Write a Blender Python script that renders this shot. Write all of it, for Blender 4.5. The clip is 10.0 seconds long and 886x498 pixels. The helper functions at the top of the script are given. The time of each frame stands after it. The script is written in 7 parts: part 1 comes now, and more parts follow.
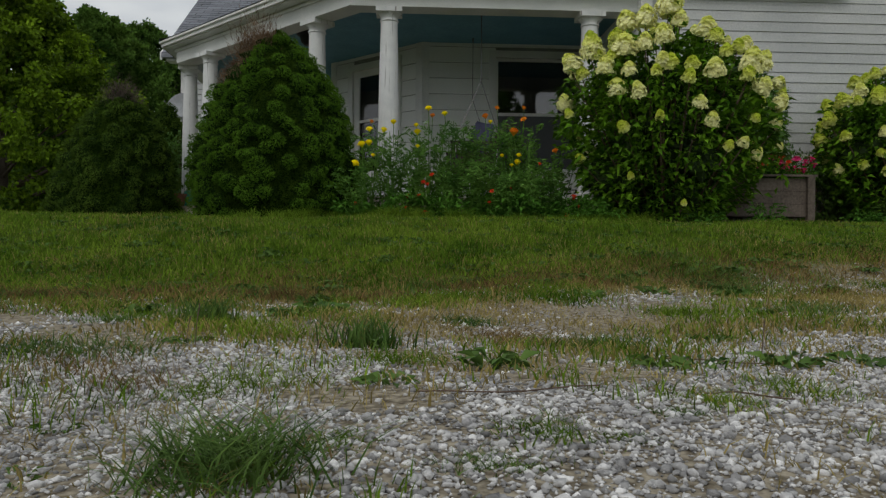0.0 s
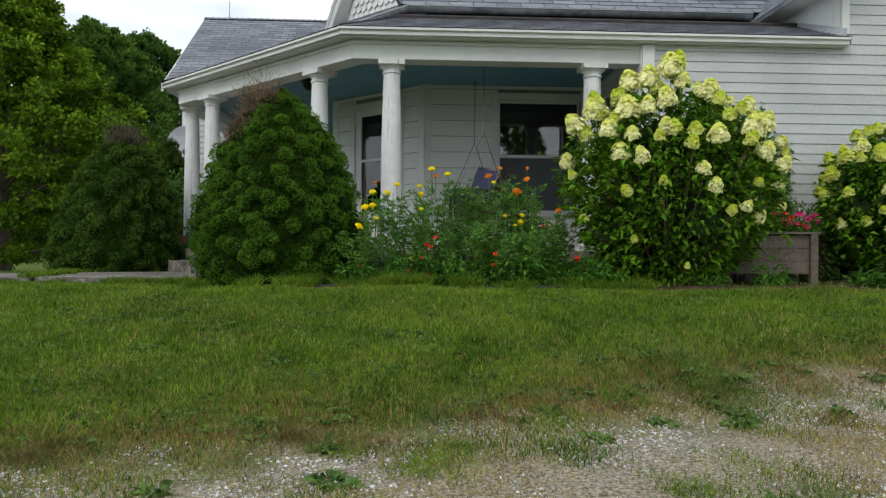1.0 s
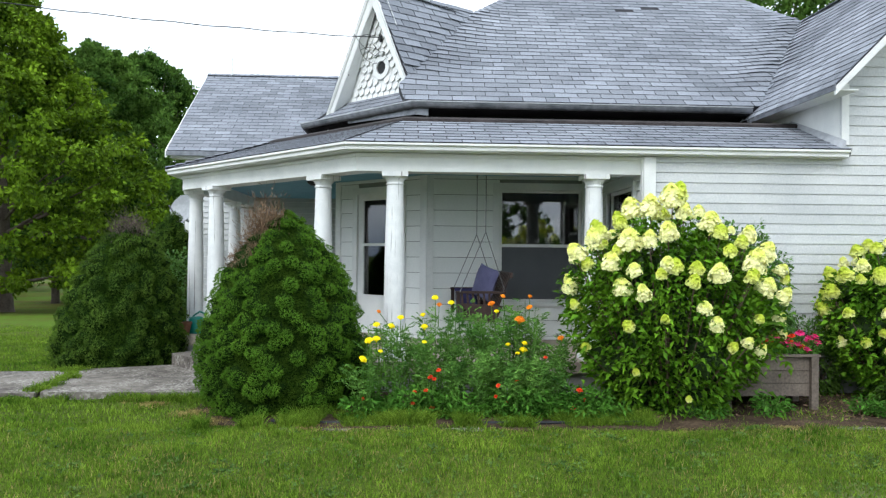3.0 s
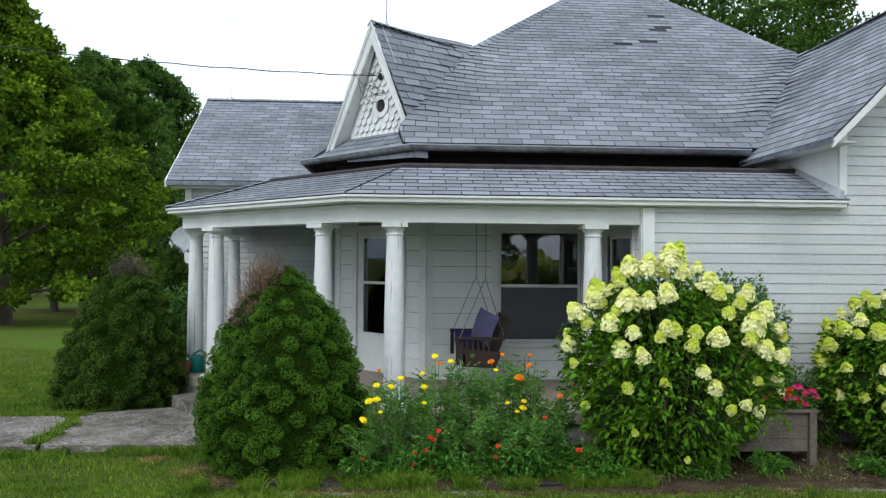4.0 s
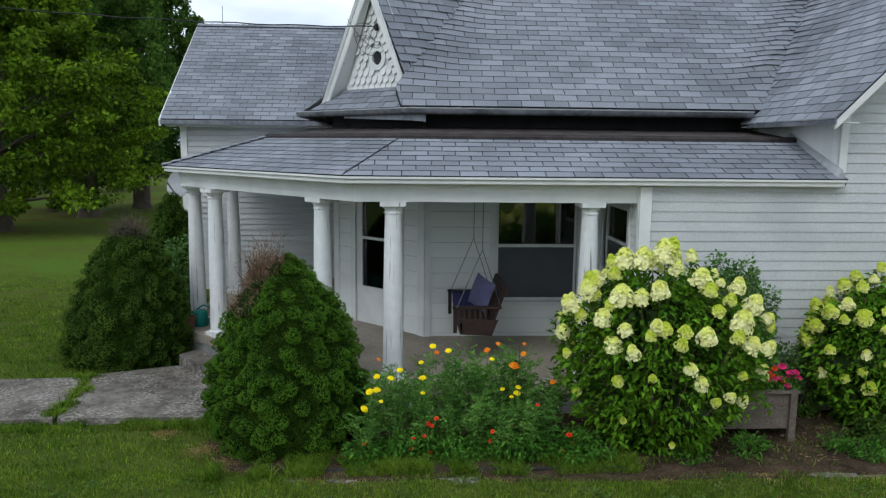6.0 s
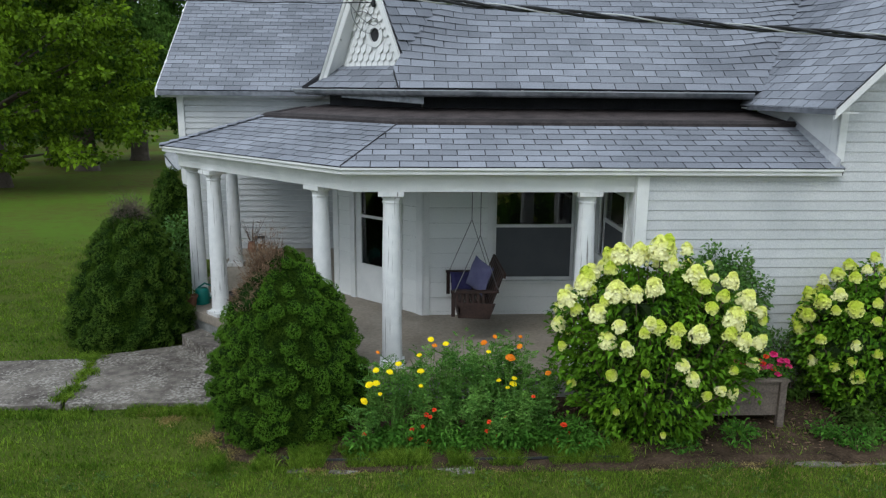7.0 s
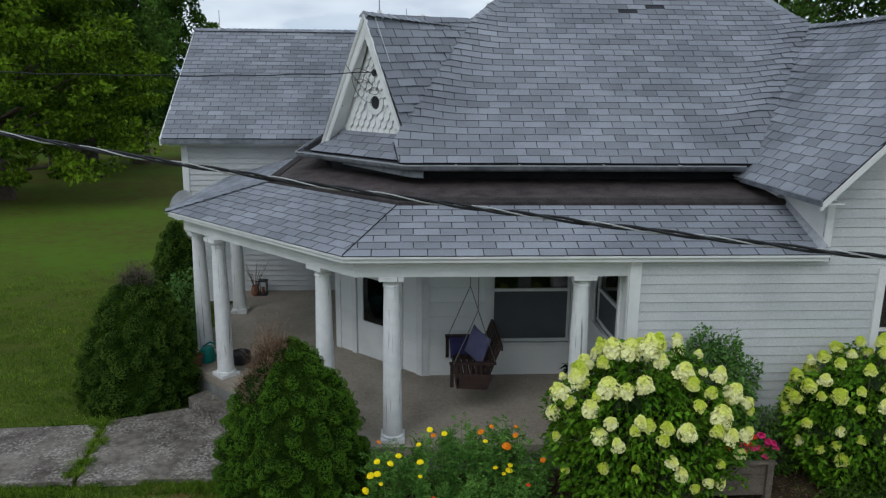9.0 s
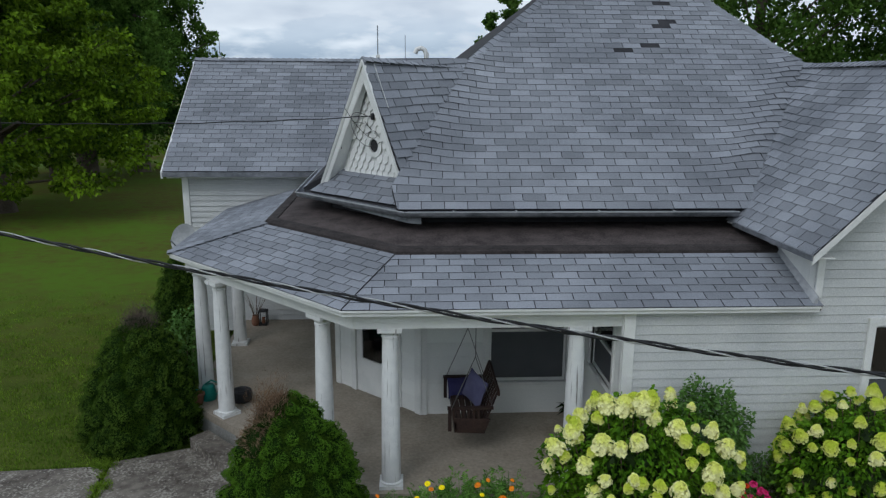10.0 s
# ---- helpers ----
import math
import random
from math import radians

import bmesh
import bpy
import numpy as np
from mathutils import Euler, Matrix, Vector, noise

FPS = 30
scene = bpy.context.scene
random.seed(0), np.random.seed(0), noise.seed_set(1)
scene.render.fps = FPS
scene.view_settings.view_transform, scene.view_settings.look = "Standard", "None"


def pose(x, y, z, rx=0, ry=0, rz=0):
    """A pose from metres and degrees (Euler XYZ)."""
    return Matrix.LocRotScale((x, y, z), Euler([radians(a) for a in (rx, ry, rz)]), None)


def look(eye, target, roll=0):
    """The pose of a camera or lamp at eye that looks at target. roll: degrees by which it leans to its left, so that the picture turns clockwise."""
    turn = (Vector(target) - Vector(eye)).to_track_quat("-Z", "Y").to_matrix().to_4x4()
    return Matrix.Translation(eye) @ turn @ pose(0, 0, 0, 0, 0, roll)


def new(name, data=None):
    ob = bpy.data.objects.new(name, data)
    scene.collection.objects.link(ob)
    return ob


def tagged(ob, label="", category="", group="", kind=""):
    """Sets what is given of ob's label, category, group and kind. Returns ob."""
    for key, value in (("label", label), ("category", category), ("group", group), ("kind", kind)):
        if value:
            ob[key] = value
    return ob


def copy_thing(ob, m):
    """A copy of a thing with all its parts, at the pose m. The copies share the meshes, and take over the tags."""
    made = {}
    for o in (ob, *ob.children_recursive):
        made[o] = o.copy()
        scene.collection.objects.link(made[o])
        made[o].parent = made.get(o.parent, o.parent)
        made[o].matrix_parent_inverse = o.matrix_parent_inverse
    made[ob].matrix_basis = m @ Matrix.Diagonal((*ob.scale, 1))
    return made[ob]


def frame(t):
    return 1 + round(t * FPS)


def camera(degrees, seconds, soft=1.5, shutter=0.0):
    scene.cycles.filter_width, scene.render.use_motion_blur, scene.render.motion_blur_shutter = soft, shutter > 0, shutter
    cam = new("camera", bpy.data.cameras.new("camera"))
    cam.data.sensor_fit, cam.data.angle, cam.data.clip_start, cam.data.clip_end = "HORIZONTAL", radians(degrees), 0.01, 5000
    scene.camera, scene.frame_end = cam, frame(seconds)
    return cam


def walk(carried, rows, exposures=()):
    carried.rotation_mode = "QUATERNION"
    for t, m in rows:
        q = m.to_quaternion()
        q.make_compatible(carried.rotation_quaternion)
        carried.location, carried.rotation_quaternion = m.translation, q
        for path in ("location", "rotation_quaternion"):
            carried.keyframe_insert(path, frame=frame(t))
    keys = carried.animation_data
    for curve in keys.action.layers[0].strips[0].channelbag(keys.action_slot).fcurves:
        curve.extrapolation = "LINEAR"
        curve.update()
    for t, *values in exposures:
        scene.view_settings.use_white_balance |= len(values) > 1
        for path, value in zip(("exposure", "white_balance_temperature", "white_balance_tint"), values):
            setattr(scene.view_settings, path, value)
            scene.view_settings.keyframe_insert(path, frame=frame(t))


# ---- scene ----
cam = camera(62.5, 10.0, soft=1.3)
METRES, EYE, TILT, LEAN, TURN = 8.0, 1.5, 0.0, 0.0, 0.0
PATH = [
    (0, (-0.566, 0.163, 0.062), (-0.466, 2.16, 0.054), 0.5),
    (0.5, (-0.586, 0.181, 0.328), (-0.486, 2.179, 0.325), 0.4),
    (1, (-0.608, 0.168, 0.634), (-0.507, 2.166, 0.634), 0.4),
    (1.5, (-0.636, 0.159, 0.956), (-0.533, 2.156, 0.959), 0.4),
    (2, (-0.651, 0.118, 1.274), (-0.55, 2.116, 1.276), 0.4),
    (2.5, (-0.65, 0.118, 1.561), (-0.55, 2.115, 1.572), 0.5),
    (4, (-0.67, 0.072, 2.422), (-0.566, 2.069, 2.443), 0.5),
    (4.5, (-0.677, 0.072, 2.702), (-0.568, 2.069, 2.724), 0.5),
    (5, (-0.683, 0.046, 2.961), (-0.573, 2.043, 2.933), 0.5),
    (5.5, (-0.672, 0.062, 3.248), (-0.563, 2.05, 3.058), 0.5),
    (6, (-0.674, 0.052, 3.488), (-0.564, 2.029, 3.205), 0.6),
    (7.5, (-0.642, 0.071, 4.274), (-0.533, 2.016, 3.819), 0.5),
    (8, (-0.65, 0.069, 4.558), (-0.541, 2.013, 4.105), 0.5),
    (8.5, (-0.655, 0.048, 4.856), (-0.546, 1.992, 4.402), 0.5),
    (9, (-0.632, 0.043, 5.157), (-0.526, 1.989, 4.705), 0.5),
    (9.5, (-0.622, 0.037, 5.49), (-0.515, 1.983, 5.037), 0.4),
    (10, (-0.605, 0.035, 5.808), (-0.499, 1.981, 5.358), 0.4),
]
EXPOSURES = [(0, -0.90, 6600, 10), (0.5, -0.60, 6500, 10), (1, -0.10, 6400, 10), (2, 0.58, 6100, 9), (2.7, 0.78, 6050, 9), (3.8, 0.28, 6000, 9), (4.5, -0.08, 6000, 9), (5, -0.34, 5980, 9), (5.5, -0.36, 5960, 9), (6, -0.20, 5950, 9), (7.5, 0.0, 5950, 9), (8, -0.28, 5950, 9), (8.5, -0.42, 5950, 9), (9, -0.56, 5950, 9), (10, -0.62, 5950, 9)]
walk(cam, [(t, look(eye, target, roll)) for t, eye, target, roll in PATH], EXPOSURES)

# ---- world, sun, exposure ----
world = bpy.data.worlds.new("sky")
scene.world = world
world.use_nodes = True
wn, wl = world.node_tree.nodes, world.node_tree.links
wn.clear()
SUN_EL, SUN_AZ = radians(44), radians(212)
sky = wn.new("ShaderNodeTexSky")
sky.sky_type, sky.sun_disc = "NISHITA", False
sky.sun_elevation, sky.sun_rotation = SUN_EL, SUN_AZ
tc = wn.new("ShaderNodeTexCoord")
mp = wn.new("ShaderNodeMapping")
mp.inputs["Scale"].default_value = (1.0, 1.0, 3.2)
cl = wn.new("ShaderNodeTexNoise")
cl.inputs["Scale"].default_value, cl.inputs["Detail"].default_value, cl.inputs["Roughness"].default_value = 5.5, 8, 0.55
rp = wn.new("ShaderNodeValToRGB")
rp.color_ramp.elements[0].position, rp.color_ramp.elements[1].position = 0.40, 0.56
rp.color_ramp.elements[0].color, rp.color_ramp.elements[1].color = (0.12, 0.12, 0.12, 1), (1, 1, 1, 1)
cl2 = wn.new("ShaderNodeTexNoise")
cl2.inputs["Scale"].default_value, cl2.inputs["Detail"].default_value = 6.5, 7
shade = wn.new("ShaderNodeValToRGB")
shade.color_ramp.elements[0].position, shade.color_ramp.elements[1].position = 0.3, 0.7
shade.color_ramp.elements[0].color, shade.color_ramp.elements[1].color = (8.6, 9.4, 10.3, 1), (13.4, 14.0, 14.2, 1)
mix = wn.new("ShaderNodeMix")
mix.data_type = "RGBA"
bg = wn.new("ShaderNodeBackground")
bg.inputs["Strength"].default_value = 0.10
out = wn.new("ShaderNodeOutputWorld")
wl.new(tc.outputs["Generated"], mp.inputs["Vector"])
wl.new(mp.outputs["Vector"], cl.inputs["Vector"])
wl.new(mp.outputs["Vector"], cl2.inputs["Vector"])
wl.new(cl.outputs["Fac"], rp.inputs["Fac"])
wl.new(cl2.outputs["Fac"], shade.inputs["Fac"])
up = wn.new("ShaderNodeSeparateXYZ")
deck = wn.new("ShaderNodeMapRange")
deck.inputs["From Min"].default_value, deck.inputs["From Max"].default_value = 0.03, 0.10
both = wn.new("ShaderNodeMath")
both.use_clamp = True
wl.new(tc.outputs["Generated"], up.inputs[0])
wl.new(up.outputs["Z"], deck.inputs["Value"])
wl.new(rp.outputs["Color"], both.inputs[0])
wl.new(deck.outputs["Result"], both.inputs[1])
wl.new(both.outputs[0], mix.inputs[0])
haze = wn.new("ShaderNodeMix")
haze.data_type = "RGBA"
haze.inputs[0].default_value = 0.6
haze.inputs[7].default_value = (4.6, 6.7, 9.8, 1)
wl.new(sky.outputs["Color"], haze.inputs[6])
wl.new(haze.outputs[2], mix.inputs[6])
wl.new(shade.outputs["Color"], mix.inputs[7])
wl.new(mix.outputs[2], bg.inputs["Color"])
wl.new(bg.outputs["Background"], out.inputs["Surface"])

sun = new("sun", bpy.data.lights.new("sun", "SUN"))
sun.data.energy, sun.data.angle, sun.data.color = 1.15, radians(26), (1.0, 0.96, 0.9)
sd = Vector((math.sin(SUN_AZ) * math.cos(SUN_EL), math.cos(SUN_AZ) * math.cos(SUN_EL), math.sin(SUN_EL)))
sun.matrix_world = look(sd * 60, (0, 0, 0))

rng = np.random.default_rng(7)


# ---- materials ----
def material(name, a, b, rough=0.8, fine=40.0, coarse=2.5, bump=0.2, metal=0.0, vary="", amount=0.25, spec=0.3, third=None, translucent=0.0, bscale=None):
    """Two-scale noise between the colours a and b; vary: 'object' or 'island' adds a random shade to each piece."""
    m = bpy.data.materials.new(name)
    m.use_nodes = True
    n, l = m.node_tree.nodes, m.node_tree.links
    bs = n["Principled BSDF"]
    bs.inputs["Roughness"].default_value, bs.inputs["Metallic"].default_value = rough, metal
    bs.inputs["Specular IOR Level"].default_value = spec
    co = n.new("ShaderNodeTexCoord")
    geo = n.new("ShaderNodeNewGeometry")
    n1, n2 = n.new("ShaderNodeTexNoise"), n.new("ShaderNodeTexNoise")
    for q, s in ((n1, fine), (n2, coarse)):
        q.inputs["Scale"].default_value, q.inputs["Detail"].default_value = s, 5
        l.new(geo.outputs["Position"], q.inputs["Vector"])
    add = n.new("ShaderNodeMath")
    add.operation = "ADD"
    l.new(n1.outputs["Fac"], add.inputs[0])
    l.new(n2.outputs["Fac"], add.inputs[1])
    mr = n.new("ShaderNodeMapRange")
    mr.inputs["From Min"].default_value, mr.inputs["From Max"].default_value = 0.72, 1.28
    l.new(add.outputs[0], mr.inputs["Value"])
    ramp = n.new("ShaderNodeValToRGB")
    ramp.color_ramp.elements[0].color, ramp.color_ramp.elements[1].color = (*a, 1), (*b, 1)
    if third:
        e = ramp.color_ramp.elements.new(0.5)
        e.color = (*third, 1)
    l.new(mr.outputs["Result"], ramp.inputs["Fac"])
    colour = ramp.outputs["Color"]
    if vary:
        hs = n.new("ShaderNodeHueSaturation")
        rm = n.new("ShaderNodeMapRange")
        rm.inputs["To Min"].default_value, rm.inputs["To Max"].default_value = 1 - amount, 1 + amount
        if vary == "object":
            l.new(n.new("ShaderNodeObjectInfo").outputs["Random"], rm.inputs["Value"])
        else:
            l.new(geo.outputs["Random Per Island"], rm.inputs["Value"])
        l.new(rm.outputs["Result"], hs.inputs["Value"])
        l.new(colour, hs.inputs["Color"])
        colour = hs.outputs["Color"]
    l.new(colour, bs.inputs["Base Color"])
    if bump:
        bp = n.new("ShaderNodeBump")
        bp.inputs["Strength"].default_value, bp.inputs["Distance"].default_value = bump, 0.01
        if bscale:
            n3 = n.new("ShaderNodeTexNoise")
            n3.inputs["Scale"].default_value, n3.inputs["Detail"].default_value = bscale, 4
            l.new(geo.outputs["Position"], n3.inputs["Vector"])
            l.new(n3.outputs["Fac"], bp.inputs["Height"])
        else:
            l.new(n1.outputs["Fac"], bp.inputs["Height"])
        l.new(bp.outputs["Normal"], bs.inputs["Normal"])
    if translucent:
        tr, ms = n.new("ShaderNodeBsdfTranslucent"), n.new("ShaderNodeMixShader")
        ms.inputs["Fac"].default_value = translucent
        l.new(colour, tr.inputs["Color"])
        l.new(bs.outputs["BSDF"], ms.inputs[1])
        l.new(tr.outputs["BSDF"], ms.inputs[2])
        l.new(ms.outputs["Shader"], n["Material Output"].inputs["Surface"])
    return m


def glass(name, tint=0.75):
    m = bpy.data.materials.new(name)
    m.use_nodes = True
    n, l = m.node_tree.nodes, m.node_tree.links
    n.remove(n["Principled BSDF"])
    t, g, f, ms = n.new("ShaderNodeBsdfTransparent"), n.new("ShaderNodeBsdfGlossy"), n.new("ShaderNodeFresnel"), n.new("ShaderNodeMixShader")
    t.inputs["Color"].default_value = (tint, tint, tint, 1)
    g.inputs["Roughness"].default_value = 0.02
    f.inputs["IOR"].default_value = 1.95
    l.new(f.outputs["Fac"], ms.inputs["Fac"])
    l.new(t.outputs["BSDF"], ms.inputs[1])
    l.new(g.outputs["BSDF"], ms.inputs[2])
    l.new(ms.outputs["Shader"], n["Material Output"].inputs["Surface"])
    return m


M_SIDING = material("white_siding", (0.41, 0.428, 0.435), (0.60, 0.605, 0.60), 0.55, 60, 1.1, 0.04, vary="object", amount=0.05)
# Siding white raised in colour to make up for dim light in the porch.
M_PORCH = material("light_lifted_white_siding", (0.70, 0.715, 0.695), (0.81, 0.815, 0.795), 0.55, 60, 1.1, 0.04, vary="object", amount=0.05)
M_TRIM = material("white_trim_paint", (0.62, 0.63, 0.62), (0.80, 0.80, 0.78), 0.5, 90, 3, 0.06)
M_COLUMN = material("cracked_white_paint", (0.66, 0.67, 0.67), (0.80, 0.80, 0.79), 0.55, 120, 9, 0.2)


def crack_paint(m):
    """Dark upright cracks, broken along their length, in a coat of paint."""
    n, l = m.node_tree.nodes, m.node_tree.links
    bs = n["Principled BSDF"]
    under = bs.inputs["Base Color"].links[0].from_socket
    geo, mp_, ns, rm, mx = n.new("ShaderNodeNewGeometry"), n.new("ShaderNodeMapping"), n.new("ShaderNodeTexNoise"), n.new("ShaderNodeMapRange"), n.new("ShaderNodeMix")
    mp_.inputs["Scale"].default_value = (42, 42, 1.3)
    ns.inputs["Scale"].default_value, ns.inputs["Detail"].default_value = 1.0, 3
    rm.inputs["From Min"].default_value, rm.inputs["From Max"].default_value = 0.30, 0.37
    l.new(geo.outputs["Position"], mp_.inputs["Vector"])
    l.new(mp_.outputs["Vector"], ns.inputs["Vector"])
    l.new(ns.outputs["Fac"], rm.inputs["Value"])
    mx.data_type = "RGBA"
    l.new(rm.outputs["Result"], mx.inputs[0])
    mx.inputs[6].default_value = (0.26, 0.25, 0.24, 1)
    l.new(under, mx.inputs[7])
    l.new(mx.outputs[2], bs.inputs["Base Color"])


crack_paint(M_COLUMN)
M_GUTTER = material("grey_gutter_metal", (0.10, 0.11, 0.125), (0.27, 0.28, 0.31), 0.4, 9, 2, 0.05, metal=0.3)
M_LIP = material("pale_gutter_lip", (0.30, 0.31, 0.33), (0.46, 0.47, 0.49), 0.45, 14, 3, 0.05, metal=0.2)
M_SHINGLE = material("grey_asphalt_shingle", (0.155, 0.166, 0.190), (0.282, 0.297, 0.330), 0.95, 110, 0.7, 0.7, vary="object", amount=0.16, spec=0.12)
M_SHINGLE_FAR = material("grey_asphalt_shingle_field", (0.155, 0.166, 0.190), (0.282, 0.297, 0.330), 0.95, 110, 0.7, 0.7, vary="island", amount=0.20, spec=0.12)
# Cut-edge asphalt, blackened so it also draws the shadow line under each tab.
M_SHINGLE_CUT = material("asphalt_edge_shadow_line", (0.020, 0.021, 0.025), (0.055, 0.057, 0.064), 0.95, 60, 3, 0.2)
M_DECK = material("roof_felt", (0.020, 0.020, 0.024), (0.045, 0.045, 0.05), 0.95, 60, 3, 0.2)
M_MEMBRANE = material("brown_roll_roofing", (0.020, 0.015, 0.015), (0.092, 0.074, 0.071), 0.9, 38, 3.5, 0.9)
M_ROOF_EDGE = material("maroon_roofing_edge", (0.012, 0.010, 0.010), (0.050, 0.041, 0.040), 0.9, 45, 6, 0.9)
M_CEIL = material("blue_ceiling_paint", (0.10, 0.26, 0.34), (0.15, 0.34, 0.43), 0.6, 30, 3, 0.05)
M_CONCRETE = material("porch_concrete", (0.235, 0.200, 0.160), (0.36, 0.315, 0.258), 0.85, 25, 1.5, 0.15)


def slab_material():
    """Old concrete: brown-grey stains with pale worn aggregate showing in speckles."""
    m = material("weathered_concrete", (0.060, 0.050, 0.042), (0.200, 0.178, 0.152), 0.95, 9, 1.6, 0.7, bscale=40)
    n, l = m.node_tree.nodes, m.node_tree.links
    bs = n["Principled BSDF"]
    under = bs.inputs["Base Color"].links[0].from_socket
    geo = n.new("ShaderNodeNewGeometry")
    a, b, add, rmp, mx = n.new("ShaderNodeTexNoise"), n.new("ShaderNodeTexNoise"), n.new("ShaderNodeMath"), n.new("ShaderNodeMapRange"), n.new("ShaderNodeMix")
    a.inputs["Scale"].default_value, a.inputs["Detail"].default_value = 24, 7
    b.inputs["Scale"].default_value, b.inputs["Detail"].default_value = 2.6, 4
    for q in (a, b):
        l.new(geo.outputs["Position"], q.inputs["Vector"])
    add.operation = "MULTIPLY_ADD"
    add.inputs[1].default_value = 0.75
    l.new(b.outputs["Fac"], add.inputs[0])
    l.new(a.outputs["Fac"], add.inputs[2])
    rmp.inputs["From Min"].default_value, rmp.inputs["From Max"].default_value = 0.90, 1.08
    l.new(add.outputs[0], rmp.inputs["Value"])
    mx.data_type = "RGBA"
    l.new(rmp.outputs["Result"], mx.inputs[0])
    l.new(under, mx.inputs[6])
    mx.inputs[7].default_value = (0.31, 0.29, 0.255, 1)
    l.new(mx.outputs[2], bs.inputs["Base Color"])
    return m


M_SLAB = slab_material()
M_FOUND = material("foundation_block", (0.22, 0.22, 0.21), (0.36, 0.36, 0.35), 0.9, 30, 3, 0.3)
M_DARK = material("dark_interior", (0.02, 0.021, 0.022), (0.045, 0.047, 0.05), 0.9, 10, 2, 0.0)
M_SCREEN = material("dark_window_screen", (0.07, 0.075, 0.082), (0.10, 0.106, 0.115), 0.6, 300, 2, 0.1)
M_GLASS = glass("window_glass")
M_SWING = material("dark_stained_wood", (0.020, 0.012, 0.010), (0.052, 0.030, 0.024), 0.6, 30, 5, 0.15, vary="object", amount=0.2)
M_CHAIN = material("steel_chain", (0.16, 0.16, 0.16), (0.28, 0.28, 0.28), 0.4, 40, 5, 0.0, metal=0.9)
M_PILLOW = material("slate_blue_cloth", (0.065, 0.065, 0.13), (0.11, 0.11, 0.19), 0.95, 160, 6, 0.3)
M_PILLOW2 = material("dark_blue_cloth", (0.025, 0.024, 0.085), (0.05, 0.046, 0.13), 0.95, 160, 6, 0.3)
M_BARK = material("bark", (0.045, 0.035, 0.027), (0.11, 0.09, 0.07), 0.95, 14, 2, 0.8)
M_SOIL = material("garden_soil", (0.022, 0.016, 0.011), (0.10, 0.070, 0.046), 0.98, 40, 4, 0.8, spec=0.05)
M_STONE = material("limestone_gravel", (0.27, 0.265, 0.265), (0.62, 0.61, 0.60), 0.95, 120, 8, 0.4, vary="island", amount=0.6, spec=0.15)
M_PLASTIC = material("black_plastic", (0.012, 0.013, 0.015), (0.03, 0.03, 0.034), 0.5, 30, 5, 0.1)
M_TEAL = material("teal_plastic", (0.01, 0.16, 0.13), (0.015, 0.22, 0.18), 0.35, 10, 3, 0.0)
M_DISH = material("grey_dish_paint", (0.24, 0.25, 0.26), (0.34, 0.35, 0.36), 0.5, 20, 4, 0.05)
M_PLANK = material("weathered_planter_wood", (0.085, 0.068, 0.055), (0.19, 0.155, 0.125), 0.9, 40, 4, 0.4, vary="object", amount=0.2)
M_TERRA = material("terracotta", (0.17, 0.075, 0.045), (0.26, 0.13, 0.085), 0.85, 25, 4, 0.2)
M_TWIG = material("dry_twig", (0.09, 0.06, 0.045), (0.17, 0.12, 0.09), 0.9, 30, 5, 0.1)
M_WIRE = material("black_cable", (0.012, 0.012, 0.013), (0.02, 0.02, 0.022), 0.5, 30, 5, 0.0)
M_WIREW = material("bare_aluminium_cable", (0.5, 0.5, 0.5), (0.62, 0.62, 0.62), 0.4, 30, 5, 0.0, metal=0.7)
M_SPRUCE = material("spruce_needles", (0.044, 0.108, 0.008), (0.110, 0.222, 0.018), 0.85, 9, 3.0, 0, vary="island", amount=0.2, spec=0.08, translucent=0.18)
M_SPRUCE_DARK = material("dark_spruce_needles", (0.032, 0.070, 0.009), (0.098, 0.165, 0.021), 0.85, 9, 2.2, 0, vary="island", amount=0.2, spec=0.08, translucent=0.15)
# Both greens are darkened to stand for shade inside the spruces.
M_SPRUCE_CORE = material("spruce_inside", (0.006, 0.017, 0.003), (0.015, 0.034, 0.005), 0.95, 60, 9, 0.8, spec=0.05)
M_SPRUCE_CLEFT = material("cleft_shade_needles", (0.020, 0.048, 0.005), (0.062, 0.116, 0.011), 0.9, 12, 3, 0, vary="island", amount=0.2, spec=0.05, translucent=0.1)
M_DEAD = material("dead_needles", (0.11, 0.070, 0.043), (0.25, 0.168, 0.108), 0.9, 25, 5, 0, vary="island", amount=0.4, spec=0.08)
M_DEAD_GREY = material("grey_dead_twigs", (0.065, 0.053, 0.042), (0.145, 0.118, 0.094), 0.9, 25, 5, 0, vary="island", amount=0.4, spec=0.05)
M_LEAF = material("hydrangea_leaf", (0.034, 0.108, 0.005), (0.150, 0.300, 0.016), 0.55, 12, 2.5, 0, vary="island", amount=0.45, spec=0.10, translucent=0.2)
M_LEAF_IN = material("hydrangea_inner_shade", (0.012, 0.028, 0.006), (0.03, 0.06, 0.01), 0.8, 12, 3, 0.3)


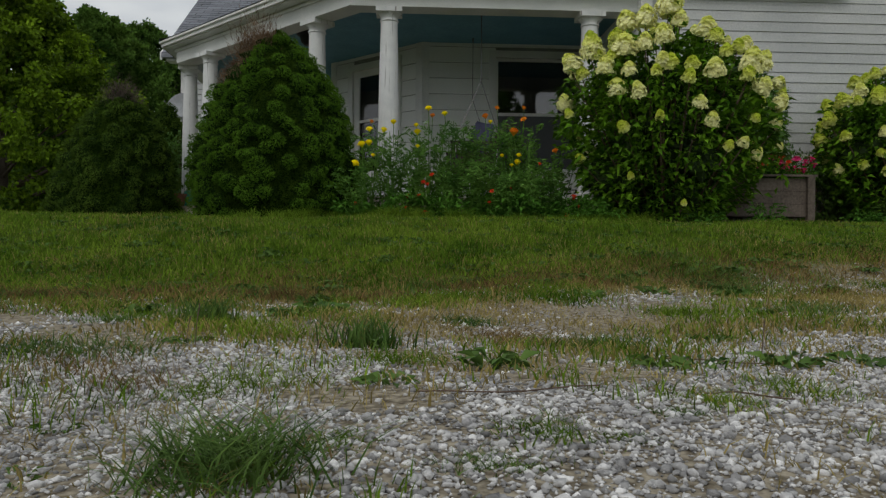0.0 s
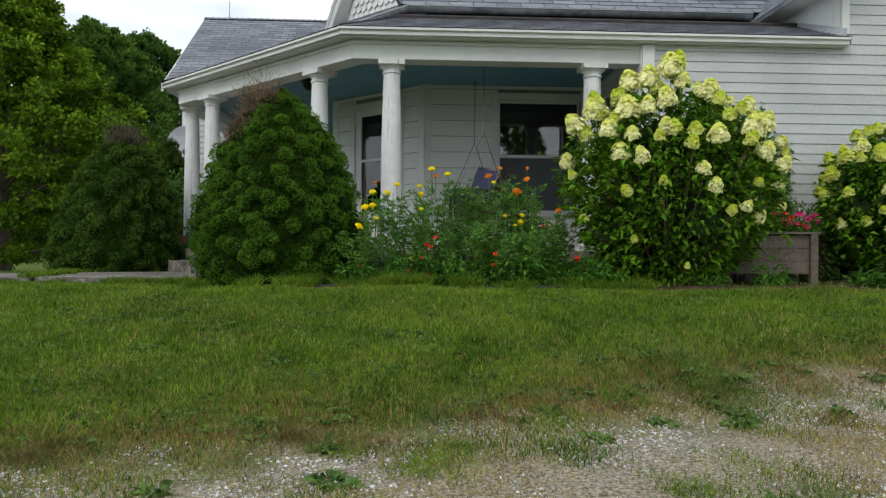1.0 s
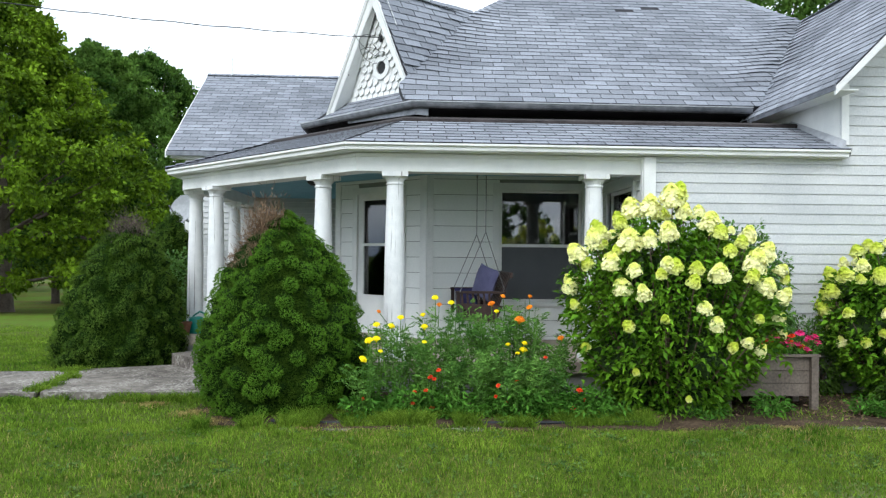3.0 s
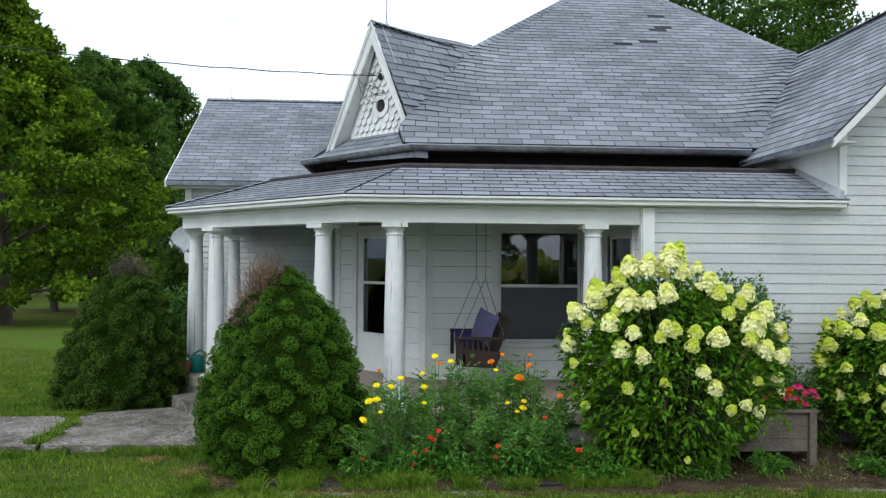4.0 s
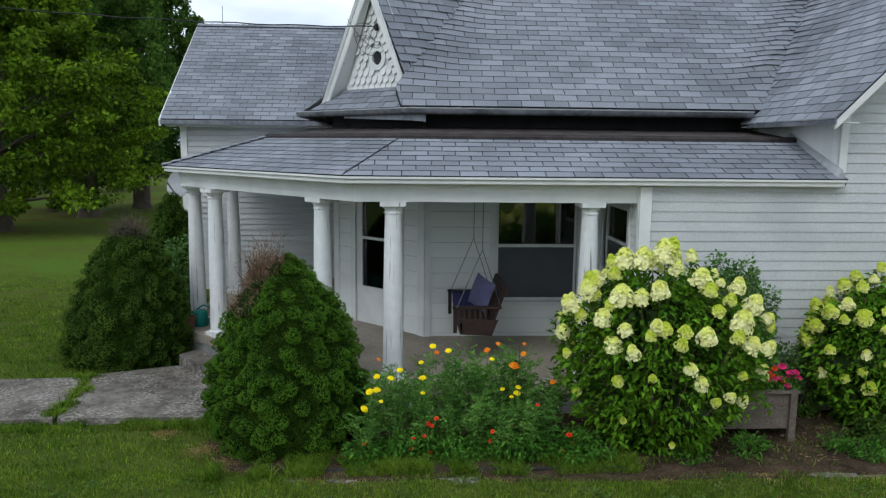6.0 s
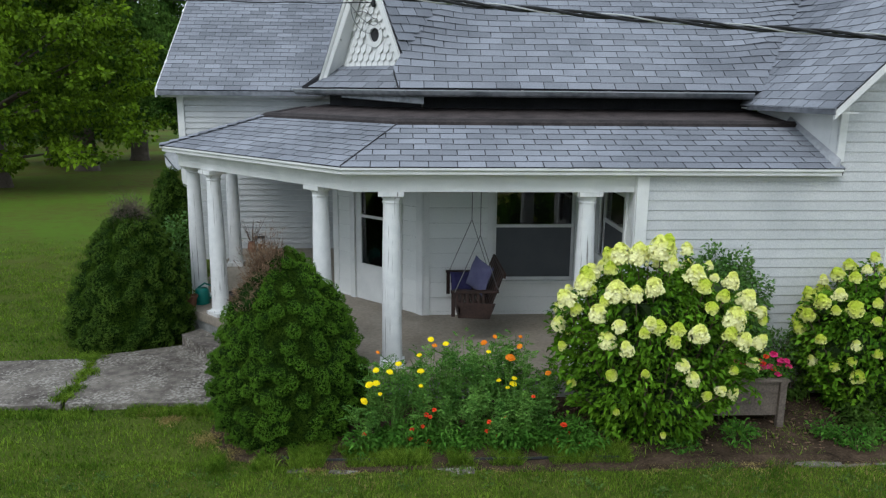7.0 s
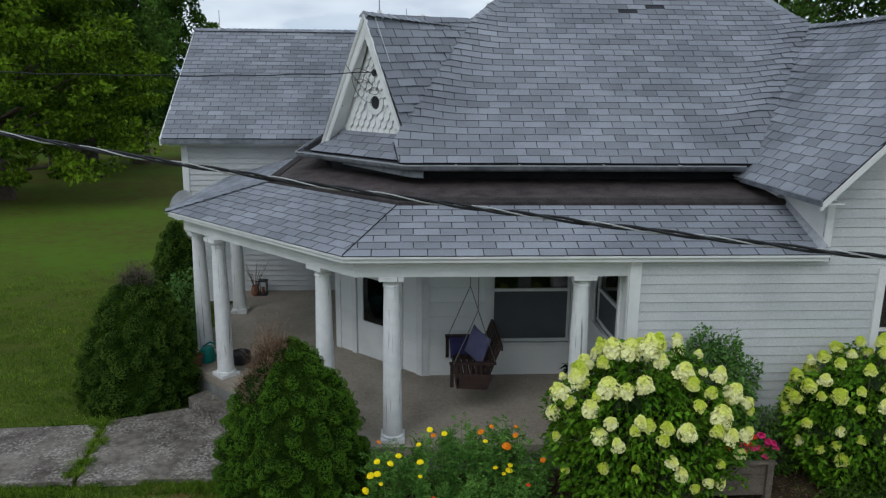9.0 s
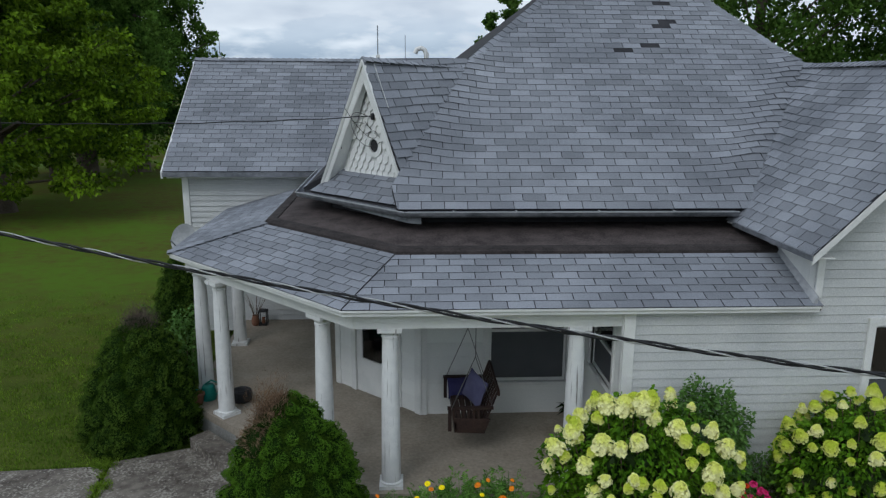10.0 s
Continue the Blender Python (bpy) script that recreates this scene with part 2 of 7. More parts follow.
def bloom_material(name, low, high, tip):
    """Petals that turn from low at the foot of the head to high, and to tip at its point."""
    m = material(name, low, high, 0.8, 14, 4, 0, vary="island", amount=0.08, spec=0.1, translucent=0.25)
    n, l = m.node_tree.nodes, m.node_tree.links
    ramp = next(q for q in n if q.type == "VALTORGB")
    co, sep, ns, ad = n.new("ShaderNodeTexCoord"), n.new("ShaderNodeSeparateXYZ"), n.new("ShaderNodeTexNoise"), n.new("ShaderNodeMath")
    ns.inputs["Scale"].default_value = 5
    ad.operation = "MULTIPLY_ADD"
    ad.inputs[1].default_value = 0.5
    l.new(co.outputs["Object"], sep.inputs[0])
    l.new(co.outputs["Object"], ns.inputs["Vector"])
    l.new(ns.outputs["Fac"], ad.inputs[0])
    l.new(sep.outputs["Z"], ad.inputs[2])
    e = ramp.color_ramp.elements
    e[0].position, e[1].position = 0.35, 0.72
    e.new(1.0).color = (*tip, 1)
    l.new(ad.outputs[0], ramp.inputs["Fac"])
    return m


M_BLOOM = bloom_material("cream_hydrangea_bloom", (0.92, 0.91, 0.48), (0.94, 0.93, 0.52), (0.84, 0.87, 0.24))
M_BLOOM2 = bloom_material("lime_hydrangea_bloom", (0.78, 0.81, 0.30), (0.72, 0.77, 0.14), (0.60, 0.70, 0.07))
M_FERNY = material("marigold_foliage", (0.044, 0.130, 0.020), (0.185, 0.350, 0.066), 0.7, 14, 4, 0, vary="island", amount=0.45, spec=0.10, translucent=0.22)
M_LOWLEAF = material("zinnia_foliage", (0.035, 0.115, 0.012), (0.095, 0.23, 0.026), 0.7, 14, 4, 0, vary="island", amount=0.4, spec=0.10, translucent=0.2)
M_VINE = material("bright_vine_leaf", (0.06, 0.15, 0.025), (0.14, 0.27, 0.055), 0.6, 14, 4, 0, vary="island", amount=0.35, translucent=0.25)
M_YELLOW = material("yellow_petals", (0.92, 0.74, 0.006), (0.97, 0.86, 0.012), 0.8, 60, 8, 0, vary="island", amount=0.08, spec=0.1)
M_ORANGE = material("orange_petals", (0.75, 0.22, 0.006), (0.88, 0.36, 0.015), 0.7, 60, 8, 0, vary="island", amount=0.2)
M_RED = material("red_petals", (0.62, 0.035, 0.012), (0.80, 0.10, 0.02), 0.7, 60, 8, 0, vary="island", amount=0.25)
M_MAGENTA = material("magenta_petals", (0.50, 0.012, 0.10), (0.70, 0.04, 0.22), 0.7, 60, 8, 0, vary="island", amount=0.3)
M_MAPLE = material("maple_leaf", (0.012, 0.038, 0.003), (0.185, 0.300, 0.014), 0.6, 3, 0.4, 0, vary="island", amount=0.55, spec=0.08, translucent=0.32)
M_DARKLEAF = material("dark_tree_leaf", (0.024, 0.066, 0.011), (0.118, 0.212, 0.035), 0.65, 2, 0.3, 0, vary="island", amount=0.5, spec=0.08, translucent=0.5)
M_GRASS = material("lawn_grass", (0.048, 0.115, 0.008), (0.205, 0.305, 0.032), 0.75, 16, 1.9, 0, vary="island", amount=0.5, spec=0.05, translucent=0.3)
M_DRY = material("dry_grass", (0.20, 0.155, 0.052), (0.42, 0.345, 0.13), 0.85, 8, 1.5, 0, vary="island", amount=0.4, spec=0.06, translucent=0.25)
M_STRAW = material("brown_dead_grass", (0.105, 0.062, 0.026), (0.31, 0.215, 0.085), 0.85, 8, 1.5, 0, vary="island", amount=0.4, spec=0.06, translucent=0.2)
M_WEED = material("weed_leaf", (0.042, 0.098, 0.018), (0.125, 0.205, 0.045), 0.6, 12, 3, 0, vary="island", amount=0.35, spec=0.12, translucent=0.2)


def ground_material():
    """Grassy soil on the lawn, pale grit on the drive below it, by the place's own plan."""
    m = material("ground_soil_and_grit", (0.034, 0.060, 0.008), (0.085, 0.108, 0.019), 0.98, 30, 0.9, 0.5, spec=0.05)
    n, l = m.node_tree.nodes, m.node_tree.links
    bs = n["Principled BSDF"]
    lawn = bs.inputs["Base Color"].links[0].from_socket
    geo = n.new("ShaderNodeNewGeometry")
    sep = n.new("ShaderNodeSeparateXYZ")
    l.new(geo.outputs["Position"], sep.inputs[0])
    ns, grit = n.new("ShaderNodeTexNoise"), n.new("ShaderNodeTexNoise")
    ns.inputs["Scale"].default_value, ns.inputs["Detail"].default_value = 1.6, 7
    grit.inputs["Scale"].default_value, grit.inputs["Detail"].default_value = 70, 6
    l.new(geo.outputs["Position"], ns.inputs["Vector"])
    l.new(geo.outputs["Position"], grit.inputs["Vector"])
    gr = n.new("ShaderNodeValToRGB")
    gr.color_ramp.elements[0].position, gr.color_ramp.elements[1].position = 0.35, 0.66
    gr.color_ramp.elements[0].color, gr.color_ramp.elements[1].color = (0.10, 0.082, 0.058, 1), (0.38, 0.335, 0.255, 1)
    l.new(grit.outputs["Fac"], gr.inputs["Fac"])
    edge = n.new("ShaderNodeMath")
    edge.operation = "MULTIPLY_ADD"
    edge.inputs[1].default_value, edge.inputs[2].default_value = 2.2, -1.1
    l.new(ns.outputs["Fac"], edge.inputs[0])
    ad = n.new("ShaderNodeMath")
    l.new(sep.outputs["Y"], ad.inputs[0])
    l.new(edge.outputs[0], ad.inputs[1])
    slant = n.new("ShaderNodeMath")
    slant.operation = "MULTIPLY_ADD"
    slant.inputs[1].default_value = -0.42
    cap = n.new("ShaderNodeClamp")
    cap.inputs["Min"].default_value, cap.inputs["Max"].default_value = -4.0, 4.0
    l.new(sep.outputs["X"], cap.inputs["Value"])
    l.new(cap.outputs[0], slant.inputs[0])
    l.new(ad.outputs[0], slant.inputs[2])
    mr = n.new("ShaderNodeMapRange")
    mr.inputs["From Min"].default_value, mr.inputs["From Max"].default_value = 3.0, 4.0
    l.new(slant.outputs[0], mr.inputs["Value"])
    # beyond the drive the grass begins again
    over, most = n.new("ShaderNodeMapRange"), n.new("ShaderNodeMath")
    over.inputs["From Min"].default_value, over.inputs["From Max"].default_value = -2.4, -3.2
    l.new(ad.outputs[0], over.inputs["Value"])
    most.operation = "MAXIMUM"
    l.new(mr.outputs["Result"], most.inputs[0])
    l.new(over.outputs["Result"], most.inputs[1])
    # the far field: short thin turf, green with dry brown stretches
    fld, fr, fm, fx = n.new("ShaderNodeTexNoise"), n.new("ShaderNodeValToRGB"), n.new("ShaderNodeMapRange"), n.new("ShaderNodeMix")
    fld.inputs["Scale"].default_value, fld.inputs["Detail"].default_value = 0.11, 8
    l.new(geo.outputs["Position"], fld.inputs["Vector"])
    turf, tm = n.new("ShaderNodeTexNoise"), n.new("ShaderNodeMath")
    turf.inputs["Scale"].default_value, turf.inputs["Detail"].default_value, turf.inputs["Roughness"].default_value = 2.2, 9, 0.7
    l.new(geo.outputs["Position"], turf.inputs["Vector"])
    tm.operation = "ADD"
    l.new(fld.outputs["Fac"], tm.inputs[0])
    l.new(turf.outputs["Fac"], tm.inputs[1])
    fr.color_ramp.elements[0].position, fr.color_ramp.elements[1].position = 0.25, 0.75
    fr.color_ramp.elements[0].color, fr.color_ramp.elements[1].color = (0.068, 0.060, 0.014, 1), (0.066, 0.118, 0.010, 1)
    half = n.new("ShaderNodeMapRange")
    half.inputs["From Min"].default_value, half.inputs["From Max"].default_value = 0.70, 1.30
    l.new(tm.outputs[0], half.inputs["Value"])
    l.new(half.outputs["Result"], fr.inputs["Fac"])
    fm.inputs["From Min"].default_value, fm.inputs["From Max"].default_value = 11.0, 22.0
    l.new(sep.outputs["Y"], fm.inputs["Value"])
    fx.data_type = "RGBA"
    l.new(fm.outputs["Result"], fx.inputs[0])
    l.new(lawn, fx.inputs[6])
    l.new(fr.outputs["Color"], fx.inputs[7])
    lawn = fx.outputs[2]
    mx = n.new("ShaderNodeMix")
    mx.data_type = "RGBA"
    l.new(most.outputs[0], mx.inputs[0])
    l.new(gr.outputs["Color"], mx.inputs[6])
    l.new(lawn, mx.inputs[7])
    l.new(mx.outputs[2], bs.inputs["Base Color"])
    return m


M_GROUND = ground_material()


# ---- mesh helpers ----
class Geo:
    """Gathers vertices and faces of one mesh, in world coordinates."""

    def __init__(self):
        self.v, self.f = [], []

    def add(self, verts, faces):
        k = len(self.v)
        self.v += [tuple(p) for p in verts]
        self.f += [tuple(k + i for i in q) for q in faces]
        return self

    def hexa(self, p):
        """Eight corners: four below, four above, both anticlockwise from above."""
        return self.add(p, [(3, 2, 1, 0), (4, 5, 6, 7), (0, 1, 5, 4), (1, 2, 6, 5), (2, 3, 7, 6), (3, 0, 4, 7)])

    def box(self, x0, x1, y0, y1, z0, z1):
        return self.hexa([(x0, y0, z0), (x1, y0, z0), (x1, y1, z0), (x0, y1, z0), (x0, y0, z1), (x1, y0, z1), (x1, y1, z1), (x0, y1, z1)])

    def bar(self, a, b, w, h, up=(0, 0, 1)):
        """A beam of width w and height h from a to b."""
        a, b = Vector(a), Vector(b)
        d = (b - a).normalized()
        s = d.cross(Vector(up)).normalized() * (w / 2)
        u = s.cross(d).normalized() * (h / 2)
        return self.hexa([a - s - u, a + s - u, b + s - u, b - s - u, a - s + u, a + s + u, b + s + u, b - s + u])

    def prism(self, poly, z0, z1):
        n = len(poly)
        area = sum(poly[i][0] * poly[(i + 1) % n][1] - poly[(i + 1) % n][0] * poly[i][1] for i in range(n))
        if area < 0:
            poly = poly[::-1]
        return self.add([(x, y, z0) for x, y in poly] + [(x, y, z1) for x, y in poly],
                        [tuple(range(n - 1, -1, -1)), tuple(range(n, 2 * n))] + [(i, (i + 1) % n, n + (i + 1) % n, n + i) for i in range(n)])

    def sheet(self, pts, thick, direction):
        """A flat polygon in space with thickness behind it."""
        n = len(pts)
        d = Vector(direction) * thick
        return self.add([Vector(p) for p in pts] + [Vector(p) + d for p in pts],
                        [tuple(range(n)), tuple(range(2 * n - 1, n - 1, -1))] + [(i, n + i, n + (i + 1) % n, (i + 1) % n) for i in range(n)])

    def lathe(self, x, y, profile, n=24):
        rows = [[(x + r * math.cos(2 * math.pi * i / n), y + r * math.sin(2 * math.pi * i / n), z) for i in range(n)] for r, z in profile]
        k = len(profile)
        faces = [(j * n + i, j * n + (i + 1) % n, (j + 1) * n + (i + 1) % n, (j + 1) * n + i) for j in range(k - 1) for i in range(n)]
        faces += [tuple(range(n - 1, -1, -1)), tuple((k - 1) * n + i for i in range(n))]
        return self.add(sum(rows, []), faces)

    def tube(self, pts, radii, n=8):
        pts = [Vector(p) for p in pts]
        if not isinstance(radii, (list, tuple)):
            radii = [radii] * len(pts)
        verts = []
        for i, p in enumerate(pts):
            d = (pts[min(i + 1, len(pts) - 1)] - pts[max(i - 1, 0)]).normalized()
            a = d.cross(Vector((0.31, 0.95, 0.05)))
            if a.length < 0.05:
                a = d.cross(Vector((1, 0, 0)))
            a.normalize()
            b = d.cross(a)
            verts += [p + (a * math.cos(2 * math.pi * k / n) + b * math.sin(2 * math.pi * k / n)) * radii[i] for k in range(n)]
        m = len(pts)
        faces = [(j * n + k, j * n + (k + 1) % n, (j + 1) * n + (k + 1) % n, (j + 1) * n + k) for j in range(m - 1) for k in range(n)]
        faces += [tuple(range(n - 1, -1, -1)), tuple((m - 1) * n + k for k in range(n))]
        return self.add(verts, faces)

    def ball(self, c, r, squash=(1, 1, 1), rough=0.0, seed=0, sub=2):
        bm = bmesh.new()
        bmesh.ops.create_icosphere(bm, subdivisions=sub, radius=1)
        vs = []
        for v in bm.verts:
            k = 1 + rough * noise.noise(v.co * 2.1 + Vector((seed * 3.7, seed * 1.3, 0)))
            vs.append((c[0] + v.co.x * r * squash[0] * k, c[1] + v.co.y * r * squash[1] * k, c[2] + v.co.z * r * squash[2] * k))
        fs = [tuple(v.index for v in f.verts) for f in bm.faces]
        bm.free()
        return self.add(vs, fs)


PLACE = {}


def thing(name, label, category, at=(0, 0, 0), group="", kind=""):
    ob = new(name)
    ob.empty_display_size = 0.1
    ob.location = at
    PLACE[ob] = Vector(at)
    return tagged(ob, label, category, group, kind)


def link_mesh(name, me, mat, parent, base, label=""):
    ob = new(name, me)
    if mat and not me.materials:
        me.materials.append(mat)
    PLACE[ob] = Vector(base)
    if parent:
        ob.parent = parent
        ob.location = Vector(base) - PLACE[parent]
    else:
        ob.location = base
    if label:
        ob["label"] = label
    return ob


def part(name, g, mat, parent=None, label="", smooth=False):
    """Links a Geo as one mesh object under parent, its origin at the foot of its bounds."""
    a = np.array(g.v, dtype=float)
    lo, hi = a.min(0), a.max(0)
    base = Vector(((lo[0] + hi[0]) / 2, (lo[1] + hi[1]) / 2, lo[2]))
    me = bpy.data.meshes.new(name)
    me.from_pydata((a - np.array(base)).tolist(), [], g.f)
    if smooth:
        me.shade_smooth()
        me.set_sharp_from_angle(angle=radians(40))
    me.update()
    return link_mesh(name, me, mat, parent, base, label)


def soup(name, verts, faces, mat, parent=None, label="", base=None):
    """A mesh from large arrays: faces is an (n, k) array of equal polygons."""
    verts, faces = np.asarray(verts, dtype=np.float32), np.asarray(faces, dtype=np.int32)
    if base is None:
        lo, hi = verts.min(0), verts.max(0)
        base = Vector(((lo[0] + hi[0]) / 2, (lo[1] + hi[1]) / 2, lo[2]))
    verts = verts - np.array(base, dtype=np.float32)
    n, k = faces.shape
    me = bpy.data.meshes.new(name)
    me.vertices.add(len(verts))
    me.vertices.foreach_set("co", verts.ravel())
    me.loops.add(n * k)
    me.loops.foreach_set("vertex_index", faces.ravel())
    me.polygons.add(n)
    me.polygons.foreach_set("loop_start", np.arange(0, n * k, k, dtype=np.int32))
    me.update(calc_edges=True)
    me.validate()
    return link_mesh(name, me, mat, parent, base, label)


def unit(a):
    return a / np.maximum(np.linalg.norm(a, axis=1, keepdims=True), 1e-9)


def leaves(pos, out, length, width, droop=0.25, fold=0.25):
    """Pointed leaves at pos that point along out: six vertices and four triangles each."""
    n = len(pos)
    out = unit(out)
    side = unit(np.cross(out, unit(rng.normal(size=(n, 3)) + np.array([0, 0, 1.6]))))
    up = np.cross(side, out)
    length, width = np.broadcast_to(length, n)[:, None], np.broadcast_to(width, n)[:, None]
    dz = np.array([[0, 0, 1.0]])
    p0 = pos
    ml = pos + out * length * 0.45 + side * width * 0.5 + up * width * fold
    mr = pos + out * length * 0.45 - side * width * 0.5 + up * width * fold
    mid = pos + out * length * 0.5
    tip = pos + out * length - dz * length * droop
    v = np.stack([p0, ml, mid, mr, tip], 1).reshape(-1, 3)
    k = np.arange(n)[:, None] * 5
    f = np.concatenate([k + [0, 2, 1], k + [0, 3, 2], k + [1, 2, 4], k + [2, 3, 4]], 0)
    return v, f


def needles(pos, out, length, width):
    """Thin diamonds: four vertices and two triangles each."""
    n = len(pos)
    out = unit(out)
    side = unit(np.cross(out, rng.normal(size=(n, 3))))
    length, width = np.broadcast_to(length, n)[:, None], np.broadcast_to(width, n)[:, None]
    v = np.stack([pos, pos + out * length * 0.5 + side * width * 0.5, pos + out * length, pos + out * length * 0.5 - side * width * 0.5], 1).reshape(-1, 3)
    k = np.arange(n)[:, None] * 4
    return v, k + [0, 1, 2, 3]


def blades(x, y, z, height, width, lean):
    """Grass blades: five vertices and three triangles each, bent over."""
    n = len(x)
    a, b = rng.uniform(0, 2 * np.pi, n), rng.uniform(0, 2 * np.pi, n)
    s = np.stack([np.cos(a), np.sin(a), 0 * a], 1) * (width / 2)[:, None]
    d = np.stack([np.cos(b), np.sin(b), 0 * b], 1) * (height * lean)[:, None]
    p = np.stack([x, y, z], 1)
    h = np.zeros((n, 3))
    h[:, 2] = height
    v = np.stack([p - s, p + s, p + h * 0.55 + d * 0.3 + s * 0.75, p + h * 0.55 + d * 0.3 - s * 0.75, p + h * 0.95 + d], 1).reshape(-1, 3)
    k = np.arange(n)[:, None] * 5
    f = np.concatenate([k + [0, 1, 2], k + [0, 2, 3], k + [3, 2, 4]], 0)
    return v, f


# ---- ground ----
PROFILE_Y = np.array([-400, -6, 0, 3.3, 3.8, 4.3, 4.8, 5.4, 6.0, 6.6, 7.2, 9, 12, 20, 40, 64, 100, 200, 900.0])
PROFILE_Z = np.array([-0.3, -0.16, -0.15, -0.15, -0.11, 0.0, 0.09, 0.19, 0.255, 0.265, 0.23, 0.22, 0.20, -0.15, -1.4, -2.6, -3.4, -3.6, -3.6])


def height(x, y):
    z = np.interp(y, PROFILE_Y, PROFILE_Z)
    return z + 0.012 * np.sin(x * 1.7 + y * 2.3) + 0.008 * np.sin(x * 4.1 - y * 3.3)


def build_ground():
    xs = np.concatenate([[-900, -400, -200, -120, -80, -60, -45, -34, -26, -20, -16, -13], np.arange(-11, 11.01, 0.2), [13, 16, 20, 26, 34, 45, 60, 80, 120, 200, 400, 900]])
    ys = np.concatenate([[-900, -300, -120, -60, -30, -15, -8, -4, -2, -1], np.arange(-0.6, 13.01, 0.12), [14, 15, 16, 18, 20, 23, 26, 30, 35, 40, 46, 52, 58, 64, 72, 80, 100, 140, 200, 300, 500, 900]])
    gx, gy = np.meshgrid(xs, ys)
    v = np.stack([gx.ravel(), gy.ravel(), height(gx, gy).ravel()], 1)
    w = len(xs)
    i = (np.arange(len(ys) - 1)[:, None] * w + np.arange(w - 1)[None, :]).ravel()[:, None]
    ob = soup("ground", v, i + [0, 1, w + 1, w], M_GROUND, base=(0, 0, 0))
    ob.data.shade_smooth()
    return tagged(ob, "green lawn sloping down to a weedy gravel drive", "ground", kind="structure")


build_ground()

# ---- house ----
FLOOR, CEILING, BEAM0, BEAM1, EAVE = 0.62, 3.02, 2.82, 3.03, 3.13
FRONT, BACK, WING, SIDE = 8.55, 10.80, 15.62, 2.15
CORNER_R, CORNER_L = (-0.355, 10.80), (-1.773, 12.143)
EAVE_A, EAVE_B = (-1.358, 8.397), (-4.326, 11.466)
SLOPE, RUN = 0.406, 1.12
TOP_A, TOP_B = (-0.68, EAVE_A[1] + RUN), (-2.76, 11.66)
COURSE = 0.118

house = thing("house", "old white farmhouse with grey shingle roof and wraparound porch", "house", (0, FRONT, 0.2))


def along(p0, p1):
    d = Vector((p1[0] - p0[0], p1[1] - p0[1], 0))
    length = d.length
    d.normalize()
    return d, Vector((d.y, -d.x, 0)), length


def wall(name, p0, p1, z0, z1, thick=0.14, holes=(), siding=True, top=None, label="", ends=(0.0, 0.0), boards=None, joint=0.005, lap=0.017, course=COURSE):
    """A wall from p0 to p1 with its outside on the right hand of that way, holes (s0, s1, z0, z1) and lapped boards.
    top: function of s that bounds the wall above z1."""
    d, out, length = along(p0, p1)
    at = lambda s, o, z: Vector((p0[0], p0[1], 0)) + d * s + out * o + Vector((0, 0, z))
    g = Geo()
    ss = sorted({0.0, length, *[h[0] for h in holes], *[h[1] for h in holes]})
    zs = sorted({z0, z1, *[h[2] for h in holes], *[h[3] for h in holes]})
    for a, b in zip(ss, ss[1:]):
        for c, e in zip(zs, zs[1:]):
            if any(h[0] - 1e-6 <= a and b <= h[1] + 1e-6 and h[2] - 1e-6 <= c and e <= h[3] + 1e-6 for h in holes):
                continue
            g.hexa([at(a, 0, c), at(b, 0, c), at(b, -thick, c), at(a, -thick, c), at(a, 0, e), at(b, 0, e), at(b, -thick, e), at(a, -thick, e)])
    if top:
        pts = top()
        g.sheet([at(s, 0, z) for s, z in pts], thick, -out)
    seen, remap, verts = {}, [], []
    for p in g.v:
        key = tuple(round(c, 4) for c in p)
        if key not in seen:
            seen[key] = len(verts)
            verts.append(p)
        remap.append(seen[key])
    g.v, g.f = verts, [tuple(remap[i] for i in q) for q in g.f]
    ob = part(name, g, M_FOUND if boards else M_TRIM, house, label)
    if not siding:
        return ob
    zt = max(z for _, z in top()) if top else z1
    z = z0
    while z < zt - 0.02:
        ze = min(z + course, zt)
        lo, hi = ends[0], length - ends[1]
        spans = [(lo, hi, lo, hi)]
        if top and z >= z1 - 1e-6:
            spans = []
            pts = top()
            xs = []
            for zz in (z, ze - 0.002):
                cut = []
                for (sa, za), (sb, zb) in zip(pts, pts[1:] + pts[:1]):
                    if (za - zz) * (zb - zz) < 0:
                        cut.append(sa + (sb - sa) * (zz - za) / (zb - za))
                xs.append((min(cut), max(cut)) if len(cut) > 1 else None)
            if xs[0] and xs[1]:
                spans = [(xs[0][0], xs[0][1], xs[1][0], xs[1][1])]
        for h in holes:
            if h[2] < ze - 0.01 and h[3] > z + 0.01:
                spans = [q for a, b, c, e in spans for q in ((a, min(b, h[0]), c, min(e, h[0])), (max(a, h[1]), b, max(c, h[1]), e)) if q[1] - q[0] > 0.015]
        for a, b, c, e in spans:
            q = Geo()
            zb = z + joint
            q.hexa([at(a, lap, zb), at(b, lap, zb), at(b, 0.001, zb), at(a, 0.001, zb), at(c, 0.007, ze), at(e, 0.007, ze), at(e, 0.001, ze), at(c, 0.001, ze)])
            part("siding_board", q, boards or M_SIDING, ob)
        z += course
    return ob


